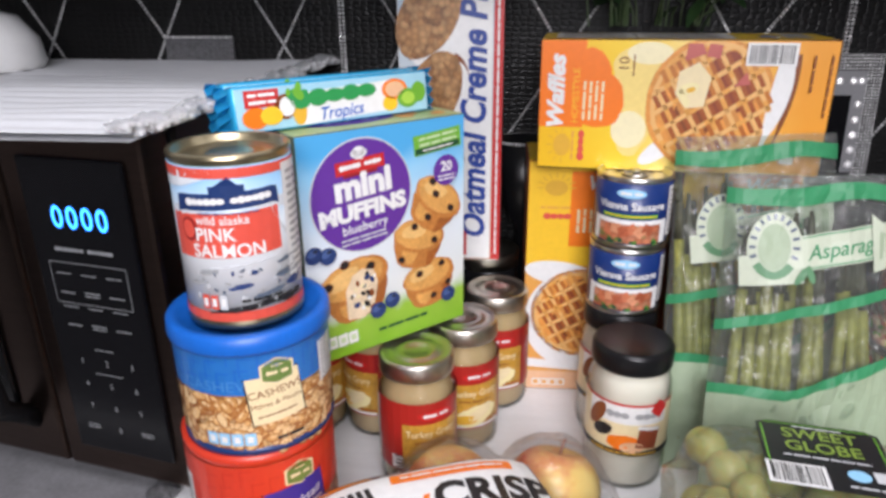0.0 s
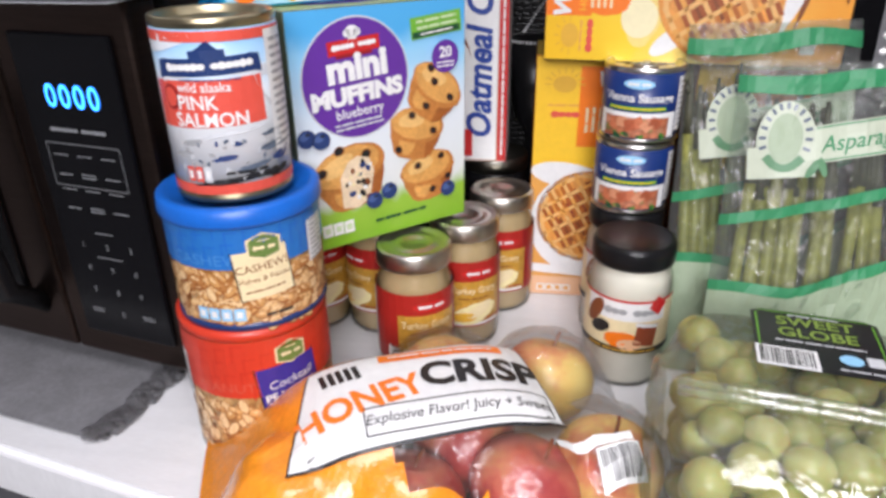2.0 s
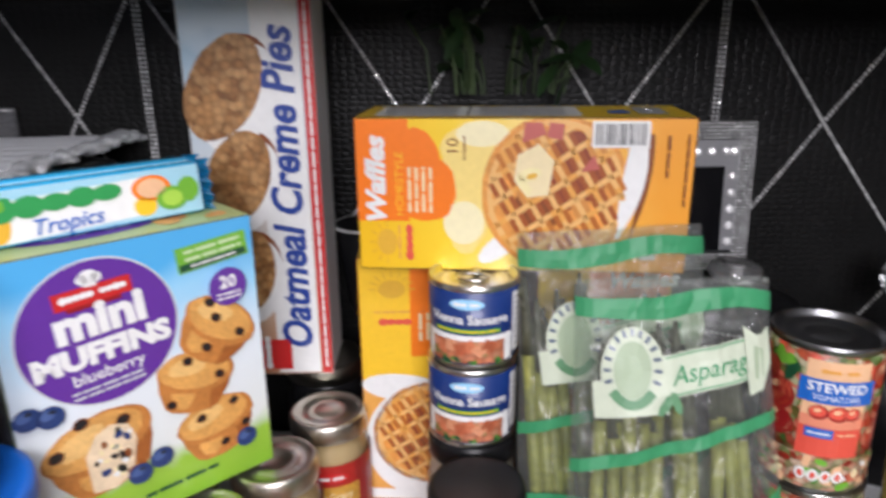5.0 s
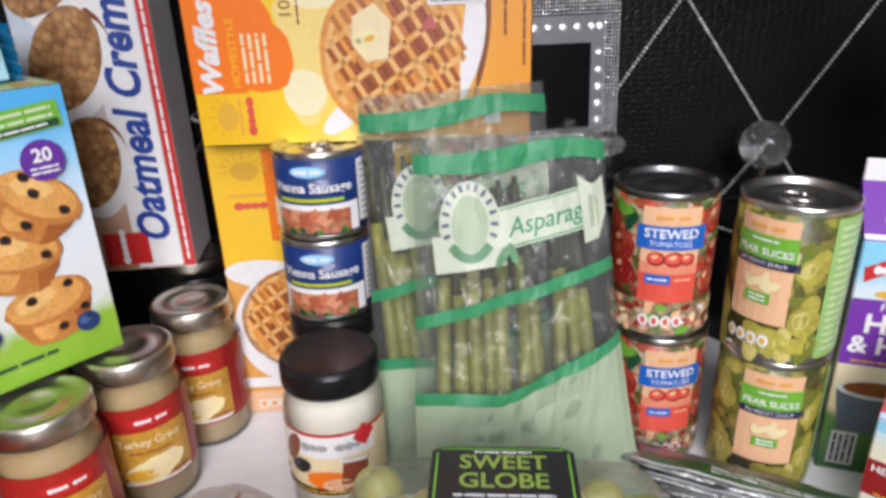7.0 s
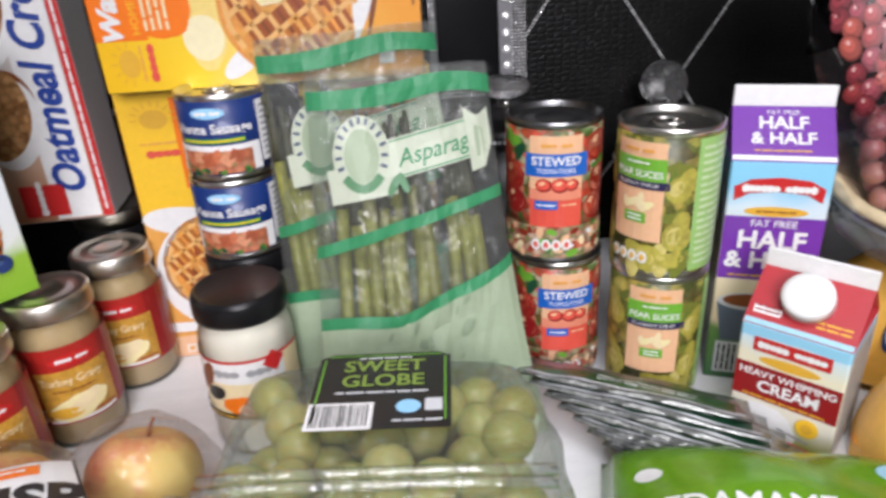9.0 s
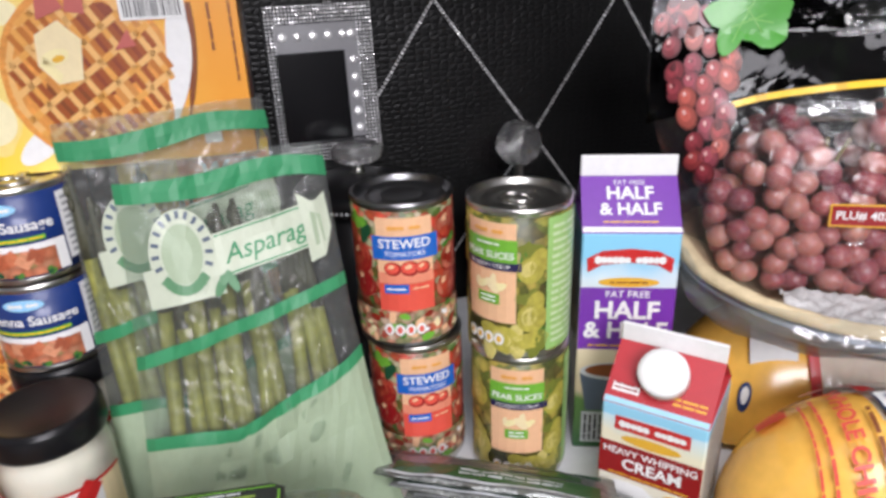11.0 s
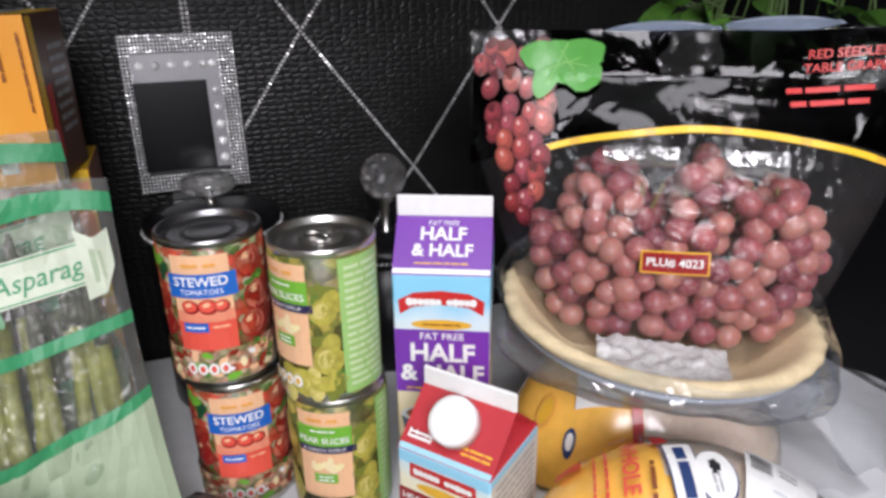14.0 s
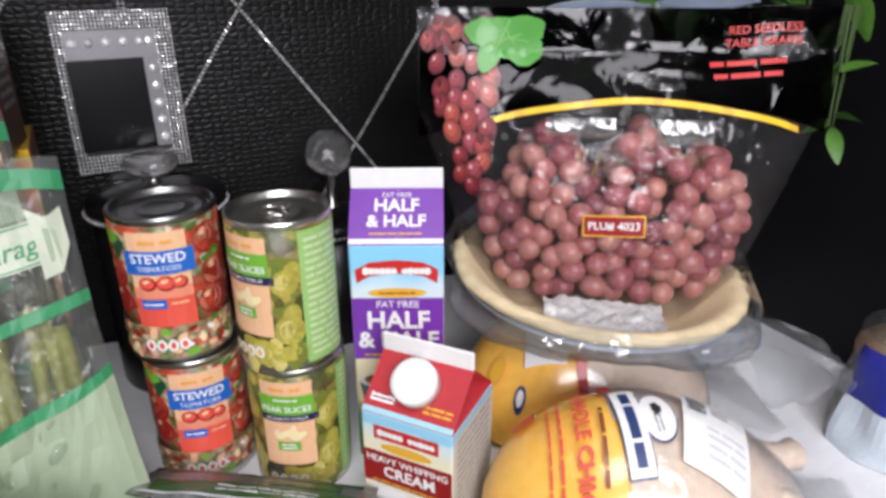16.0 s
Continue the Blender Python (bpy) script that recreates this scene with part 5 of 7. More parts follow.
def candy(m):
    L, T, Hh = 0.185, 0.016, 0.033
    ob = thing("candy_pack", m, "blue wrapped bar of tropical fruit chews on a box", "candy", "fruit chew packs")
    part("wrapper", block(L * 0.9, T, Hh, 0.003), CANDYBLUE, ob, "", True)
    for s in (-1, 1):
        bm = bmesh.new()
        n = 8
        a = [bm.verts.new((s * L * 0.45, (-T / 2 if i % 2 else T / 2) * 0.5, Hh * i / n)) for i in range(n + 1)]
        b = [bm.verts.new((s * L * 0.5, (T / 2 if i % 2 else -T / 2) * 0.35, -0.001 + (Hh + 0.002) * i / n)) for i in range(n + 1)]
        for i in range(n):
            bm.faces.new((a[i], a[i + 1], b[i + 1], b[i]))
        bmesh.ops.solidify(bm, geom=bm.faces[:], thickness=0.0008)
        part("crimped_end", bm, CANDYBLUE, ob)
    p = Print(on_front(T))
    p.rect(0.0, Hh / 2, L * 0.88, Hh * 0.9, PASTEL, 1).rect(0.005, Hh * 0.45, 0.08, Hh * 0.7, WHITE, 2, 2)
    p.mark(-0.004, Hh * 0.64, 0.07, 0.016, 5, GREEN, 4, 2, seed=8).text("Tropics", 0.0, Hh * 0.26, 0.0125, BLUE, 5, 2, bold=0.01, shear=0.3)
    p.rect(-0.062, Hh * 0.72, 0.026, 0.012, RED, 3).bars(-0.062, Hh * 0.72, 0.022, 2, 0.005, WHITE, 4).oval(-0.068, Hh * 0.32, 0.01, 0.0075, ORANGE, 3).oval(-0.056, Hh * 0.34, 0.0085, 0.0065, YELLOW, 4).oval(-0.045, Hh * 0.5, 0.008, 0.009, BROWN, 3).oval(-0.0435, Hh * 0.5, 0.006, 0.007, WHITE, 4).oval(-0.034, Hh * 0.4, 0.006, 0.011, GOLD, 3)
    p.scatter(6, -0.036, Hh * 0.8, 0.012, 0.006, 0.004, [GREEN, LEAF], 4, 2).oval(0.05, Hh * 0.62, 0.012, 0.008, ORANGE, 3).oval(0.05, Hh * 0.62, 0.009, 0.006, PEACH, 4).oval(0.062, Hh * 0.38, 0.01, 0.0075, LEAF, 4).oval(0.062, Hh * 0.38, 0.0065, 0.005, LIME, 5).oval(0.073, Hh * 0.5, 0.007, 0.008, LEAF, 3).oval(0.045, Hh * 0.3, 0.007, 0.006, YELLOW, 3)
    p.lay("wrapper_print", ob)


candy(pose(-0.004, 0.634, 0.3138, -6, 0, 44))
candy(pose(-0.018, 0.652, 0.3138, -3, 0, 43))


# ---- cartons ----
def gable(name, m, w, shoulder, top, fin, body, roof, label):
    ob = thing(name, m, label, "carton", "dairy cartons")
    a = w / 2
    part("body", block(w, w, shoulder, 0.0012, seg=1), body, ob)
    bm = bmesh.new()
    b = [bm.verts.new(v) for v in ((-a, -a, shoulder), (a, -a, shoulder), (a, a, shoulder), (-a, a, shoulder))]
    r = [bm.verts.new(v) for v in ((-a, 0, top), (a, 0, top))]
    q = [bm.verts.new((-a + w * 0.3, 0, shoulder + (top - shoulder) * 0.55)), bm.verts.new((a - w * 0.3, 0, shoulder + (top - shoulder) * 0.55))]
    bm.faces.new((b[0], b[1], r[1], r[0]))
    bm.faces.new((b[2], b[3], r[0], r[1]))
    for i, j, k, e in ((1, 2, 1, 1), (3, 0, 0, 0)):
        bm.faces.new((b[i], b[j], q[k]))
        bm.faces.new((b[i], q[k], r[e]))
        bm.faces.new((b[j], r[e], q[k]))
    bmesh.ops.recalc_face_normals(bm, faces=bm.faces)
    part("gable_roof", bm, roof, ob)
    part("top_fin", block(w, 0.0028, fin, 0.0008, at=(0, 0, top - 0.001), seg=1), WHITE, ob, "sealed white top fin")
    return ob


def roof_place(w, shoulder, top):
    a, rise = w / 2, top - shoulder
    l = math.hypot(a, rise)
    return lambda u, v, h: (u, -a + a * v / l - h * rise / l, shoulder + rise * v / l + h * a / l)


CARTONPRINT = gradient("half_carton_print", [(0, (0.03, 0.13, 0.04)), (0.24, (0.12, 0.24, 0.06)), (0.3, (0.75, 0.62, 0.4)), (0.6, (0.8, 0.72, 0.5)), (0.8, (0.62, 0.75, 0.82)), (1, (0.25, 0.6, 0.82))])
w = 0.07
ob = gable("half_and_half_carton", pose(0.651, 0.652, 0, 0, 0, -24), w, 0.191, 0.224, 0.016, CARTONPRINT, VIOLET, "purple and white carton of fat free half and half")
p = Print(on_front(w))
p.rect(0, 0.1215, w * 0.99, 0.053, VIOLET, 1).text("FAT FREE", 0, 0.1425, 0.008, WHITE, 2, bold=0.01).text("HALF", 0, 0.1285, 0.0205, WHITE, 2, bold=0.03).text("& HALF", 0, 0.1115, 0.019, WHITE, 2, bold=0.03).bars(0, 0.0985, 0.055, 1, 0.0035, GOLD, 2)
p.poly([(-0.03, -0.005), (-0.02, 0.001), (0, 0.003), (0.02, 0.001), (0.03, -0.005), (0.031, 0.006), (0.02, 0.012), (0, 0.014), (-0.02, 0.012), (-0.031, 0.006)], RED, 2, (0, 0.1655)).mark(0, 0.1705, 0.05, 0.008, 12, WHITE, 3).oval(0, 0.1525, 0.022, 0.004, GOLD, 2).bars(0, 0.1525, 0.028, 1, 0.003, BROWN, 3)
p.oval(-0.006, 0.075, 0.026, 0.008, SILVER, 2).oval(-0.006, 0.076, 0.022, 0.006, BROWN, 3).poly([(-0.026, 0), (0.026, 0), (0.02, -0.035), (-0.02, -0.035)], SLATE, 1.5, (-0.006, 0.073)).rect(-0.02, 0.022, 0.018, 0.03, SILVER, 4).bars(-0.02, 0.022, 0.026, 4, 0.004, BLACK, 5, 90)
p.lay("front_print", ob)
p = Print(roof_place(w, 0.191, 0.224))
p.text("FAT FREE", 0, 0.041, 0.0055, WHITE).text("HALF", 0, 0.032, 0.0145, WHITE, bold=0.025).text("& HALF", 0, 0.019, 0.0135, WHITE, bold=0.025).bars(0, 0.009, 0.04, 1, 0.0028, GOLD).rect(0, 0.003, w * 0.99, 0.004, WHITE)
p.lay("roof_print", ob)

CREAMPRINT = gradient("cream_carton_print", [(0, (0.12, 0.26, 0.05)), (0.12, (0.4, 0.42, 0.08)), (0.3, (0.75, 0.72, 0.6)), (0.75, (0.8, 0.74, 0.55)), (0.9, (0.6, 0.75, 0.82)), (1, (0.3, 0.62, 0.82))])
CREAMSIDE = ink("cream_carton_side", (0.62, 0.62, 0.6))
ob = gable("whipping_cream_carton", pose(0.637, 0.563, 0, 0, 0, -50), w, 0.097, 0.128, 0.014, CREAMPRINT, ink("cream_roof_red", (0.45, 0.03, 0.04)), "red and white pint carton of heavy whipping cream")
p = Print(on_front(w))
p.rect(0, 0.052, w * 0.99, 0.028, DEEPRED, 1).text("HEAVY WHIPPING", 0, 0.0595, 0.0078, WHITE, 2, bold=0.02).text("CREAM", 0.002, 0.0495, 0.0125, WHITE, 2, bold=0.03).bars(0, 0.0405, 0.055, 1, 0.0032, GOLD, 2)
p.rect(0, 0.083, 0.05, 0.011, RED, 2).mark(0, 0.083, 0.044, 0.007, 11, WHITE, 3).oval(0, 0.0715, 0.02, 0.004, GOLD, 2)
p.oval(-0.008, 0.02, 0.02, 0.015, WHITE, 2, -20, rag=0.1).poly([(-0.03, -0.006), (0.02, -0.012), (0.03, 0.002), (-0.02, 0.006)], CORAL, 2.5, (-0.004, 0.008)).oval(0.018, 0.028, 0.0075, 0.0075, YELLOW, 3).oval(0.018, 0.028, 0.004, 0.004, GOLD, 4).bars(0.01, 0.018, 0.022, 1, 0.004, GREY, 4, -10)
p.lay("front_print", ob)
p = Print(on_right(w))
p.rect(0, 0.046, w * 0.98, 0.09, CREAMSIDE, 1).bars(0, 0.05, 0.058, 13, 0.006, GREY, 2, seed=6).lay("side_print", ob)
place = roof_place(w, 0.097, 0.128)
p = Print(place)
p.rect(-0.022, 0.012, 0.018, 0.006, WHITE, 1).bars(-0.022, 0.013, 0.016, 2, 0.003, DEEPRED, 2).bars(0.02, 0.012, 0.022, 2, 0.0035, GOLD, 1).rect(0, 0.0025, w * 0.98, 0.004, PASTEL, 1)
p.lay("roof_print", ob)
cap = part("cap", lathe([(0, 0), (0.0165, 0), (0.0165, 0.011), (0.0155, 0.0125), (0.012, 0.013), (0, 0.013)], 40), surface("white_cap_plastic", (0.8, 0.8, 0.79), 0.35, vary=0.02, bump=0.0), ob, "round white screw cap", True)
cap.matrix_local = Matrix.Translation(place(0, 0.0265, 0.0)) @ Matrix.Rotation(math.atan2(0.031, 0.035), 4, "X")


# ---- produce in bags and shells ----
STALK = surface("asparagus_green", (0.21, 0.21, 0.045), 0.5, vary=0.5, scale=35, bump=0.2)
TIP = surface("asparagus_tip", (0.06, 0.06, 0.035), 0.6, vary=0.4, scale=80, bump=0.4)
BAGGREEN = ink("bag_band_green", (0.035, 0.24, 0.1), 0.5, 0.0)
BADGEGREEN = ink("badge_dull_green", (0.1, 0.24, 0.12), 0.5, 0.0)
BAGPALE = ink("bag_pale_green", (0.33, 0.41, 0.28), 0.5, 0.0)
LABELCREAM = ink("bag_label_cream", (0.5, 0.55, 0.43), 0.5, 0.0)


def asparagus(m, w, h, label, seed):
    ob = thing("asparagus_bag", m, label, "asparagus", "asparagus bags")
    rnd = random.Random(seed)
    T = 0.017

    def half(u, v):
        x = (u - 0.5) * w * (1 + 0.08 * math.cos(v * 3) + 0.012 * noise.noise((v * 9, seed, 0)))
        bulge = T * (math.sin(math.pi * min(max(u, 0), 1)) ** 0.6) * (math.sin(math.pi * (0.06 + 0.9 * (1 - v) ** 0.8)) ** 0.5)
        x += 0.016 * u * (1 - v) ** 4
        crease = abs(noise.noise((u * 7 + v * 3, v * 13 - u * 4, seed + 5))) * 0.008 * math.sin(math.pi * u) * (1 - 0.85 * math.exp(-((v - 0.74) / 0.14) ** 2))
        return x, bulge * (1 + 0.3 * noise.noise((u * 6 + seed, v * 8, 1))) + crease, v * h + 0.004 * noise.noise((u * 3, seed, 4)) * (v > 0.9)

    front = lambda u, v: (lambda a: (a[0], -a[1], a[2]))(half(u, v))
    back = lambda u, v: (lambda a: (a[0], a[1], a[2]))(half(1 - u, v))
    bm = sheet(front, 44, 70)
    sheet(back, 10, 16, bm)
    part("clear_bag", bm, film("asparagus_film_%d" % seed, (0.86, 0.89, 0.86), 0.045, 0.02, 0.15, 1.0, 38), ob, "crinkled clear plastic bag", True)
    on_bag = lambda u, v, hh: (lambda a: (a[0], a[1] - 0.0006 - hh, a[2]))(front(u / w + 0.5, min(max(v / h, 0), 1)))
    wave = lambda u: 0.0015 * math.sin(u * 90) + 0.21 * (u + 0.012 + math.sqrt((u + 0.012) ** 2 + 0.0002))

    def strip(name, lo, hi, mat, layer, rows=1):
        p = Print(on_bag)
        for i in range(24):
            a, b = -w / 2 + w * i / 24, -w / 2 + w * (i + 1) / 24
            for k in range(rows):
                at = lambda u, k: lo(u) + (hi(u) - lo(u)) * k / rows
                p.add([(a, at(a, k)), (b, at(b, k)), (b, at(b, k + 1)), (a, at(a, k + 1))], [(0, 1, 2, 3)], mat, layer)
        bmesh.ops.remove_doubles(p.bm, verts=p.bm.verts, dist=0.00005)
        p.lay(name, ob)

    strip("pale_panel", lambda u: 0.0, lambda u: 0.101 + wave(u), BAGPALE, 1, 7)
    strip("green_band", lambda u: 0.1 + wave(u), lambda u: 0.1085 + wave(u), BAGGREEN, 2)
    strip("green_band", lambda u: 0.169 + 0.235 * u, lambda u: 0.1775 + 0.235 * u, BAGGREEN, 2)
    strip("green_band", lambda u: h - 0.0225 + 0.0025 * math.sin(u * 52) + 0.03 * u, lambda u: h - 0.009 + 0.0025 * math.sin(u * 52 + 0.4) + 0.03 * u, BAGGREEN, 2, 2)
    p = Print(on_bag)
    p.rect(0.024, 0.2235, 0.074, 0.0275, LABELCREAM, 3, 10).rect(0.024, 0.2358, 0.072, 0.001, BAGGREEN, 4, 10).rect(0.024, 0.2112, 0.072, 0.001, BAGGREEN, 4, 10).text("Asparagus", 0.027, 0.223, 0.0168, BAGGREEN, 5, 10, shear=0.3, bold=0.005)
    p.oval(-0.011, 0.2, 0.008, 0.003, BADGEGREEN, 6, 60).oval(-0.004, 0.2015, 0.0075, 0.0028, BADGEGREEN, 6, 110)
    p.lay("name_label", ob, "cream printed label with green script")
    p = Print(on_bag)
    p.poly([(-0.008, -0.024), (0.003, -0.021), (0.01, -0.004), (0.009, 0.02), (0.0, 0.014), (-0.011, 0.021), (-0.009, 0.0)], LABELCREAM, 7, (w / 2 - 0.0135, 0.228)).poly([(-0.003, -0.012), (0.004, -0.01), (0.003, 0.008), (-0.004, 0.01)], BAGPALE, 8, (w / 2 - 0.013, 0.226))
    p.lay("label_flap", ob, "folded cream corner of the label")
    p = Print(on_bag)
    p.rect(-0.033, 0.204, 0.047, 0.024, LABELCREAM, 3.5, 6).oval(-0.032, 0.2215, 0.0205, 0.0275, LABELCREAM, 4, n=32).oval(-0.032, 0.2215, 0.0125, 0.0185, BAGPALE, 5, n=32)
    for i in range(13):
        a = math.pi * (-0.12 + 1.24 * i / 12)
        p.rect(-0.032 + 0.0165 * math.cos(a), 0.2225 + 0.023 * math.sin(a), 0.0024, 0.0048, SLATE, 5, math.degrees(a) - 90)
    for i in range(9):
        a = math.pi * (1.25 + 0.5 * i / 8)
        p.rect(-0.032 + 0.0158 * math.cos(a), 0.2215 + 0.022 * math.sin(a), 0.005, 0.006, BADGEGREEN, 5, math.degrees(a) - 90)
    p.lay("round_badge", ob, "oval maker's badge printed on the bag")
    for i in range(15):
        x = (i / 14 - 0.5) * w * 0.8 + rnd.uniform(-0.003, 0.003)
        L, y, r = h * rnd.uniform(0.78, 0.9), rnd.uniform(-0.002, 0.005), rnd.uniform(0.0042, 0.0066)
        lean = rnd.uniform(-0.012, 0.012) - 0.12 * x
        s = part("stalk", tube([(x, y, 0.03), (x + lean * 0.4, y, L * 0.4), (x + lean, y, L * 0.8)], r, 8, None, (1.0, 0.8)), STALK, ob, "", True)
        bm = tube([(x + lean, y, L * 0.79), (x + lean * 1.1, y, L * 0.87), (x + lean * 1.2, y, L * 0.95), (x + lean * 1.25, y, L)], r * 0.98, 8, None, (0.9, 0.25))
        for k in range(5):
            a = rnd.uniform(0, 6.28)
            ball(r * 0.5, (x + lean * 1.1 + r * 0.6 * math.cos(a), y + r * 0.6 * math.sin(a), L * (0.82 + 0.035 * k)), 1, (0.8, 0.8, 1.8), bm)
        part("tip", bm, TIP, s, "", True)
    return ob


asparagus(pose(0.367, 0.592, 0.002, -16.5, 0, 0), 0.138, 0.279, "bag of green asparagus leaning back with a cream label", 3)
asparagus(pose(0.347, 0.651, 0.002, -12.3, -2, 2), 0.142, 0.297, "bag of green asparagus behind the other bag", 8)



def grape_skin(name, stops, bloom, rough=0.42):
    """Thin fruit skin: each grape its own shade, with a dusty bloom in patches."""
    m, t, bsdf, link = node_material(name)
    tc, info, cr, ns, fine = (t.nodes.new(k) for k in ("ShaderNodeTexCoord", "ShaderNodeObjectInfo", "ShaderNodeValToRGB", "ShaderNodeTexNoise", "ShaderNodeTexNoise"))
    ns.inputs["Scale"].default_value, fine.inputs["Scale"].default_value = 70, 420
    for n in (ns, fine):
        link(tc.outputs["Object"], n.inputs["Vector"])
    while len(cr.color_ramp.elements) < len(stops):
        cr.color_ramp.elements.new(0.5)
    for i, c_ in enumerate(stops):
        cr.color_ramp.elements[i].position, cr.color_ramp.elements[i].color = i / (len(stops) - 1), (*c_, 1)
    shade = t.nodes.new("ShaderNodeMath")
    shade.operation = "MULTIPLY_ADD"
    shade.inputs[1].default_value = 0.5
    off = t.nodes.new("ShaderNodeMath")
    off.operation = "MULTIPLY_ADD"
    off.inputs[1].default_value, off.inputs[2].default_value = 0.85, -0.17
    link(info.outputs["Random"], off.inputs[0])
    link(ns.outputs[0], shade.inputs[0])
    link(off.outputs[0], shade.inputs[2])
    link(shade.outputs[0], cr.inputs[0])
    dust, amount = t.nodes.new("ShaderNodeMix"), t.nodes.new("ShaderNodeMapRange")
    dust.data_type = "RGBA"
    dust.inputs["B"].default_value = (*bloom, 1)
    amount.inputs[1].default_value, amount.inputs[2].default_value = 0.45, 0.8
    amount.inputs[3].default_value, amount.inputs[4].default_value = 0.0, 0.6
    link(fine.outputs[0], amount.inputs[0])
    link(amount.outputs[0], dust.inputs["Factor"])
    link(cr.outputs[0], dust.inputs["A"])
    link(dust.outputs["Result"], bsdf.inputs["Base Color"])
    bsdf.inputs["Roughness"].default_value, bsdf.inputs["Coat Weight"].default_value, bsdf.inputs["Coat Roughness"].default_value = rough, 0.2, 0.2
    bsdf.inputs["Subsurface Weight"].default_value, bsdf.inputs["Subsurface Scale"].default_value = 0.5, 0.008
    return m


GRAPEGREEN = grape_skin("green_grape_skin", [(0.28, 0.28, 0.055), (0.38, 0.365, 0.1), (0.47, 0.44, 0.16)], (0.42, 0.44, 0.2))
GRAPERED = grape_skin("red_grape_skin", [(0.17, 0.035, 0.055), (0.33, 0.085, 0.095), (0.45, 0.18, 0.15), (0.47, 0.23, 0.18)], (0.52, 0.33, 0.34))


def grape_mesh(name, r, mat):
    return mesh_of(name, ball(r, (0, 0, 0), 3, (1, 1, 1.12)), mat, True)


CW, CD, CH = 0.187, 0.18, 0.13
clam = thing("grape_clamshell", pose(0.328, 0.452, 0.001, 0, 0, -9), "clear plastic clamshell of green grapes with black label", "grapes")
rnd = random.Random(11)


def clam_form(inset, lo, hi, seed):
    bm = bmesh.new()
    rings = []
    for z, k in ((lo, 0.86), (lo + 0.004, 0.9), (CH * 0.55, 0.97), (CH * 0.62, 1.03), (CH * 0.65, 1.03), (CH * 0.7, 0.97), (hi - 0.014, 0.9), (hi - 0.004, 0.84), (hi, 0.76)):
        if lo <= z <= hi:
            ring = []
            for i in range(64):
                a = 2 * math.pi * i / 64
                c, s = math.cos(a), math.sin(a)
                q = (abs(c) ** 6 + abs(s) ** 6) ** (-1 / 6)
                ridge = 1 + 0.012 * math.sin(a * 16) * (z > lo + 0.003) * (z < hi - 0.004)
                ring.append(bm.verts.new((c * q * CW / 2 * k * ridge, s * q * CD / 2 * k * ridge, z)))
            rings.append(ring)
    for a, b in zip(rings, rings[1:]):
        for i in range(64):
            bm.faces.new((a[i], a[(i + 1) % 64], b[(i + 1) % 64], b[i]))
    bm.faces.new(rings[-1])
    bm.faces.new(rings[0][::-1])
    return bm


part("shell", clam_form(0, 0.0, CH, 1), SHELL, clam, "ribbed clear plastic shell", True)
ridge = bmesh.new()
for y in (-0.02, -0.028):
    tube([(-CW * 0.44, y, CH + 0.001), (-CW * 0.2, y, CH + 0.003), (CW * 0.2, y, CH + 0.003), (CW * 0.44, y, CH + 0.001)], 0.0028, 6, ridge)
part("lid_rib", ridge, SHELL, clam, "", True)
gm = grape_mesh("grape", 0.0124, GRAPEGREEN)
done = []
tries = 0
while len(done) < 210 and tries < 22000:
    tries += 1
    z = rnd.choice((0.014, 0.036, 0.058, 0.08, 0.1, 0.112, 0.114))
    q = Vector((rnd.uniform(-1, 1) * (CW / 2 - 0.025), rnd.uniform(-1, 1) * (CD / 2 - 0.024), z + rnd.uniform(-0.003, 0.003)))
    if all((q - o).length > 0.0202 for o in done):
        done.append(q)
        g = new("grape", gm)
        g.parent = clam
        g.matrix_local = Matrix.LocRotScale(q, Euler([rnd.uniform(0, 3) for _ in range(3)]), [rnd.uniform(0.92, 1.1)] * 3)
p = Print(lambda u, v, h: (u - 0.002, v + 0.041, CH + 0.004 + h))
p.poly([(-0.037, -0.033), (0.037, -0.033), (0.037, 0.029), (0.03, 0.033), (-0.03, 0.033), (-0.037, 0.029)], BLACK, 1)
for a, b, ww, hh in ((0, 0.0305, 0.064, 0.0009), (-0.034, 0, 0.0009, 0.055), (0.034, 0, 0.0009, 0.055)):
    p.rect(a, b, ww, hh, LEAF, 2)
OLIVE = ink("olive_lettering", (0.2, 0.3, 0.05))
p.text("SWEET", 0, 0.02, 0.0145, OLIVE, 2, bold=0.02).text("GLOBE", 0, 0.0065, 0.0145, OLIVE, 2, bold=0.02).bars(0, 0.028, 0.03, 1, 0.003, SILVER, 2).bars(0, -0.0035, 0.05, 1, 0.0035, SILVER, 2)
p.barcode(-0.02, -0.0225, 0.034, 0.021, 2).oval(0.015, -0.016, 0.0065, 0.0055, SKY, 2).rect(0.028, -0.015, 0.009, 0.01, SILVER, 2).bars(0.02, -0.027, 0.026, 1, 0.0035, SILVER, 2)
p.lay("label", clam, "black label with green lettering and barcode")

# apples in a printed bag


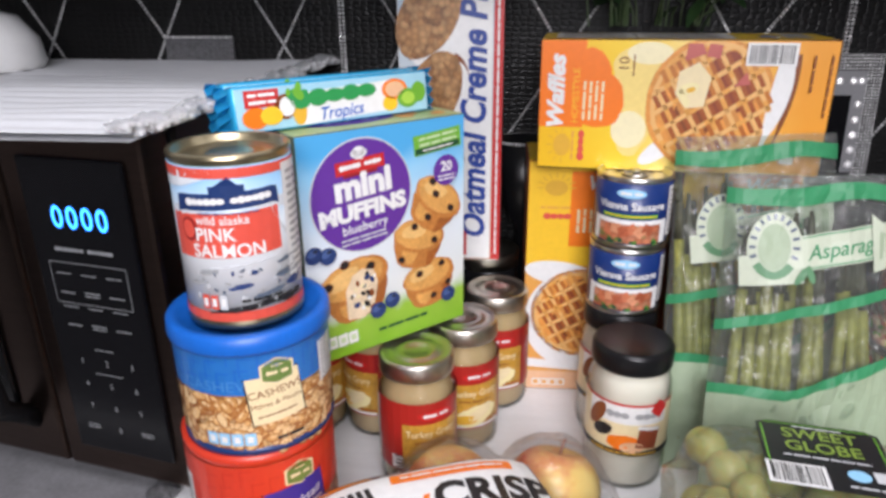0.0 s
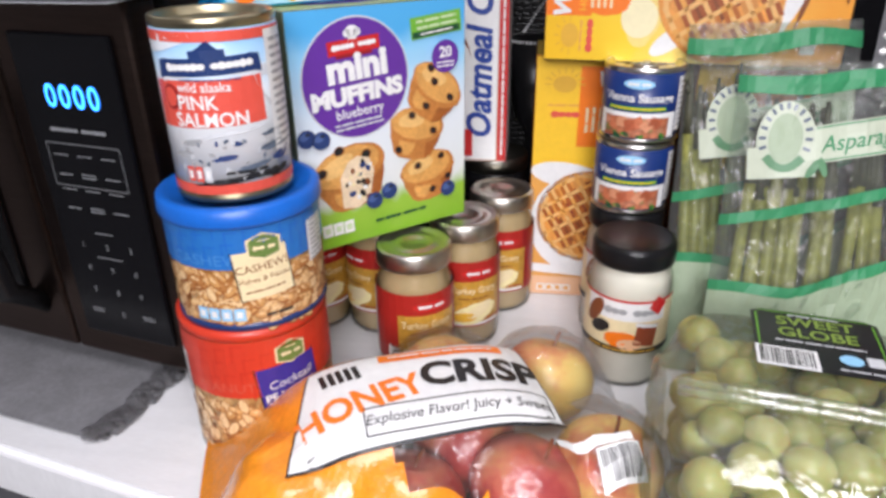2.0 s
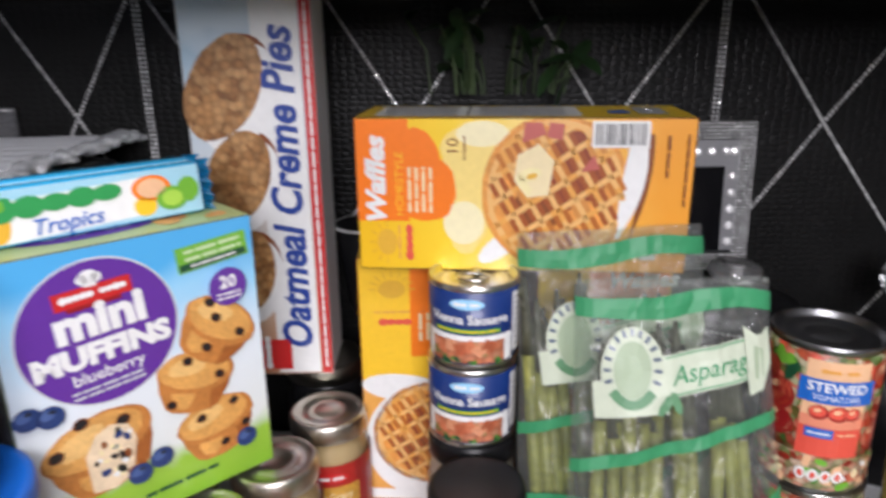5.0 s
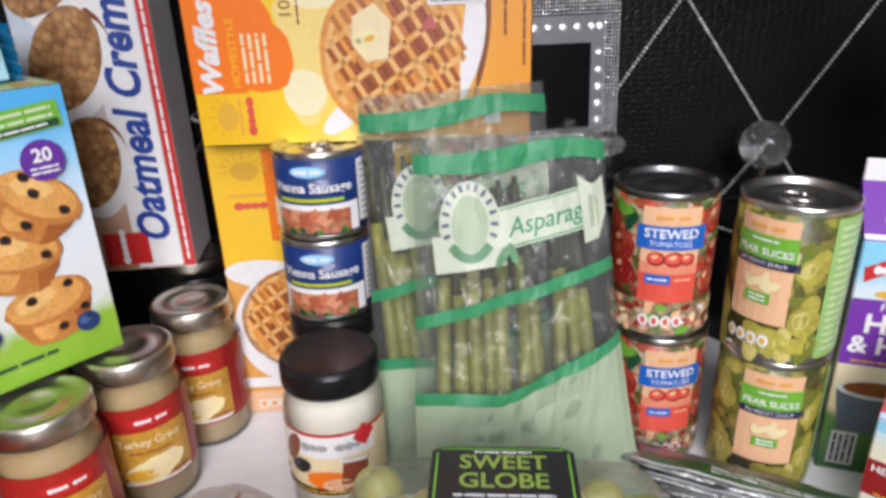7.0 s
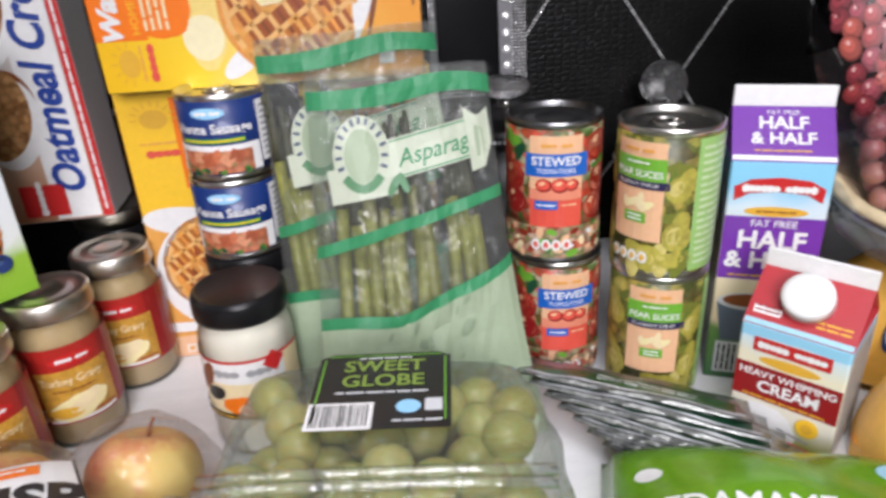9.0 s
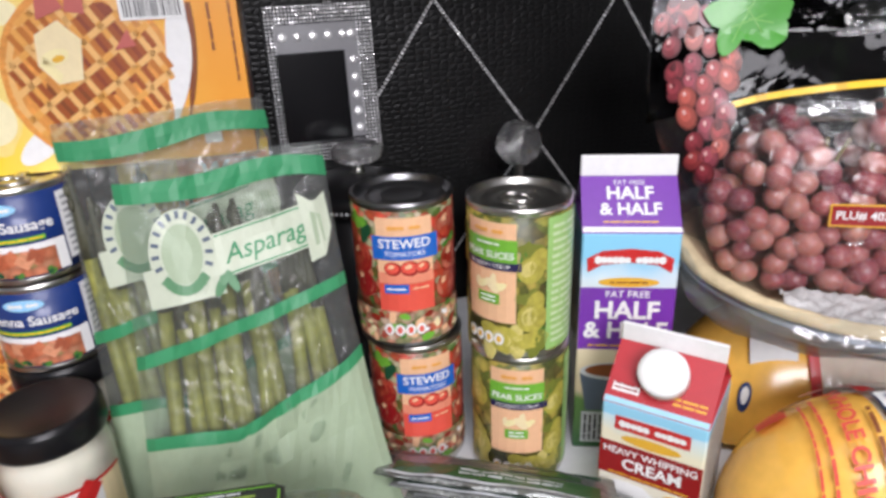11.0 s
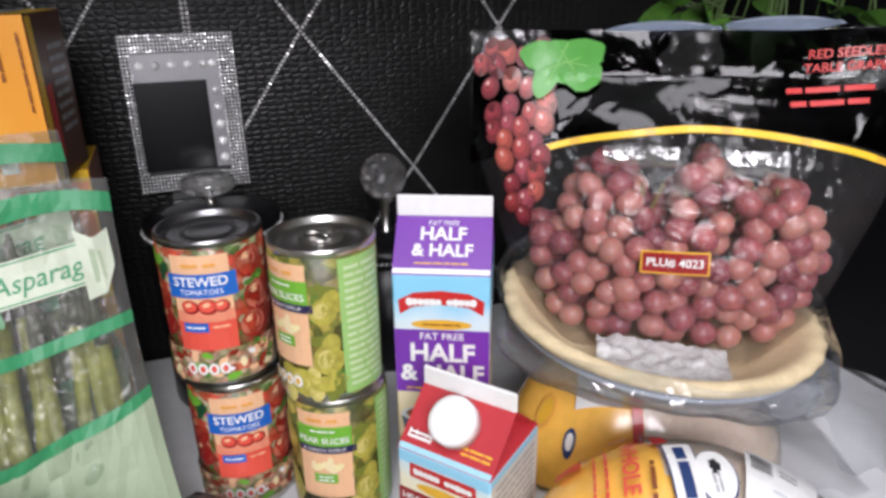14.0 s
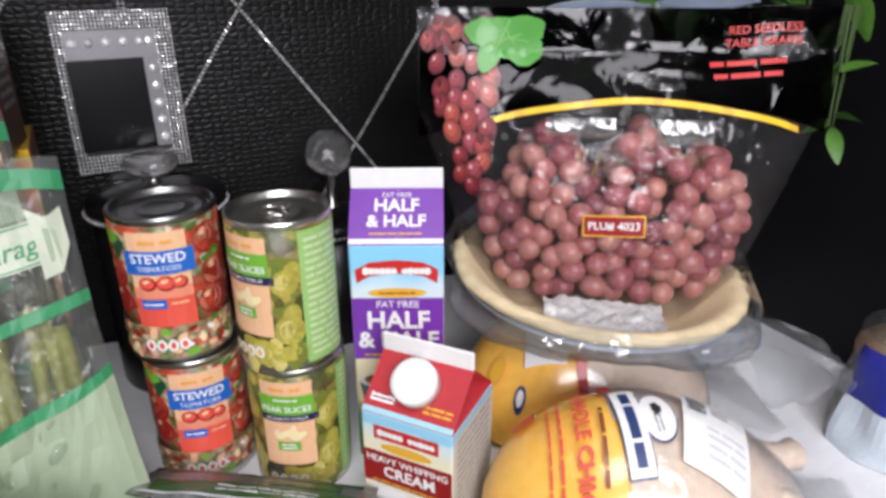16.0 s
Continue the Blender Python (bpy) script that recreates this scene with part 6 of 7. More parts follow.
def blush(name, stops, scale):
    m, t, bsdf, link = node_material(name)
    tc, ns, n2, cr, ad = (t.nodes.new(k) for k in ("ShaderNodeTexCoord", "ShaderNodeTexNoise", "ShaderNodeTexNoise", "ShaderNodeValToRGB", "ShaderNodeMath"))
    ns.inputs["Scale"].default_value, n2.inputs["Scale"].default_value = scale, scale * 14
    link(tc.outputs["Object"], ns.inputs["Vector"])
    link(tc.outputs["Object"], n2.inputs["Vector"])
    ad.operation = "MULTIPLY_ADD"
    ad.inputs[1].default_value = 0.25
    link(n2.outputs[0], ad.inputs[0])
    link(ns.outputs[0], ad.inputs[2])
    while len(cr.color_ramp.elements) < len(stops):
        cr.color_ramp.elements.new(0.5)
    for i, c_ in enumerate(stops):
        cr.color_ramp.elements[i].position, cr.color_ramp.elements[i].color = 0.45 + 0.35 * i / (len(stops) - 1), (*c_, 1)
    link(ad.outputs[0], cr.inputs[0])
    link(cr.outputs[0], bsdf.inputs["Base Color"])
    bsdf.inputs["Roughness"].default_value, bsdf.inputs["Coat Weight"].default_value = 0.38, 0.2
    return m


APPLE = blush("apple_skin", [(0.5, 0.09, 0.05), (0.62, 0.26, 0.1), (0.68, 0.46, 0.13), (0.66, 0.5, 0.16)], 16)
REDAPPLE = blush("red_apple_skin", [(0.34, 0.03, 0.035), (0.46, 0.07, 0.055), (0.55, 0.16, 0.09), (0.6, 0.3, 0.12)], 18)
apples = thing("apple_bag", pose(0.1, 0.475, 0, 0, 0, 22), "clear and orange plastic bag of red-yellow apples", "apples")


def apple_form(r):
    pts = []
    for i in range(15):
        a = -math.pi / 2 + math.pi * i / 14
        rr = r * math.cos(a) * (1 + 0.06 * math.sin(a))
        z = r * 0.93 * math.sin(a) - 0.22 * r * math.exp(-(rr / (0.28 * r)) ** 2) * (1 if a > 0 else -0.7)
        pts.append((max(rr, 0), z))
    return lathe(pts, 28)


APPLES = [(0.1, 0.055, 0.037), (0.105, -0.045, 0.037), (0.045, -0.05, 0.037), (0.02, 0.075, 0.036), (-0.055, 0.03, 0.036), (0.02, 0.005, 0.036), (-0.03, -0.045, 0.036), (-0.1, -0.03, 0.034)]
for i, (x, y, r) in enumerate(APPLES):
    a = part("apple", apple_form(0.037), REDAPPLE if i in (2, 5, 6) else APPLE, apples, "", True)
    a.matrix_local = pose(x, y, r, 25 * (i % 3) - 20, 18 - 12 * (i % 4), 50 * i)
    st = part("stem", tube([(0, 0, 0.024), (0.002, 0, 0.035), (0.004, 0.001, 0.04)], 0.0012, 6), BROWN, a)


def apple_top(x, y):
    z = 0.006
    for ax_, ay_, r in APPLES:
        d = math.hypot(x - ax_, y - ay_)
        z = max(z, 0.079 * math.exp(-(d / 0.052) ** 4))
    e = max(0, 1 - (x / 0.165) ** 4 - (y / 0.125) ** 4)
    flat = 0.094 * math.exp(-((x + 0.012) / 0.125) ** 4 - (y / 0.085) ** 4)
    return max(flat, (z * 0.75 + 0.085 * e * 0.25 + 0.0035 * noise.noise((x * 60, y * 60, 3))) * min(1, e * 4 + 0.04)) + 0.003


ORANGEFILM = surface("orange_bag_film", (0.86, 0.29, 0.02), 0.25, vary=0.15, scale=40, bump=0.9, coat=0.7)
bm = sheet(lambda u, v: ((u - 0.5) * 0.33, (v - 0.5) * 0.245, apple_top((u - 0.5) * 0.33, (v - 0.5) * 0.245)), 70, 54, None,
           lambda u, v: 1 if (u < 0.36 + 0.05 * math.sin(v * 9) and v < 0.93) or (v < 0.2 and u < 0.55) else 0)
part("bag_film", bm, [film("apple_bag_film", (1, 1, 1), 0.02, 0.03, 0.15, 0.6, 30), ORANGEFILM], apples, "half clear, half orange printed plastic film", True)
knot = bmesh.new()
for i in range(9):
    a = 2 * math.pi * i / 9
    tube([(-0.15, -0.06, 0.012), (-0.165, -0.068, 0.018), (-0.185 - 0.01 * math.cos(a), -0.075 + 0.012 * math.sin(a), 0.02 + 0.014 * math.sin(a * 2))], 0.006, 6, knot, (0.5, 1.2))
part("bag_neck", knot, ORANGEFILM, apples, "twisted orange bag neck", True)
p = Print(lambda u, v, h: (u, v, apple_top(u, v) + 0.001 + h), 0.0004)


def fine_quad(pts, mat, layer, n=10):
    a, b, c_, d_ = (Vector(q) for q in pts)
    vs = [tuple((a * (1 - i / n) + b * i / n) * (1 - j / n) + (d_ * (1 - i / n) + c_ * i / n) * j / n) for j in range(n + 1) for i in range(n + 1)]
    p.add(vs, [(j * (n + 1) + i, j * (n + 1) + i + 1, (j + 1) * (n + 1) + i + 1, (j + 1) * (n + 1) + i) for j in range(n) for i in range(n)], mat, layer)


flat_place = p.place
p.place = lambda u, v, hh: flat_place(u * 1.24 - 0.012, v * 1.24 - 0.006, hh)
fine_quad([(-0.072, -0.035), (0.07, -0.032), (0.064, 0.037), (-0.058, 0.034)], BLACK, 1, 16)
fine_quad([(-0.0705, -0.0335), (0.0685, -0.0305), (0.0628, 0.0358), (-0.057, 0.0327)], WHITE, 2, 16)
p.lay("bag_label", apples, "white printed label panel")
q_place = p.place
p = Print(q_place, 0.0004)
p.rect(0.016, 0.027, 0.07, 0.008, ORANGE, 4, -1).bars(0.016, 0.027, 0.06, 1, 0.004, WHITE, 5, -1)
p.text("HONEY", -0.033, -0.006, 0.024, ORANGE, 4, 12, bold=0.03, wide=0.82).text("CRISP", 0.033, 0.005, 0.027, BLACK, 4, -3, bold=0.04, wide=0.95)
p.text("Explosive Flavor! Juicy + Sweet", 0.016, -0.0205, 0.0085, BLACK, 4, shear=0.2, wide=0.9)
for k in range(5):
    p.rect(-0.05 + 0.0045 * k, 0.019, 0.003, 0.012, BLACK, 4, 10)
for a, b, ww, hh in ((0.016, -0.0125, 0.096, 0.0007), (0.016, -0.0285, 0.096, 0.0007), (-0.032, -0.0205, 0.0007, 0.016), (0.064, -0.0205, 0.0007, 0.016)):
    p.rect(a, b, ww, hh, BLACK, 4)
p.place = flat_place
p.barcode(0.098, -0.075, 0.028, 0.018, 4).rect(0.085, -0.062, 0.05, 0.006, WHITE, 3)
tagged(p.lay("label_lettering", apples, "orange and black apple lettering"), kind="stuff")

# seasoning packets
FOIL = surface("seasoning_foil", (0.24, 0.25, 0.24), 0.28, 0.6, 0.5, 45, 0.8)
PKGREEN = ink("packet_green", (0.03, 0.09, 0.025), 0.35)


def packet(m, seed):
    ob = thing("seasoning_packet", m, "flat green and silver foil seasoning packet in a fanned pile", "packet", "seasoning packets")
    L, Wd = 0.162, 0.05
    prof = lambda u, v: 0.0045 * math.sin(math.pi * u) ** 0.5 * math.sin(math.pi * v) ** 0.5 + 0.0013 * noise.noise((u * 9, v * 7, seed))
    f = lambda u, v: ((u - 0.5) * L, (v - 0.5) * Wd, prof(u, v) + 0.004 + 0.002 * noise.noise((u * 3, seed, 1)))
    bm = sheet(f, 18, 12)
    sheet(lambda u, v: (lambda q: (-q[0], q[1], -prof(u, v) + 0.0035 + 0.002 * noise.noise(((1 - u) * 3, seed, 1))))(f(u, v)), 18, 12, bm)
    bmesh.ops.remove_doubles(bm, verts=bm.verts, dist=0.0007)
    part("pouch", bm, FOIL, ob, "", True)
    p = Print(lambda u, v, h: (lambda q: (q[0], q[1], q[2] + h + 0.0003))(f(u / L + 0.5, v / Wd + 0.5)))
    p.rect(0, -Wd * 0.2, L * 0.86, Wd * 0.34, DARKGREEN if seed % 3 else PKGREEN, 1).rect(0, Wd * 0.36, L * 0.88, 0.004, DARKGREEN, 1).rect(0, -Wd * 0.41, L * 0.93, 0.0022, SILVER, 2).rect(-L * 0.28, Wd * 0.1, 0.03, Wd * 0.3, FOIL, 1.5).bars(0.01, -Wd * 0.2, 0.07, 2, 0.0045, SILVER, 2, seed=seed).rect(L * 0.2, Wd * 0.14, 0.05, Wd * 0.2, PKGREEN, 1.2)
    p.lay("pouch_print", ob)


for i in range(7):
    packet(pose(0.512 + 0.0075 * i, 0.574 - 0.0105 * i, 0.0435 - 0.0056 * i, -21 + 1.6 * i, 3, -29 - 2.2 * i), i)

# frozen bag
PODGREEN = surface("green_frozen_bag_film", (0.13, 0.32, 0.01), 0.25, vary=0.12, scale=30, bump=0.2, coat=0.6)
eda = thing("frozen_vegetable_bag", pose(0.563, 0.426, 0.0, 0, 0, -20), "glossy green bag of frozen edamame lying on the counter", "frozen bag")


def pillow(L, Wd, T, seed, power=0.45, rough=0.12):
    hgt = lambda u, v: T * (max(0, math.sin(math.pi * u)) ** power) * (max(0, math.sin(math.pi * v)) ** power) * (1 + rough * noise.noise((u * 4 + seed, v * 4, seed)))
    return (lambda u, v: ((u - 0.5) * L, (v - 0.5) * Wd, 0.006 + hgt(u, v))), (lambda u, v: ((0.5 - u) * L, (v - 0.5) * Wd, 0.006 - min(0.005, hgt(1 - u, v))))


f, g_ = pillow(0.235, 0.17, 0.058, 2, 0.3)
bm = sheet(f, 32, 24)
sheet(g_, 32, 24, bm)
bmesh.ops.remove_doubles(bm, verts=bm.verts, dist=0.0002)
part("bag", bm, PODGREEN, eda, "", True)
p = Print(lambda u, v, h: (lambda q: (q[0], q[1], q[2] + h + 0.0004))(f(u / 0.23 + 0.5, v / 0.165 + 0.5)))
p.text("EDAMAME", -0.04, 0.004, 0.019, WHITE, 1, bold=0.02).oval(0.05, 0.045, 0.014, 0.009, PASTEL, 1).oval(-0.09, 0.035, 0.008, 0.006, WHITE, 1).bars(-0.02, -0.03, 0.12, 2, 0.01, WHITE, 1)
p.lay("bag_print", eda)

# ---- chickens ----
CHICKBAG = surface("yellow_chicken_bag", (0.9, 0.5, 0.09), 0.25, vary=0.1, scale=20, bump=0.15, coat=0.6)
SKIN = surface("pale_chicken_skin", (0.74, 0.61, 0.49), 0.35, vary=0.15, scale=25, bump=0.25, coat=0.7)
SKIN.node_tree.nodes["Principled BSDF"].inputs["Subsurface Weight"].default_value = 0.15
SKIN.node_tree.nodes["Principled BSDF"].inputs["Subsurface Scale"].default_value = 0.01


def chicken(m, L, Wd, T, split, label, seed, art):
    ob = thing("whole_chicken", m, label, "chicken", "wrapped chickens")

    def f(u, v):
        x = 2 * u - 1
        wide = (max(0, 1 - abs(x) ** 2.6) ** 0.5) * (1 - 0.28 * max(0, x))
        a = math.pi * v
        y, z = math.cos(a), math.sin(a)
        keel = 1 - 0.12 * abs(y) ** 2
        return (x * L / 2, -y * wide * Wd / 2, 0.012 + z * wide * T * keel * (1 + 0.06 * noise.noise((u * 4, v * 3, seed))) - 0.012 * (1 - wide))

    bm = sheet(f, 44, 26, None, lambda u, v: 0 if u < split + 0.012 * math.sin(v * 7) else 1)
    sheet(lambda u, v: (lambda q: (q[0], q[1] * 0.9, max(0.0, 0.012 - (q[2] - 0.012) * 0.3)))(f(1 - u, v)), 30, 12, bm, lambda u, v: 0 if 1 - u < split else 1)
    part("wrapped_bird", bm, [CHICKBAG, SKIN], ob, "bird in a part yellow, part clear bag", True)
    for s in (-1, 1) if seed == 2 else ():
        leg = lathe([(0, -0.052), (0.008, -0.05), (0.0125, -0.044), (0.0105, -0.034), (0.012, -0.022), (0.019, 0.0), (0.024, 0.024), (0.018, 0.045), (0, 0.05)], 20, None, lambda a, rr, zz: (1 + 0.1 * noise.noise((math.cos(a), math.sin(a), zz * 60)), 0))
        o = part("leg", leg, SKIN, ob, "", True)
        o.matrix_local = pose(L * 0.34, s * Wd * 0.16, T * 0.42, 0, -82, s * 22)
    tail = sheet(lambda u, v: (L * 0.4 + u * 0.075, (v - 0.5) * 0.1 * (1 + 0.25 * noise.noise((u * 3, v * 3, 7))), 0.004 + 0.035 * (1 - u) * math.sin(math.pi * v) + 0.008 * noise.noise((u * 6, v * 6, 3)) * u), 12, 12)
    part("bag_tail", tail, CLEAR, ob, "loose clear bag end", True)
    cover = sheet(lambda u, v: (lambda q: (q[0], q[1] * 1.015, q[2] + 0.0025 + 0.001 * noise.noise((u * 20, v * 20, 1))))(f(split + u * (0.985 - split), v)), 24, 20)
    part("clear_wrap", cover, CLEAR, ob, "tight clear plastic wrap", True)
    def flat(u, v):
        x = 2 * u - 1
        wide = (max(0.05, 1 - abs(x) ** 2.6) ** 0.5) * (1 - 0.28 * max(0, x))
        return math.acos(max(-0.98, min(0.98, -2 * v / (Wd * wide)))) / math.pi

    p = Print(lambda u, v, h: (lambda q: (q[0], q[1], q[2] + h + 0.0042))(f(u / L + 0.5, flat(u / L + 0.5, v))), 0.0005)
    art(p, L, Wd, split)
    p.lay("bag_print", ob, "red lettering and white sticker on the bag")
    return ob


def front_chicken_art(p, L, Wd, split):
    e = (split - 0.5) * L
    p.rect(e - 0.003, 0.028, 0.009, 0.022, RED, 1, 8).text("WHOLE CHICKEN", e - 0.024, -0.03, 0.0135, CORAL, 2, 268, bold=0.03).bars(e - 0.037, -0.015, 0.07, 1, 0.0045, CORAL, 2, 88).bars(e - 0.044, -0.015, 0.066, 1, 0.0035, CORAL, 2, 88)
    p.bars(e - 0.011, -0.026, 0.05, 1, 0.006, BROWN, 2, 88).rect(e - 0.058, 0.018, 0.012, 0.016, CORAL, 2, 80).bars(e - 0.044, 0.022, 0.016, 3, 0.003, BROWN, 2, 0)
    for k in range(3):
        p.oval(e - 0.026 + 0.019 * k, 0.037, 0.008, 0.0055, SILVER, 2.8).oval(e - 0.026 + 0.019 * k, 0.037, 0.007, 0.0045, CORAL if k % 2 else RED, 3).bars(e - 0.026 + 0.019 * k, 0.037, 0.009, 1, 0.0025, WHITE, 4)
    p.rect(e + 0.008, -0.018, 0.0175, 0.062, NAVY, 2, 4).rect(e + 0.008, -0.018, 0.016, 0.0605, WHITE, 3, 4).bars(e + 0.008, -0.018, 0.054, 1, 0.0085, NAVY, 4, -86, 0.75)
    p.oval(e + 0.0255, -0.012, 0.0125, 0.019, NAVY, 1.5).oval(e + 0.0252, -0.012, 0.0118, 0.018, WHITE, 2.5).oval(e + 0.025, -0.007, 0.003, 0.005, BLACK, 3.5, rag=0.3).bars(e + 0.025, -0.018, 0.014, 2, 0.003, GREY, 3.5, -86)
    p.rect(e + 0.064, -0.014, 0.043, 0.064, WHITE, 4, -14).barcode(e + 0.056, 0.004, 0.014, 0.022, 5, -14).bars(e + 0.067, -0.028, 0.026, 4, 0.006, SILVER, 5, -14).bars(e + 0.071, 0.0, 0.012, 2, 0.005, GREY, 5, -14)


def back_chicken_art(p, L, Wd, split):
    e = (split - 0.5) * L
    p.rect(e, -0.055, 0.008, 0.026, RED, 1).rect(e, -0.035, 0.008, 0.026, RED, 1).rect(e, -0.01, 0.008, 0.03, RED, 1).rect(e - 0.026, -0.038, 0.034, 0.022, WHITE, 2, -12).oval(e - 0.066, -0.035, 0.0075, 0.0065, TAN, 2).oval(e - 0.066, -0.035, 0.006, 0.005, GOLD, 3).oval(e - 0.05, -0.056, 0.005, 0.0045, NAVY, 2).oval(e - 0.05, -0.056, 0.003, 0.0028, WHITE, 3)


chicken(pose(0.765, 0.472, 0, 0, 0, -25), 0.24, 0.158, 0.096, 0.375, "whole chicken in yellow and clear bag on the counter", 2, front_chicken_art)
chicken(pose(0.812, 0.612, 0, 0, 0, -20), 0.235, 0.152, 0.098, 0.41, "whole chicken in yellow bag under the pie crust", 5, back_chicken_art)

# ---- pie crust and red grapes ----
CRUST = surface("raw_pie_crust", (0.7, 0.57, 0.35), 0.7, vary=0.12, scale=50, bump=0.35)
PAN = surface("pie_pan_foil", (0.42, 0.46, 0.53), 0.4, 0.1, 0.15, 40, 0.15)
pie = thing("pie_crust", pose(0.802, 0.604, 0.108, 2, 4, -28), "unbaked pie crust in foil pan inside clear plastic bag", "pie crust")
flute = lambda a, r, z: (1 + (0.006 * math.sin(a * 34) + 0.014 * noise.noise((math.cos(a) * 3, math.sin(a) * 3, 1))) * (r > 0.104), 0.0006 * math.sin(a * 34) * (r > 0.104))
part("crust", lathe([(0, 0.012), (0.066, 0.012), (0.074, 0.016), (0.1, 0.041), (0.106, 0.046), (0.112, 0.048), (0.117, 0.045), (0.1175, 0.041), (0.112, 0.038)], 120, None, flute), CRUST, pie, "", True)
part("foil_pan", lathe([(0, 0.002), (0.064, 0.002), (0.072, 0.006), (0.102, 0.034), (0.112, 0.035), (0.113, 0.033), (0.104, 0.031), (0.074, 0.003), (0.065, 0.0), (0, 0.0)], 72), PAN, pie, "dark foil pie pan", True)
PIEFILM = film("pie_bag_film", (0.93, 0.95, 0.98), 0.07, 0.09, 0.1, 0.9, 26)


def pie_bag(u, v):
    a, k = 2 * math.pi * u, v
    q = (abs(math.cos(a)) ** 4 + abs(math.sin(a)) ** 4) ** -0.25
    r = (0.12 + 0.035 * (q - 1) * 2 + 0.012 * noise.noise((math.cos(a) * 2, math.sin(a) * 2, k * 2)))
    z = [0.0, 0.012, 0.03, 0.048, 0.054][min(4, int(k * 4))] if k in (0, 0.25, 0.5, 0.75, 1) else 0.054 * k
    rr = r * (0.5 + 0.53 * math.sin(math.pi * min(k, 0.8) * 0.75))
    return rr * math.cos(a), rr * math.sin(a), z + 0.004 * noise.noise((a * 3, k * 5, 2))


bm = sheet(pie_bag, 60, 14)
part("clear_bag", bm, PIEFILM, pie, "crinkled clear bag round the crust", True)
corner_film = sheet(lambda u, v: (0.1 + u * 0.085, -0.06 + (v - 0.5) * 0.16 * (1 - 0.7 * u), 0.018 + 0.012 * noise.noise((u * 4, v * 5, 6)) - 0.012 * u), 14, 14)
part("bag_corner", corner_film, PIEFILM, pie, "loose bag corner", True)

# added pale sheet: paints the reflection on crumpled bag plastic
glint_sheet = sheet(lambda u, v: (-0.045 + 0.09 * u, -0.078 + 0.035 * v, 0.026 + 0.007 * noise.noise((u * 9, v * 6, 8)) + 0.008 * v), 24, 12)
part("crumpled_liner", glint_sheet, surface("pale_film_glint", (0.46, 0.45, 0.44), 0.35, vary=0.3, scale=60, bump=0.4, coat=0.5), pie, "added pale sheet painting the glint on crumpled bag film", True)

GX, GY, GZ, GYAW = 0.812, 0.602, 0.121, -29.5
bag = thing("red_grape_bag", pose(GX, GY, GZ, -4, 0, GYAW), "clear zip bag of red grapes standing in the pie crust", "grapes")


def bag_wide(v):
    return 0.097 + 0.056 * min(1, v / 0.68) ** 0.9


def bag_thick(u, v):
    return 0.046 * (max(0, 1 - (2 * u - 1) ** 2) ** 0.5) * max(0.03, math.sin(math.pi * min(1, 0.3 + v * 0.8)) ** 0.8 if v < 0.86 else 0.06)


def bag_face(u, v, side):
    x = (2 * u - 1) * bag_wide(v)
    y = side * (bag_thick(u, v) + 0.004 * noise.noise((u * 6, v * 6, side))) + 0.006 * noise.noise((u * 2, v * 3, 9)) * v
    return x, y, 0.229 * v + 0.004 * noise.noise((u * 4, 3, 2)) * v


bm = sheet(lambda u, v: bag_face(u, v, -1), 30, 30)
sheet(lambda u, v: bag_face(1 - u, v, 1), 16, 16, bm)
part("clear_bag", bm, film("grape_bag_film", (0.95, 0.94, 0.95), 0.012, 0.025, 0.12, 0.7, 30), bag, "glossy clear plastic bag", True)
p = Print(lambda u, v, h: (lambda q: (q[0], q[1] - h - 0.001, q[2]))(bag_face(min(max(u / (2 * bag_wide(v / 0.229)) + 0.5, 0), 1), min(max(v / 0.229, 0), 1), -1)), 0.0004)
z = lambda u: 0.162 - 1.45 * (u - 0.01) ** 2
for i in range(32):
    a, b = -0.1 + 0.23 * i / 32, -0.1 + 0.23 * (i + 1) / 32
    p.add([(a, z(a)), (b, z(b)), (b, z(b) + 0.0045), (a, z(a) + 0.0045)], [(0, 1, 2, 3)], GOLD if i % 7 == 3 else YELLOW, 2)
p.lay("yellow_band", bag, "curved yellow printed band")
HOLLOW = film("black_tinted_film", (0.05, 0.05, 0.055), 0.0, 0.014, 0.08, 0.4, 16)
ZIP = film("shiny_zip_film", (0.9, 0.9, 0.92), 0.1, 0.2, 0.1, 0.6, 40)


def header(u, v):
    x = (2 * u - 1) * 0.143
    lo = z(x) / 0.229 + 0.02
    vv = lo + (1 - lo) * v
    q = bag_face(min(max(x / (2 * bag_wide(vv)) + 0.5, 0.004), 0.996), vv, -1)
    return q[0] * 1.06, q[1] - 0.0006 + 0.003 * noise.noise((u * 5, v * 3, 5)), q[2]


part("dark_header", sheet(header, 60, 20), HOLLOW, bag, "glossy black printed bag header", True)
rg = random.Random(5)
bag_place = p.place
PRINTGRAPES = [[ink("print_grape_%d_%d" % (i, j), tuple(x * k for x in c_)) for j, k in enumerate((0.35, 0.8, 1.25))] for i, c_ in enumerate(((0.3, 0.045, 0.045), (0.22, 0.03, 0.04), (0.38, 0.08, 0.06), (0.27, 0.05, 0.07)))]
PRINTSHINE = ink("print_grape_shine", (0.62, 0.36, 0.33))
p = Print(bag_place, 0.0004)
spots = []
for i in range(900):
    v = rg.uniform(0.096, 0.217)
    q = (v - 0.096) / 0.121
    u = -0.108 - 0.016 * q + rg.uniform(-1, 1) * (0.004 + 0.027 * q ** 0.8)
    if u > -bag_wide(v / 0.229) + 0.007 and all(math.hypot(u - a, (v - b) * 0.8) > 0.0088 for a, b in spots):
        spots.append((u, v))
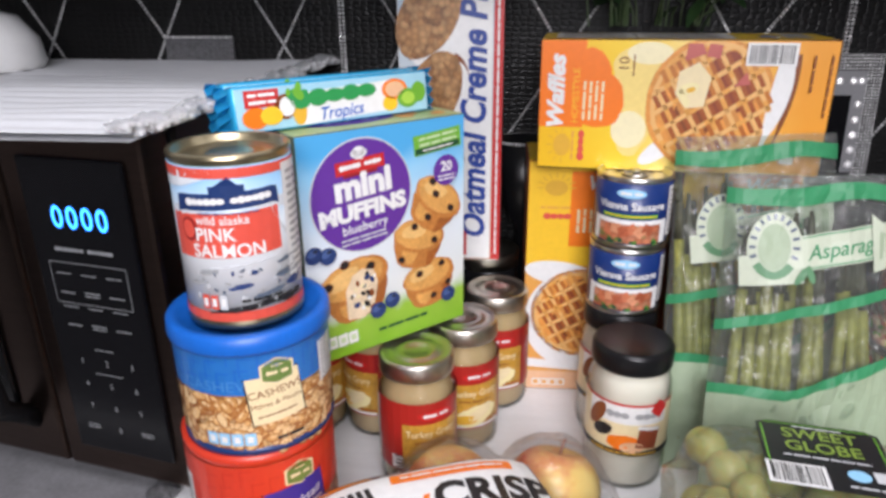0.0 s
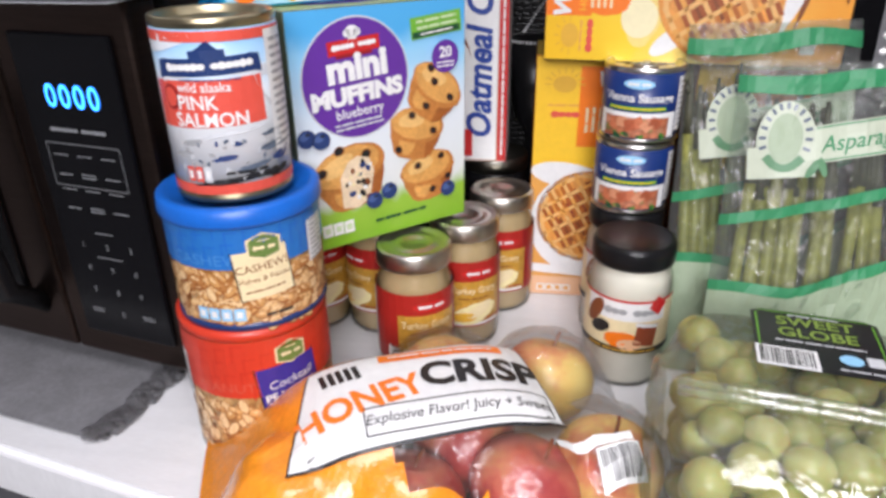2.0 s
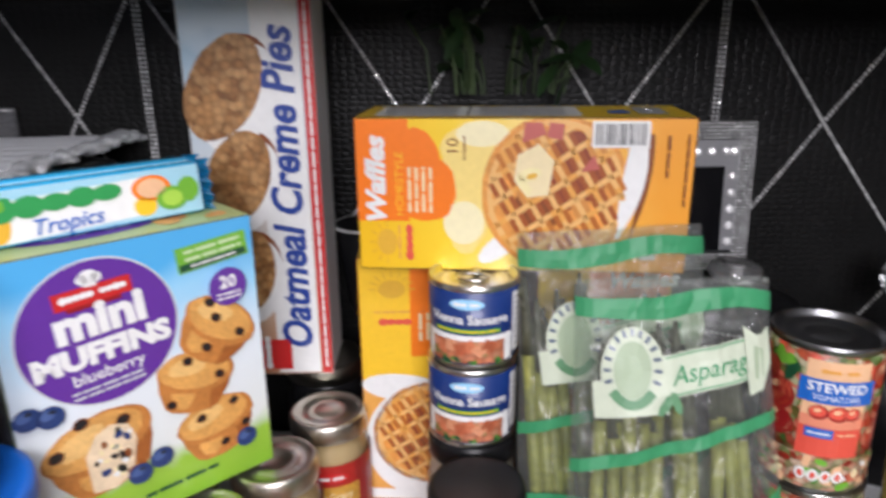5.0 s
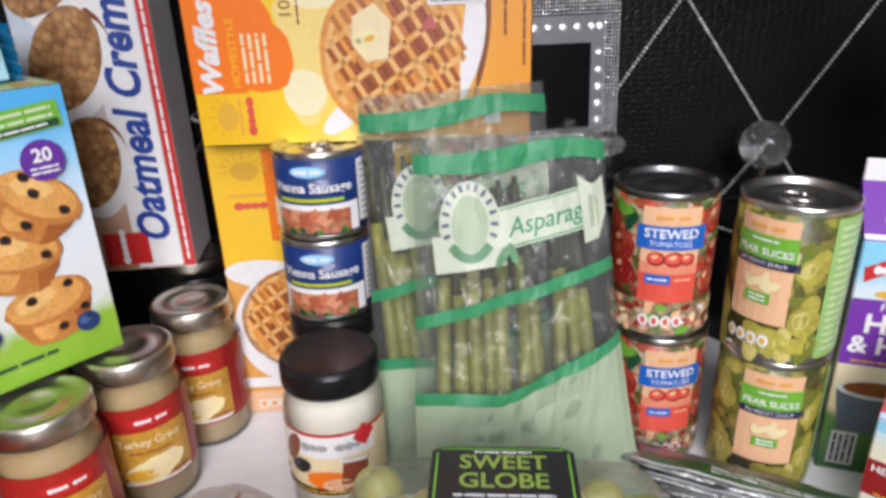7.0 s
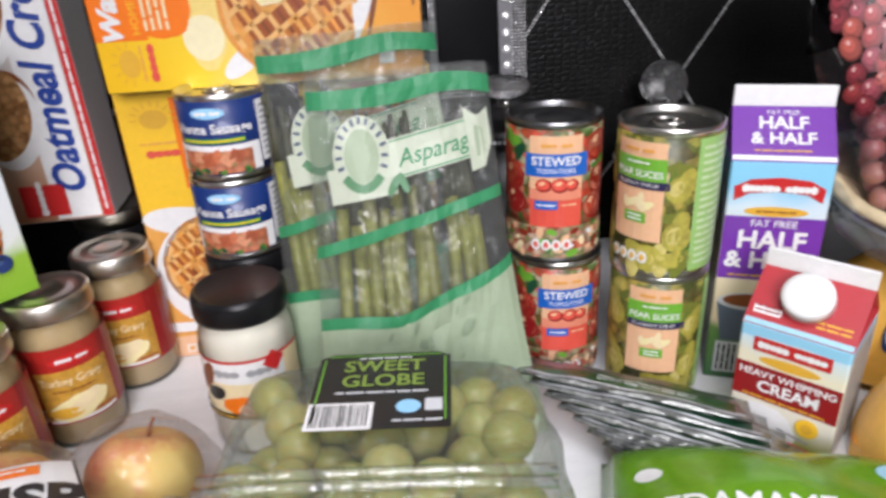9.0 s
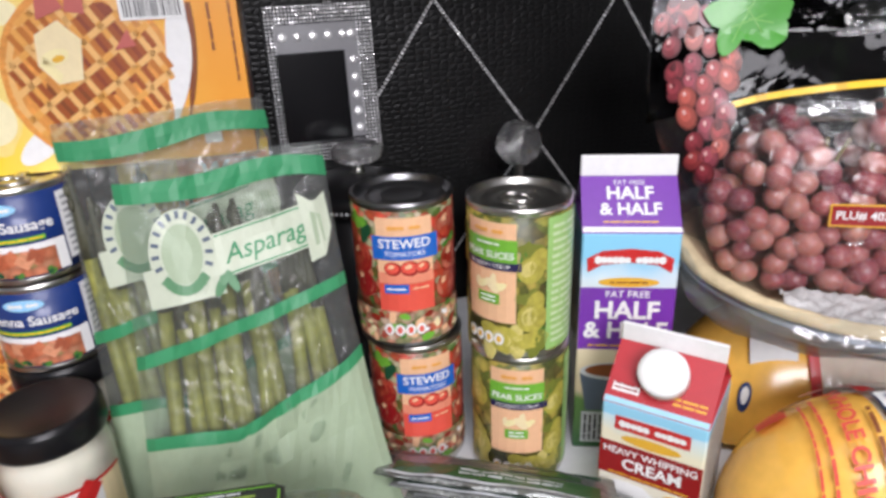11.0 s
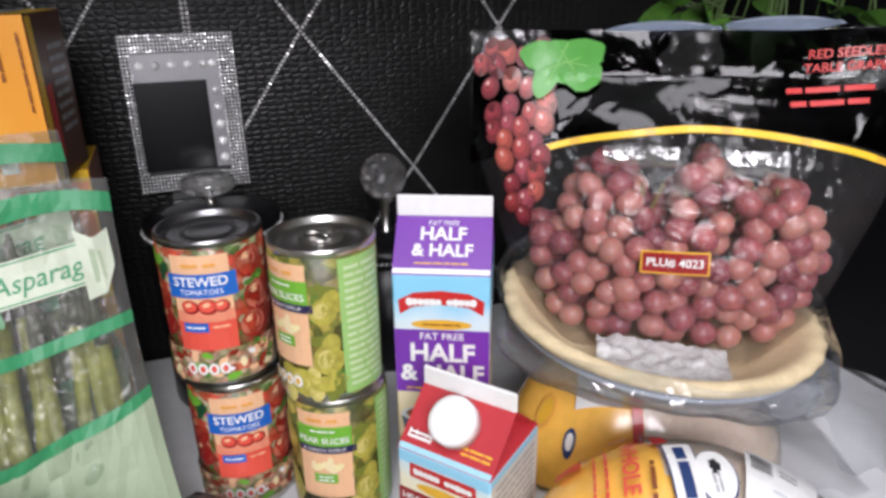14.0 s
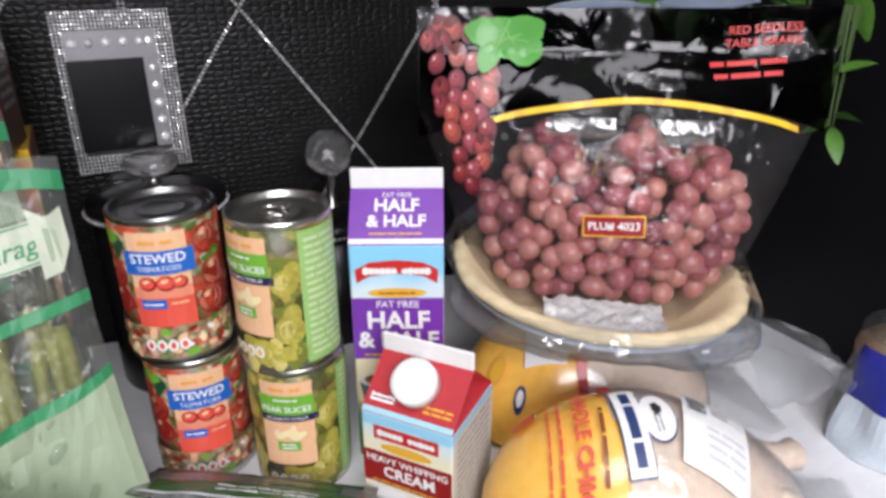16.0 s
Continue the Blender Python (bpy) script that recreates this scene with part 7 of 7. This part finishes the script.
for i, (u, v) in enumerate(sorted(spots, key=lambda g: -g[1])):
    k, turn, tones, lay = rg.uniform(0.0068, 0.0082), rg.uniform(-25, 25), PRINTGRAPES[i % 4], 4 + 0.12 * i
    p.oval(u, v, k * 0.92, k * 1.22, tones[0], lay, turn, n=18).oval(u - 0.0004, v + 0.0006, k * 0.8, k * 1.06, tones[1], lay + 0.03, turn, n=18).oval(u - 0.0014, v + 0.0018, k * 0.5, k * 0.66, tones[2], lay + 0.06, turn, n=14).oval(u - 0.0022, v + 0.0035, k * 0.17, k * 0.26, PRINTSHINE, lay + 0.09, turn, n=9)
tagged(p.lay("grape_picture", bag, "printed picture of a red grape bunch"), kind="stuff")
p = Print(bag_place, 0.0004)
VINE = ink("printed_vine_leaf", (0.06, 0.3, 0.03))
VEIN = ink("printed_leaf_vein", (0.16, 0.42, 0.08))
for k, (u, v, a, b, turn) in enumerate(((-0.1, 0.211, 0.017, 0.0105, -8), (-0.075, 0.2125, 0.018, 0.0105, 8), (-0.097, 0.199, 0.009, 0.0165, -22), (-0.072, 0.2, 0.013, 0.0125, 35), (-0.086, 0.2075, 0.023, 0.0145, 0))):
    p.oval(u, v, a, b, VINE, 14 + 0.1 * k, turn, n=20, rag=0.07, seed=k)
for k, (l, turn) in enumerate(((0.032, -25), (0.024, -70), (0.022, 35), (0.018, 80))):
    p.rect(-0.09 + 0.004 * k, 0.206, 0.0009, l, VEIN, 15, turn)
p.lay("leaf_picture", bag, "printed green vine leaf")
p = Print(bag_place, 0.0004)
p.text("RED SEEDLESS", 0.1, 0.2135, 0.0082, RED, 3, 2, bold=0.01).text("TABLE GRAPES", 0.1, 0.2045, 0.0082, RED, 3, 2, bold=0.01).bars(0.09, 0.1905, 0.056, 1, 0.0075, RED, 3, 2).bars(0.09, 0.182, 0.05, 1, 0.0075, RED, 3, 2)
p.lay("header_lettering", bag, "red lettering on the bag header")
p = Print(bag_place, 0.0004)
p.rect(-0.002, 0.0755, 0.046, 0.0165, GOLD, 5, 1).rect(-0.002, 0.0755, 0.0435, 0.014, DEEPRED, 6, 1).text("PLU# 4023", -0.002, 0.0755, 0.0084, WHITE, 7, 1, bold=0.02)
p.lay("plu_label", bag, "small red printed number panel with gold edge")
for u in (-0.085, -0.05, 0.0, 0.03, 0.06, 0.085):
    p = Print(bag_place, 0.0004)
    p.oval(u, z(u) - 0.012, 0.003, 0.003, BLACK, 3, n=10).lay("vent_hole", bag)
# bag's top edge; the blue is a reflection put into its colour
LIPSHEEN = surface("bag_lip_blue_sheen", (0.3, 0.36, 0.46), 0.3, vary=0.15, scale=30, bump=0.2, coat=0.3)
for x, zz, w_, h_ in ((-0.019, 0.2285, 0.078, 0.013), (0.06, 0.2325, 0.074, 0.011)):
    lip = sheet(lambda u, v: (x + (u - 0.5) * w_, 0.004 + 0.012 * v + 0.003 * math.sin(u * 5), zz + (v - 0.5) * h_ * math.sin(math.pi * min(0.97, 0.03 + u)) ** 0.6 + 0.003 * (u - 0.5)), 18, 5)
    bmesh.ops.solidify(lip, geom=lip.faces[:], thickness=0.0005)
    part("bag_lip", lip, LIPSHEEN, bag, "open lip of the bag with its bluish reflection painted on", True)
for dz in (0.0, 0.0055):
    part("zip_seal", tube([(-0.1 + 0.02 * i, -0.0075 + 0.0012 * math.sin(i * 1.9), 0.1715 + dz + 0.0009 * math.sin(i * 1.3)) for i in range(11)], 0.0015, 8), ZIP, bag, "", True)
for x, zz, w_, h_ in ((-0.03, 0.146, 0.05, 0.014), (0.045, 0.143, 0.04, 0.018)):
    part("bag_crease", sheet(lambda u, v: (x + (u - 0.5) * w_, bag_face(0.5 + x / 0.3, zz / 0.229, -1)[1] - 0.003 - 0.003 * math.sin(math.pi * v) + 0.002 * noise.noise((u * 4, v * 3, x * 50)), zz + (v - 0.5) * h_), 14, 8), ZIP, bag, "", True)
rm = grape_mesh("grape", 0.0094, GRAPERED)
rnd, done, tries = random.Random(21), [], 0
while len(done) < 230 and tries < 16000:
    tries += 1
    v = rnd.uniform(0.02, 0.62)
    u = rnd.uniform(0.06, 0.94)
    t_ = bag_thick(u, v) - 0.009
    if t_ <= 0:
        continue
    q = Vector(((2 * u - 1) * (bag_wide(v) - 0.008), rnd.choice((-1, -1, 0.3, 1)) * t_ * rnd.uniform(0.75, 1), 0.229 * v + 0.008))
    if q.z > 0.128 - 4.5 * max(0, abs(q.x) - 0.05) ** 1.6 + 0.012 * math.sin(q.x * 90) - 0.02 * math.exp(-((q.x + 0.01) / 0.016) ** 2):
        continue
    if all((q - o).length > 0.0138 for o in done):
        done.append(q)
        g = new("grape", rm)
        g.parent = bag
        g.matrix_local = Matrix.LocRotScale(q, Euler([rnd.uniform(0, 3) for _ in range(3)]), [rnd.uniform(0.9, 1.12)] * 3)
stem = bmesh.new()
for i in range(9):
    x = -0.06 + 0.015 * i
    tube([(x, 0, 0.05), (x + 0.008 * (-1) ** i, -0.012, 0.09), (x + 0.004, -0.02, 0.125)], 0.0014, 5, stem)
part("stem", stem, surface("grape_stem", (0.22, 0.18, 0.06), 0.7), bag)

# potatoes
POTATO = surface("russet_potato_skin", (0.3, 0.18, 0.09), 0.8, vary=0.35, scale=40, bump=0.5)
pot = thing("potato_bag", pose(1.048, 0.455, 0, 0, 0, -22) @ Matrix.Diagonal((1, 1, 0.68, 1)), "clear bag of russet potatoes with blue and white print", "potatoes")
pf = lambda u, v: ((0.075 - 0.012 * v) * math.cos(2 * math.pi * u) * (1 + 0.1 * noise.noise((math.cos(6.28 * u) * 2, math.sin(6.28 * u) * 2, v * 3))), (0.06 - 0.01 * v) * math.sin(2 * math.pi * u), 0.15 * v)
part("bag_film", sheet(pf, 40, 16), CLEAR, pot, "", True)
neck = sheet(lambda u, v: (lambda q: (q[0] * (1 - 0.75 * v), q[1] * (1 - 0.75 * v), 0.15 + 0.022 * v + 0.006 * noise.noise((u * 9, v * 4, 1))))(pf(u, 1)), 32, 6)
part("gathered_top", neck, film("dark_netting", (0.6, 0.62, 0.62), 0.03, 0.03, 0.3, 1.0, 60), pot, "", True)
for i, (x, y, z_) in enumerate(((-0.03, 0, 0.03), (0.03, 0.005, 0.032), (0.0, 0.0, 0.085), (-0.025, 0.01, 0.122), (0.028, -0.005, 0.118))):
    part("potato", ball(0.034, (x, y, z_), 3, (1.15, 0.9, 0.85)), POTATO, pot, "", True)
p = Print(lambda u, v, h: (lambda q: (q[0] * 1.03, q[1] * 1.03 - h, q[2]))(pf(0.75 + u / 0.42, v / 0.15)), 0.0006)
p.rect(0, 0.105, 0.22, 0.07, ink("potato_blue", (0.018, 0.025, 0.26)), 1).rect(0, 0.035, 0.22, 0.068, ink("potato_pale", (0.55, 0.62, 0.68)), 1).text("RUSSET", 0.0, 0.113, 0.024, WHITE, 2, bold=0.02).bars(0, 0.068, 0.085, 1, 0.012, NAVY, 2).text("U.S.", 0.0, 0.045, 0.018, NAVY, 2, bold=0.02).bars(0, 0.022, 0.08, 1, 0.008, NAVY, 2)
p.lay("bag_print", pot, "blue band over pale blue print")


# ---- ornaments at the back ----
def canister_ornament(x, y, r, h, knob_r, knob_z, label, knob, squash=(1, 1, 1)):
    ob = thing("black_canister", pose(x, y, 0), label, "canister", "black canisters")
    part("body", lathe([(0, 0), (r * 0.9, 0), (r * 0.93, 0.004), (r * 0.93, h - 0.02), (0, h - 0.02)], 48), BLACKPLASTIC, ob, "", True)
    part("lid", lathe([(r * 0.93, h - 0.022), (r, h - 0.02), (r, h - 0.012), (r * 0.96, h - 0.006), (r * 0.6, h), (0.012, h + 0.004), (0, h + 0.004)], 56), BLACKPLASTIC, ob, "glossy black lid", True)
    bm = bmesh.new()
    for i in range(int(2 * math.pi * r / 0.0045)):
        a = i / int(2 * math.pi * r / 0.0045) * 2 * math.pi
        stone(bm, (r * 1.0 * math.cos(a), r * 1.0 * math.sin(a), h - 0.016), 0.002)
    part("rhinestone_rim", bm, RHINESTONE, ob)
    part("knob_stem", lathe([(0.009, h + 0.002), (0.005, h + 0.006), (0.004, knob_z - knob_r + 0.002), (0.006, knob_z - knob_r + 0.006)], 20), STEEL, ob, "", True)
    bm = ball(knob_r, (0, 0, knob_z), 3, squash)
    part("knob", bm, knob, ob, "faceted ball knob")
    return ob


canister_ornament(0.486, 0.845, 0.062, 0.19, 0.0165, 0.213, "round black canister with a clear faceted knob", CRYSTAL, (1.5, 1.5, 0.7))
canister_ornament(0.652, 0.85, 0.045, 0.14, 0.0235, 0.201, "black canister with a large crystal ball knob", CRYSTAL)
ob = thing("black_goblet", pose(0.142, 0.888, 0), "black goblet with a rhinestone rim behind the boxes", "goblet")
part("bowl", lathe([(0, 0.004), (0.026, 0.0), (0.027, 0.003), (0.006, 0.012), (0.006, 0.14), (0.02, 0.17), (0.031, 0.25), (0.029, 0.25), (0.018, 0.175), (0, 0.16)], 40), BLACKPLASTIC, ob, "", True)
bm = bmesh.new()
for i in range(48):
    a = 2 * math.pi * i / 48
    stone(bm, (0.031 * math.cos(a), 0.031 * math.sin(a), 0.249), 0.0019)
part("rhinestone_rim", bm, RHINESTONE, ob)

fr = thing("photo_frame", pose(0.474, 0.915, 0.19, -4, 0, 2), "rhinestone photo frame with a dark glass centre", "picture frame")
FW, FH = 0.104, 0.15
part("backing", block(FW, 0.008, FH, 0.001), surface("frame_silver", (0.03, 0.031, 0.033), 0.3, 0.3), fr)
part("picture_glass", block(0.066, 0.002, 0.085, 0.0005, at=(-0.011, -0.0055, 0.021)), MW_GLASS, fr, "dark glass over an empty black picture")
MOUNT = surface("frame_mount_satin", (0.24, 0.24, 0.25), 0.35, 0.1, 0.1, 60, 0.05)
part("top_mount", block(0.081, 0.001, 0.026, 0.0002, at=(-0.0035, -0.0048, 0.106)), MOUNT, fr)
part("side_mount", block(0.0145, 0.001, 0.085, 0.0002, at=(0.0295, -0.0048, 0.021)), MOUNT, fr)
bm = bmesh.new()
for i in range(31):
    for k in range(43):
        x, z_ = -FW / 2 + 0.0018 + i * (FW - 0.0036) / 30, 0.0018 + k * (FH - 0.0036) / 42
        if i < 3 or i > 25 or k < 5 or k > 37:
            stone(bm, (x, -0.005, z_), 0.00158)
tagged(part("rhinestone_border", bm, RHINESTONE, fr, "rows of small clear rhinestones"), kind="stuff")
gem = bmesh.new()
for i in range(5):
    ball(0.0047, (0.03, -0.006, 0.03 + i * 0.0165), 1, (1, 0.6, 1), gem)
    ball(0.0047, (-0.036 + 0.0145 * i, -0.006, 0.121), 1, (1, 0.6, 1), gem)
ball(0.0047, (0.03, -0.006, 0.121), 1, (1, 0.6, 1), gem)
tagged(part("mount_stone", gem, RHINESTONE, fr, "large round clear stones on the mount"), kind="stuff")
stand = block(0.05, 0.045, 0.19, 0.003)
foot = thing("frame_riser", pose(0.474, 0.9, 0), "black block that carries the photo frame", "stand")
part("riser_body", stand, BLACKPLASTIC, foot)

# trailing plants
LEAVES = surface("dark_plant_leaf", (0.02, 0.05, 0.016), 0.4, vary=0.3, scale=40, bump=0.2)
BRIGHT = surface("vine_leaf", (0.08, 0.2, 0.03), 0.4, vary=0.3, scale=40, bump=0.2)


def leaf_form(bm, m, L, Wd):
    n = 6
    rows = []
    for i in range(n + 1):
        t_ = i / n
        w_ = Wd * math.sin(math.pi * min(0.97, 0.06 + t_ * 0.94)) ** 0.8
        rows.append([bm.verts.new(m @ Vector((s * w_ / 2, t_ * L, -0.25 * L * t_ * t_ + (0.08 * w_ if s else 0)))) for s in (-1, 0, 1)])
    for a, b in zip(rows, rows[1:]):
        for k in range(2):
            bm.faces.new((a[k], a[k + 1], b[k + 1], b[k]))


def plant(m, label, count, spread, size, mat, seed, down):
    ob = thing("trailing_plant", m, label, "plant", "trailing plants")
    rnd = random.Random(seed)
    stems, leaves = bmesh.new(), bmesh.new()
    for i in range(count):
        x, y, z_ = rnd.uniform(-1, 1) * spread[0], rnd.uniform(-1, 1) * spread[1], rnd.uniform(0, 1) * spread[2]
        tube([(x * 0.75, 0, 0 if not down else spread[2]), (x * 0.8, y * 0.5, z_ * 0.6 + (spread[2] * 0.3 if down else 0)), (x, y, z_)], 0.0009, 5, stems)
        leaf_form(leaves, Matrix.LocRotScale((x, y, z_), Euler((rnd.uniform(-1.2, 0.6), rnd.uniform(-0.6, 0.6), rnd.uniform(0, 6.28))), None), size * rnd.uniform(0.7, 1.2), size * rnd.uniform(0.35, 0.6))
    part("vine_stem", stems, surface("plant_stem_%d" % seed, (0.06, 0.1, 0.03), 0.6), ob)
    tagged(part("foliage", leaves, mat, ob, "", True), kind="stuff")


plant(pose(0.27, 0.895, 0.37), "dark green trailing plant on the wall behind the boxes", 26, (0.085, 0.02, 0.075), 0.034, LEAVES, 3, False)
plant(pose(0.965, 0.668, 0.292, 0, 0, -28), "green trailing vine hanging behind the grape bag", 34, (0.11, 0.025, 0.075), 0.05, BRIGHT, 6, True)
plant(pose(1.052, 0.6, 0.235, 0, 0, -28), "thin green vine end hanging beside the black cabinet", 9, (0.015, 0.012, 0.11), 0.036, BRIGHT, 9, True)
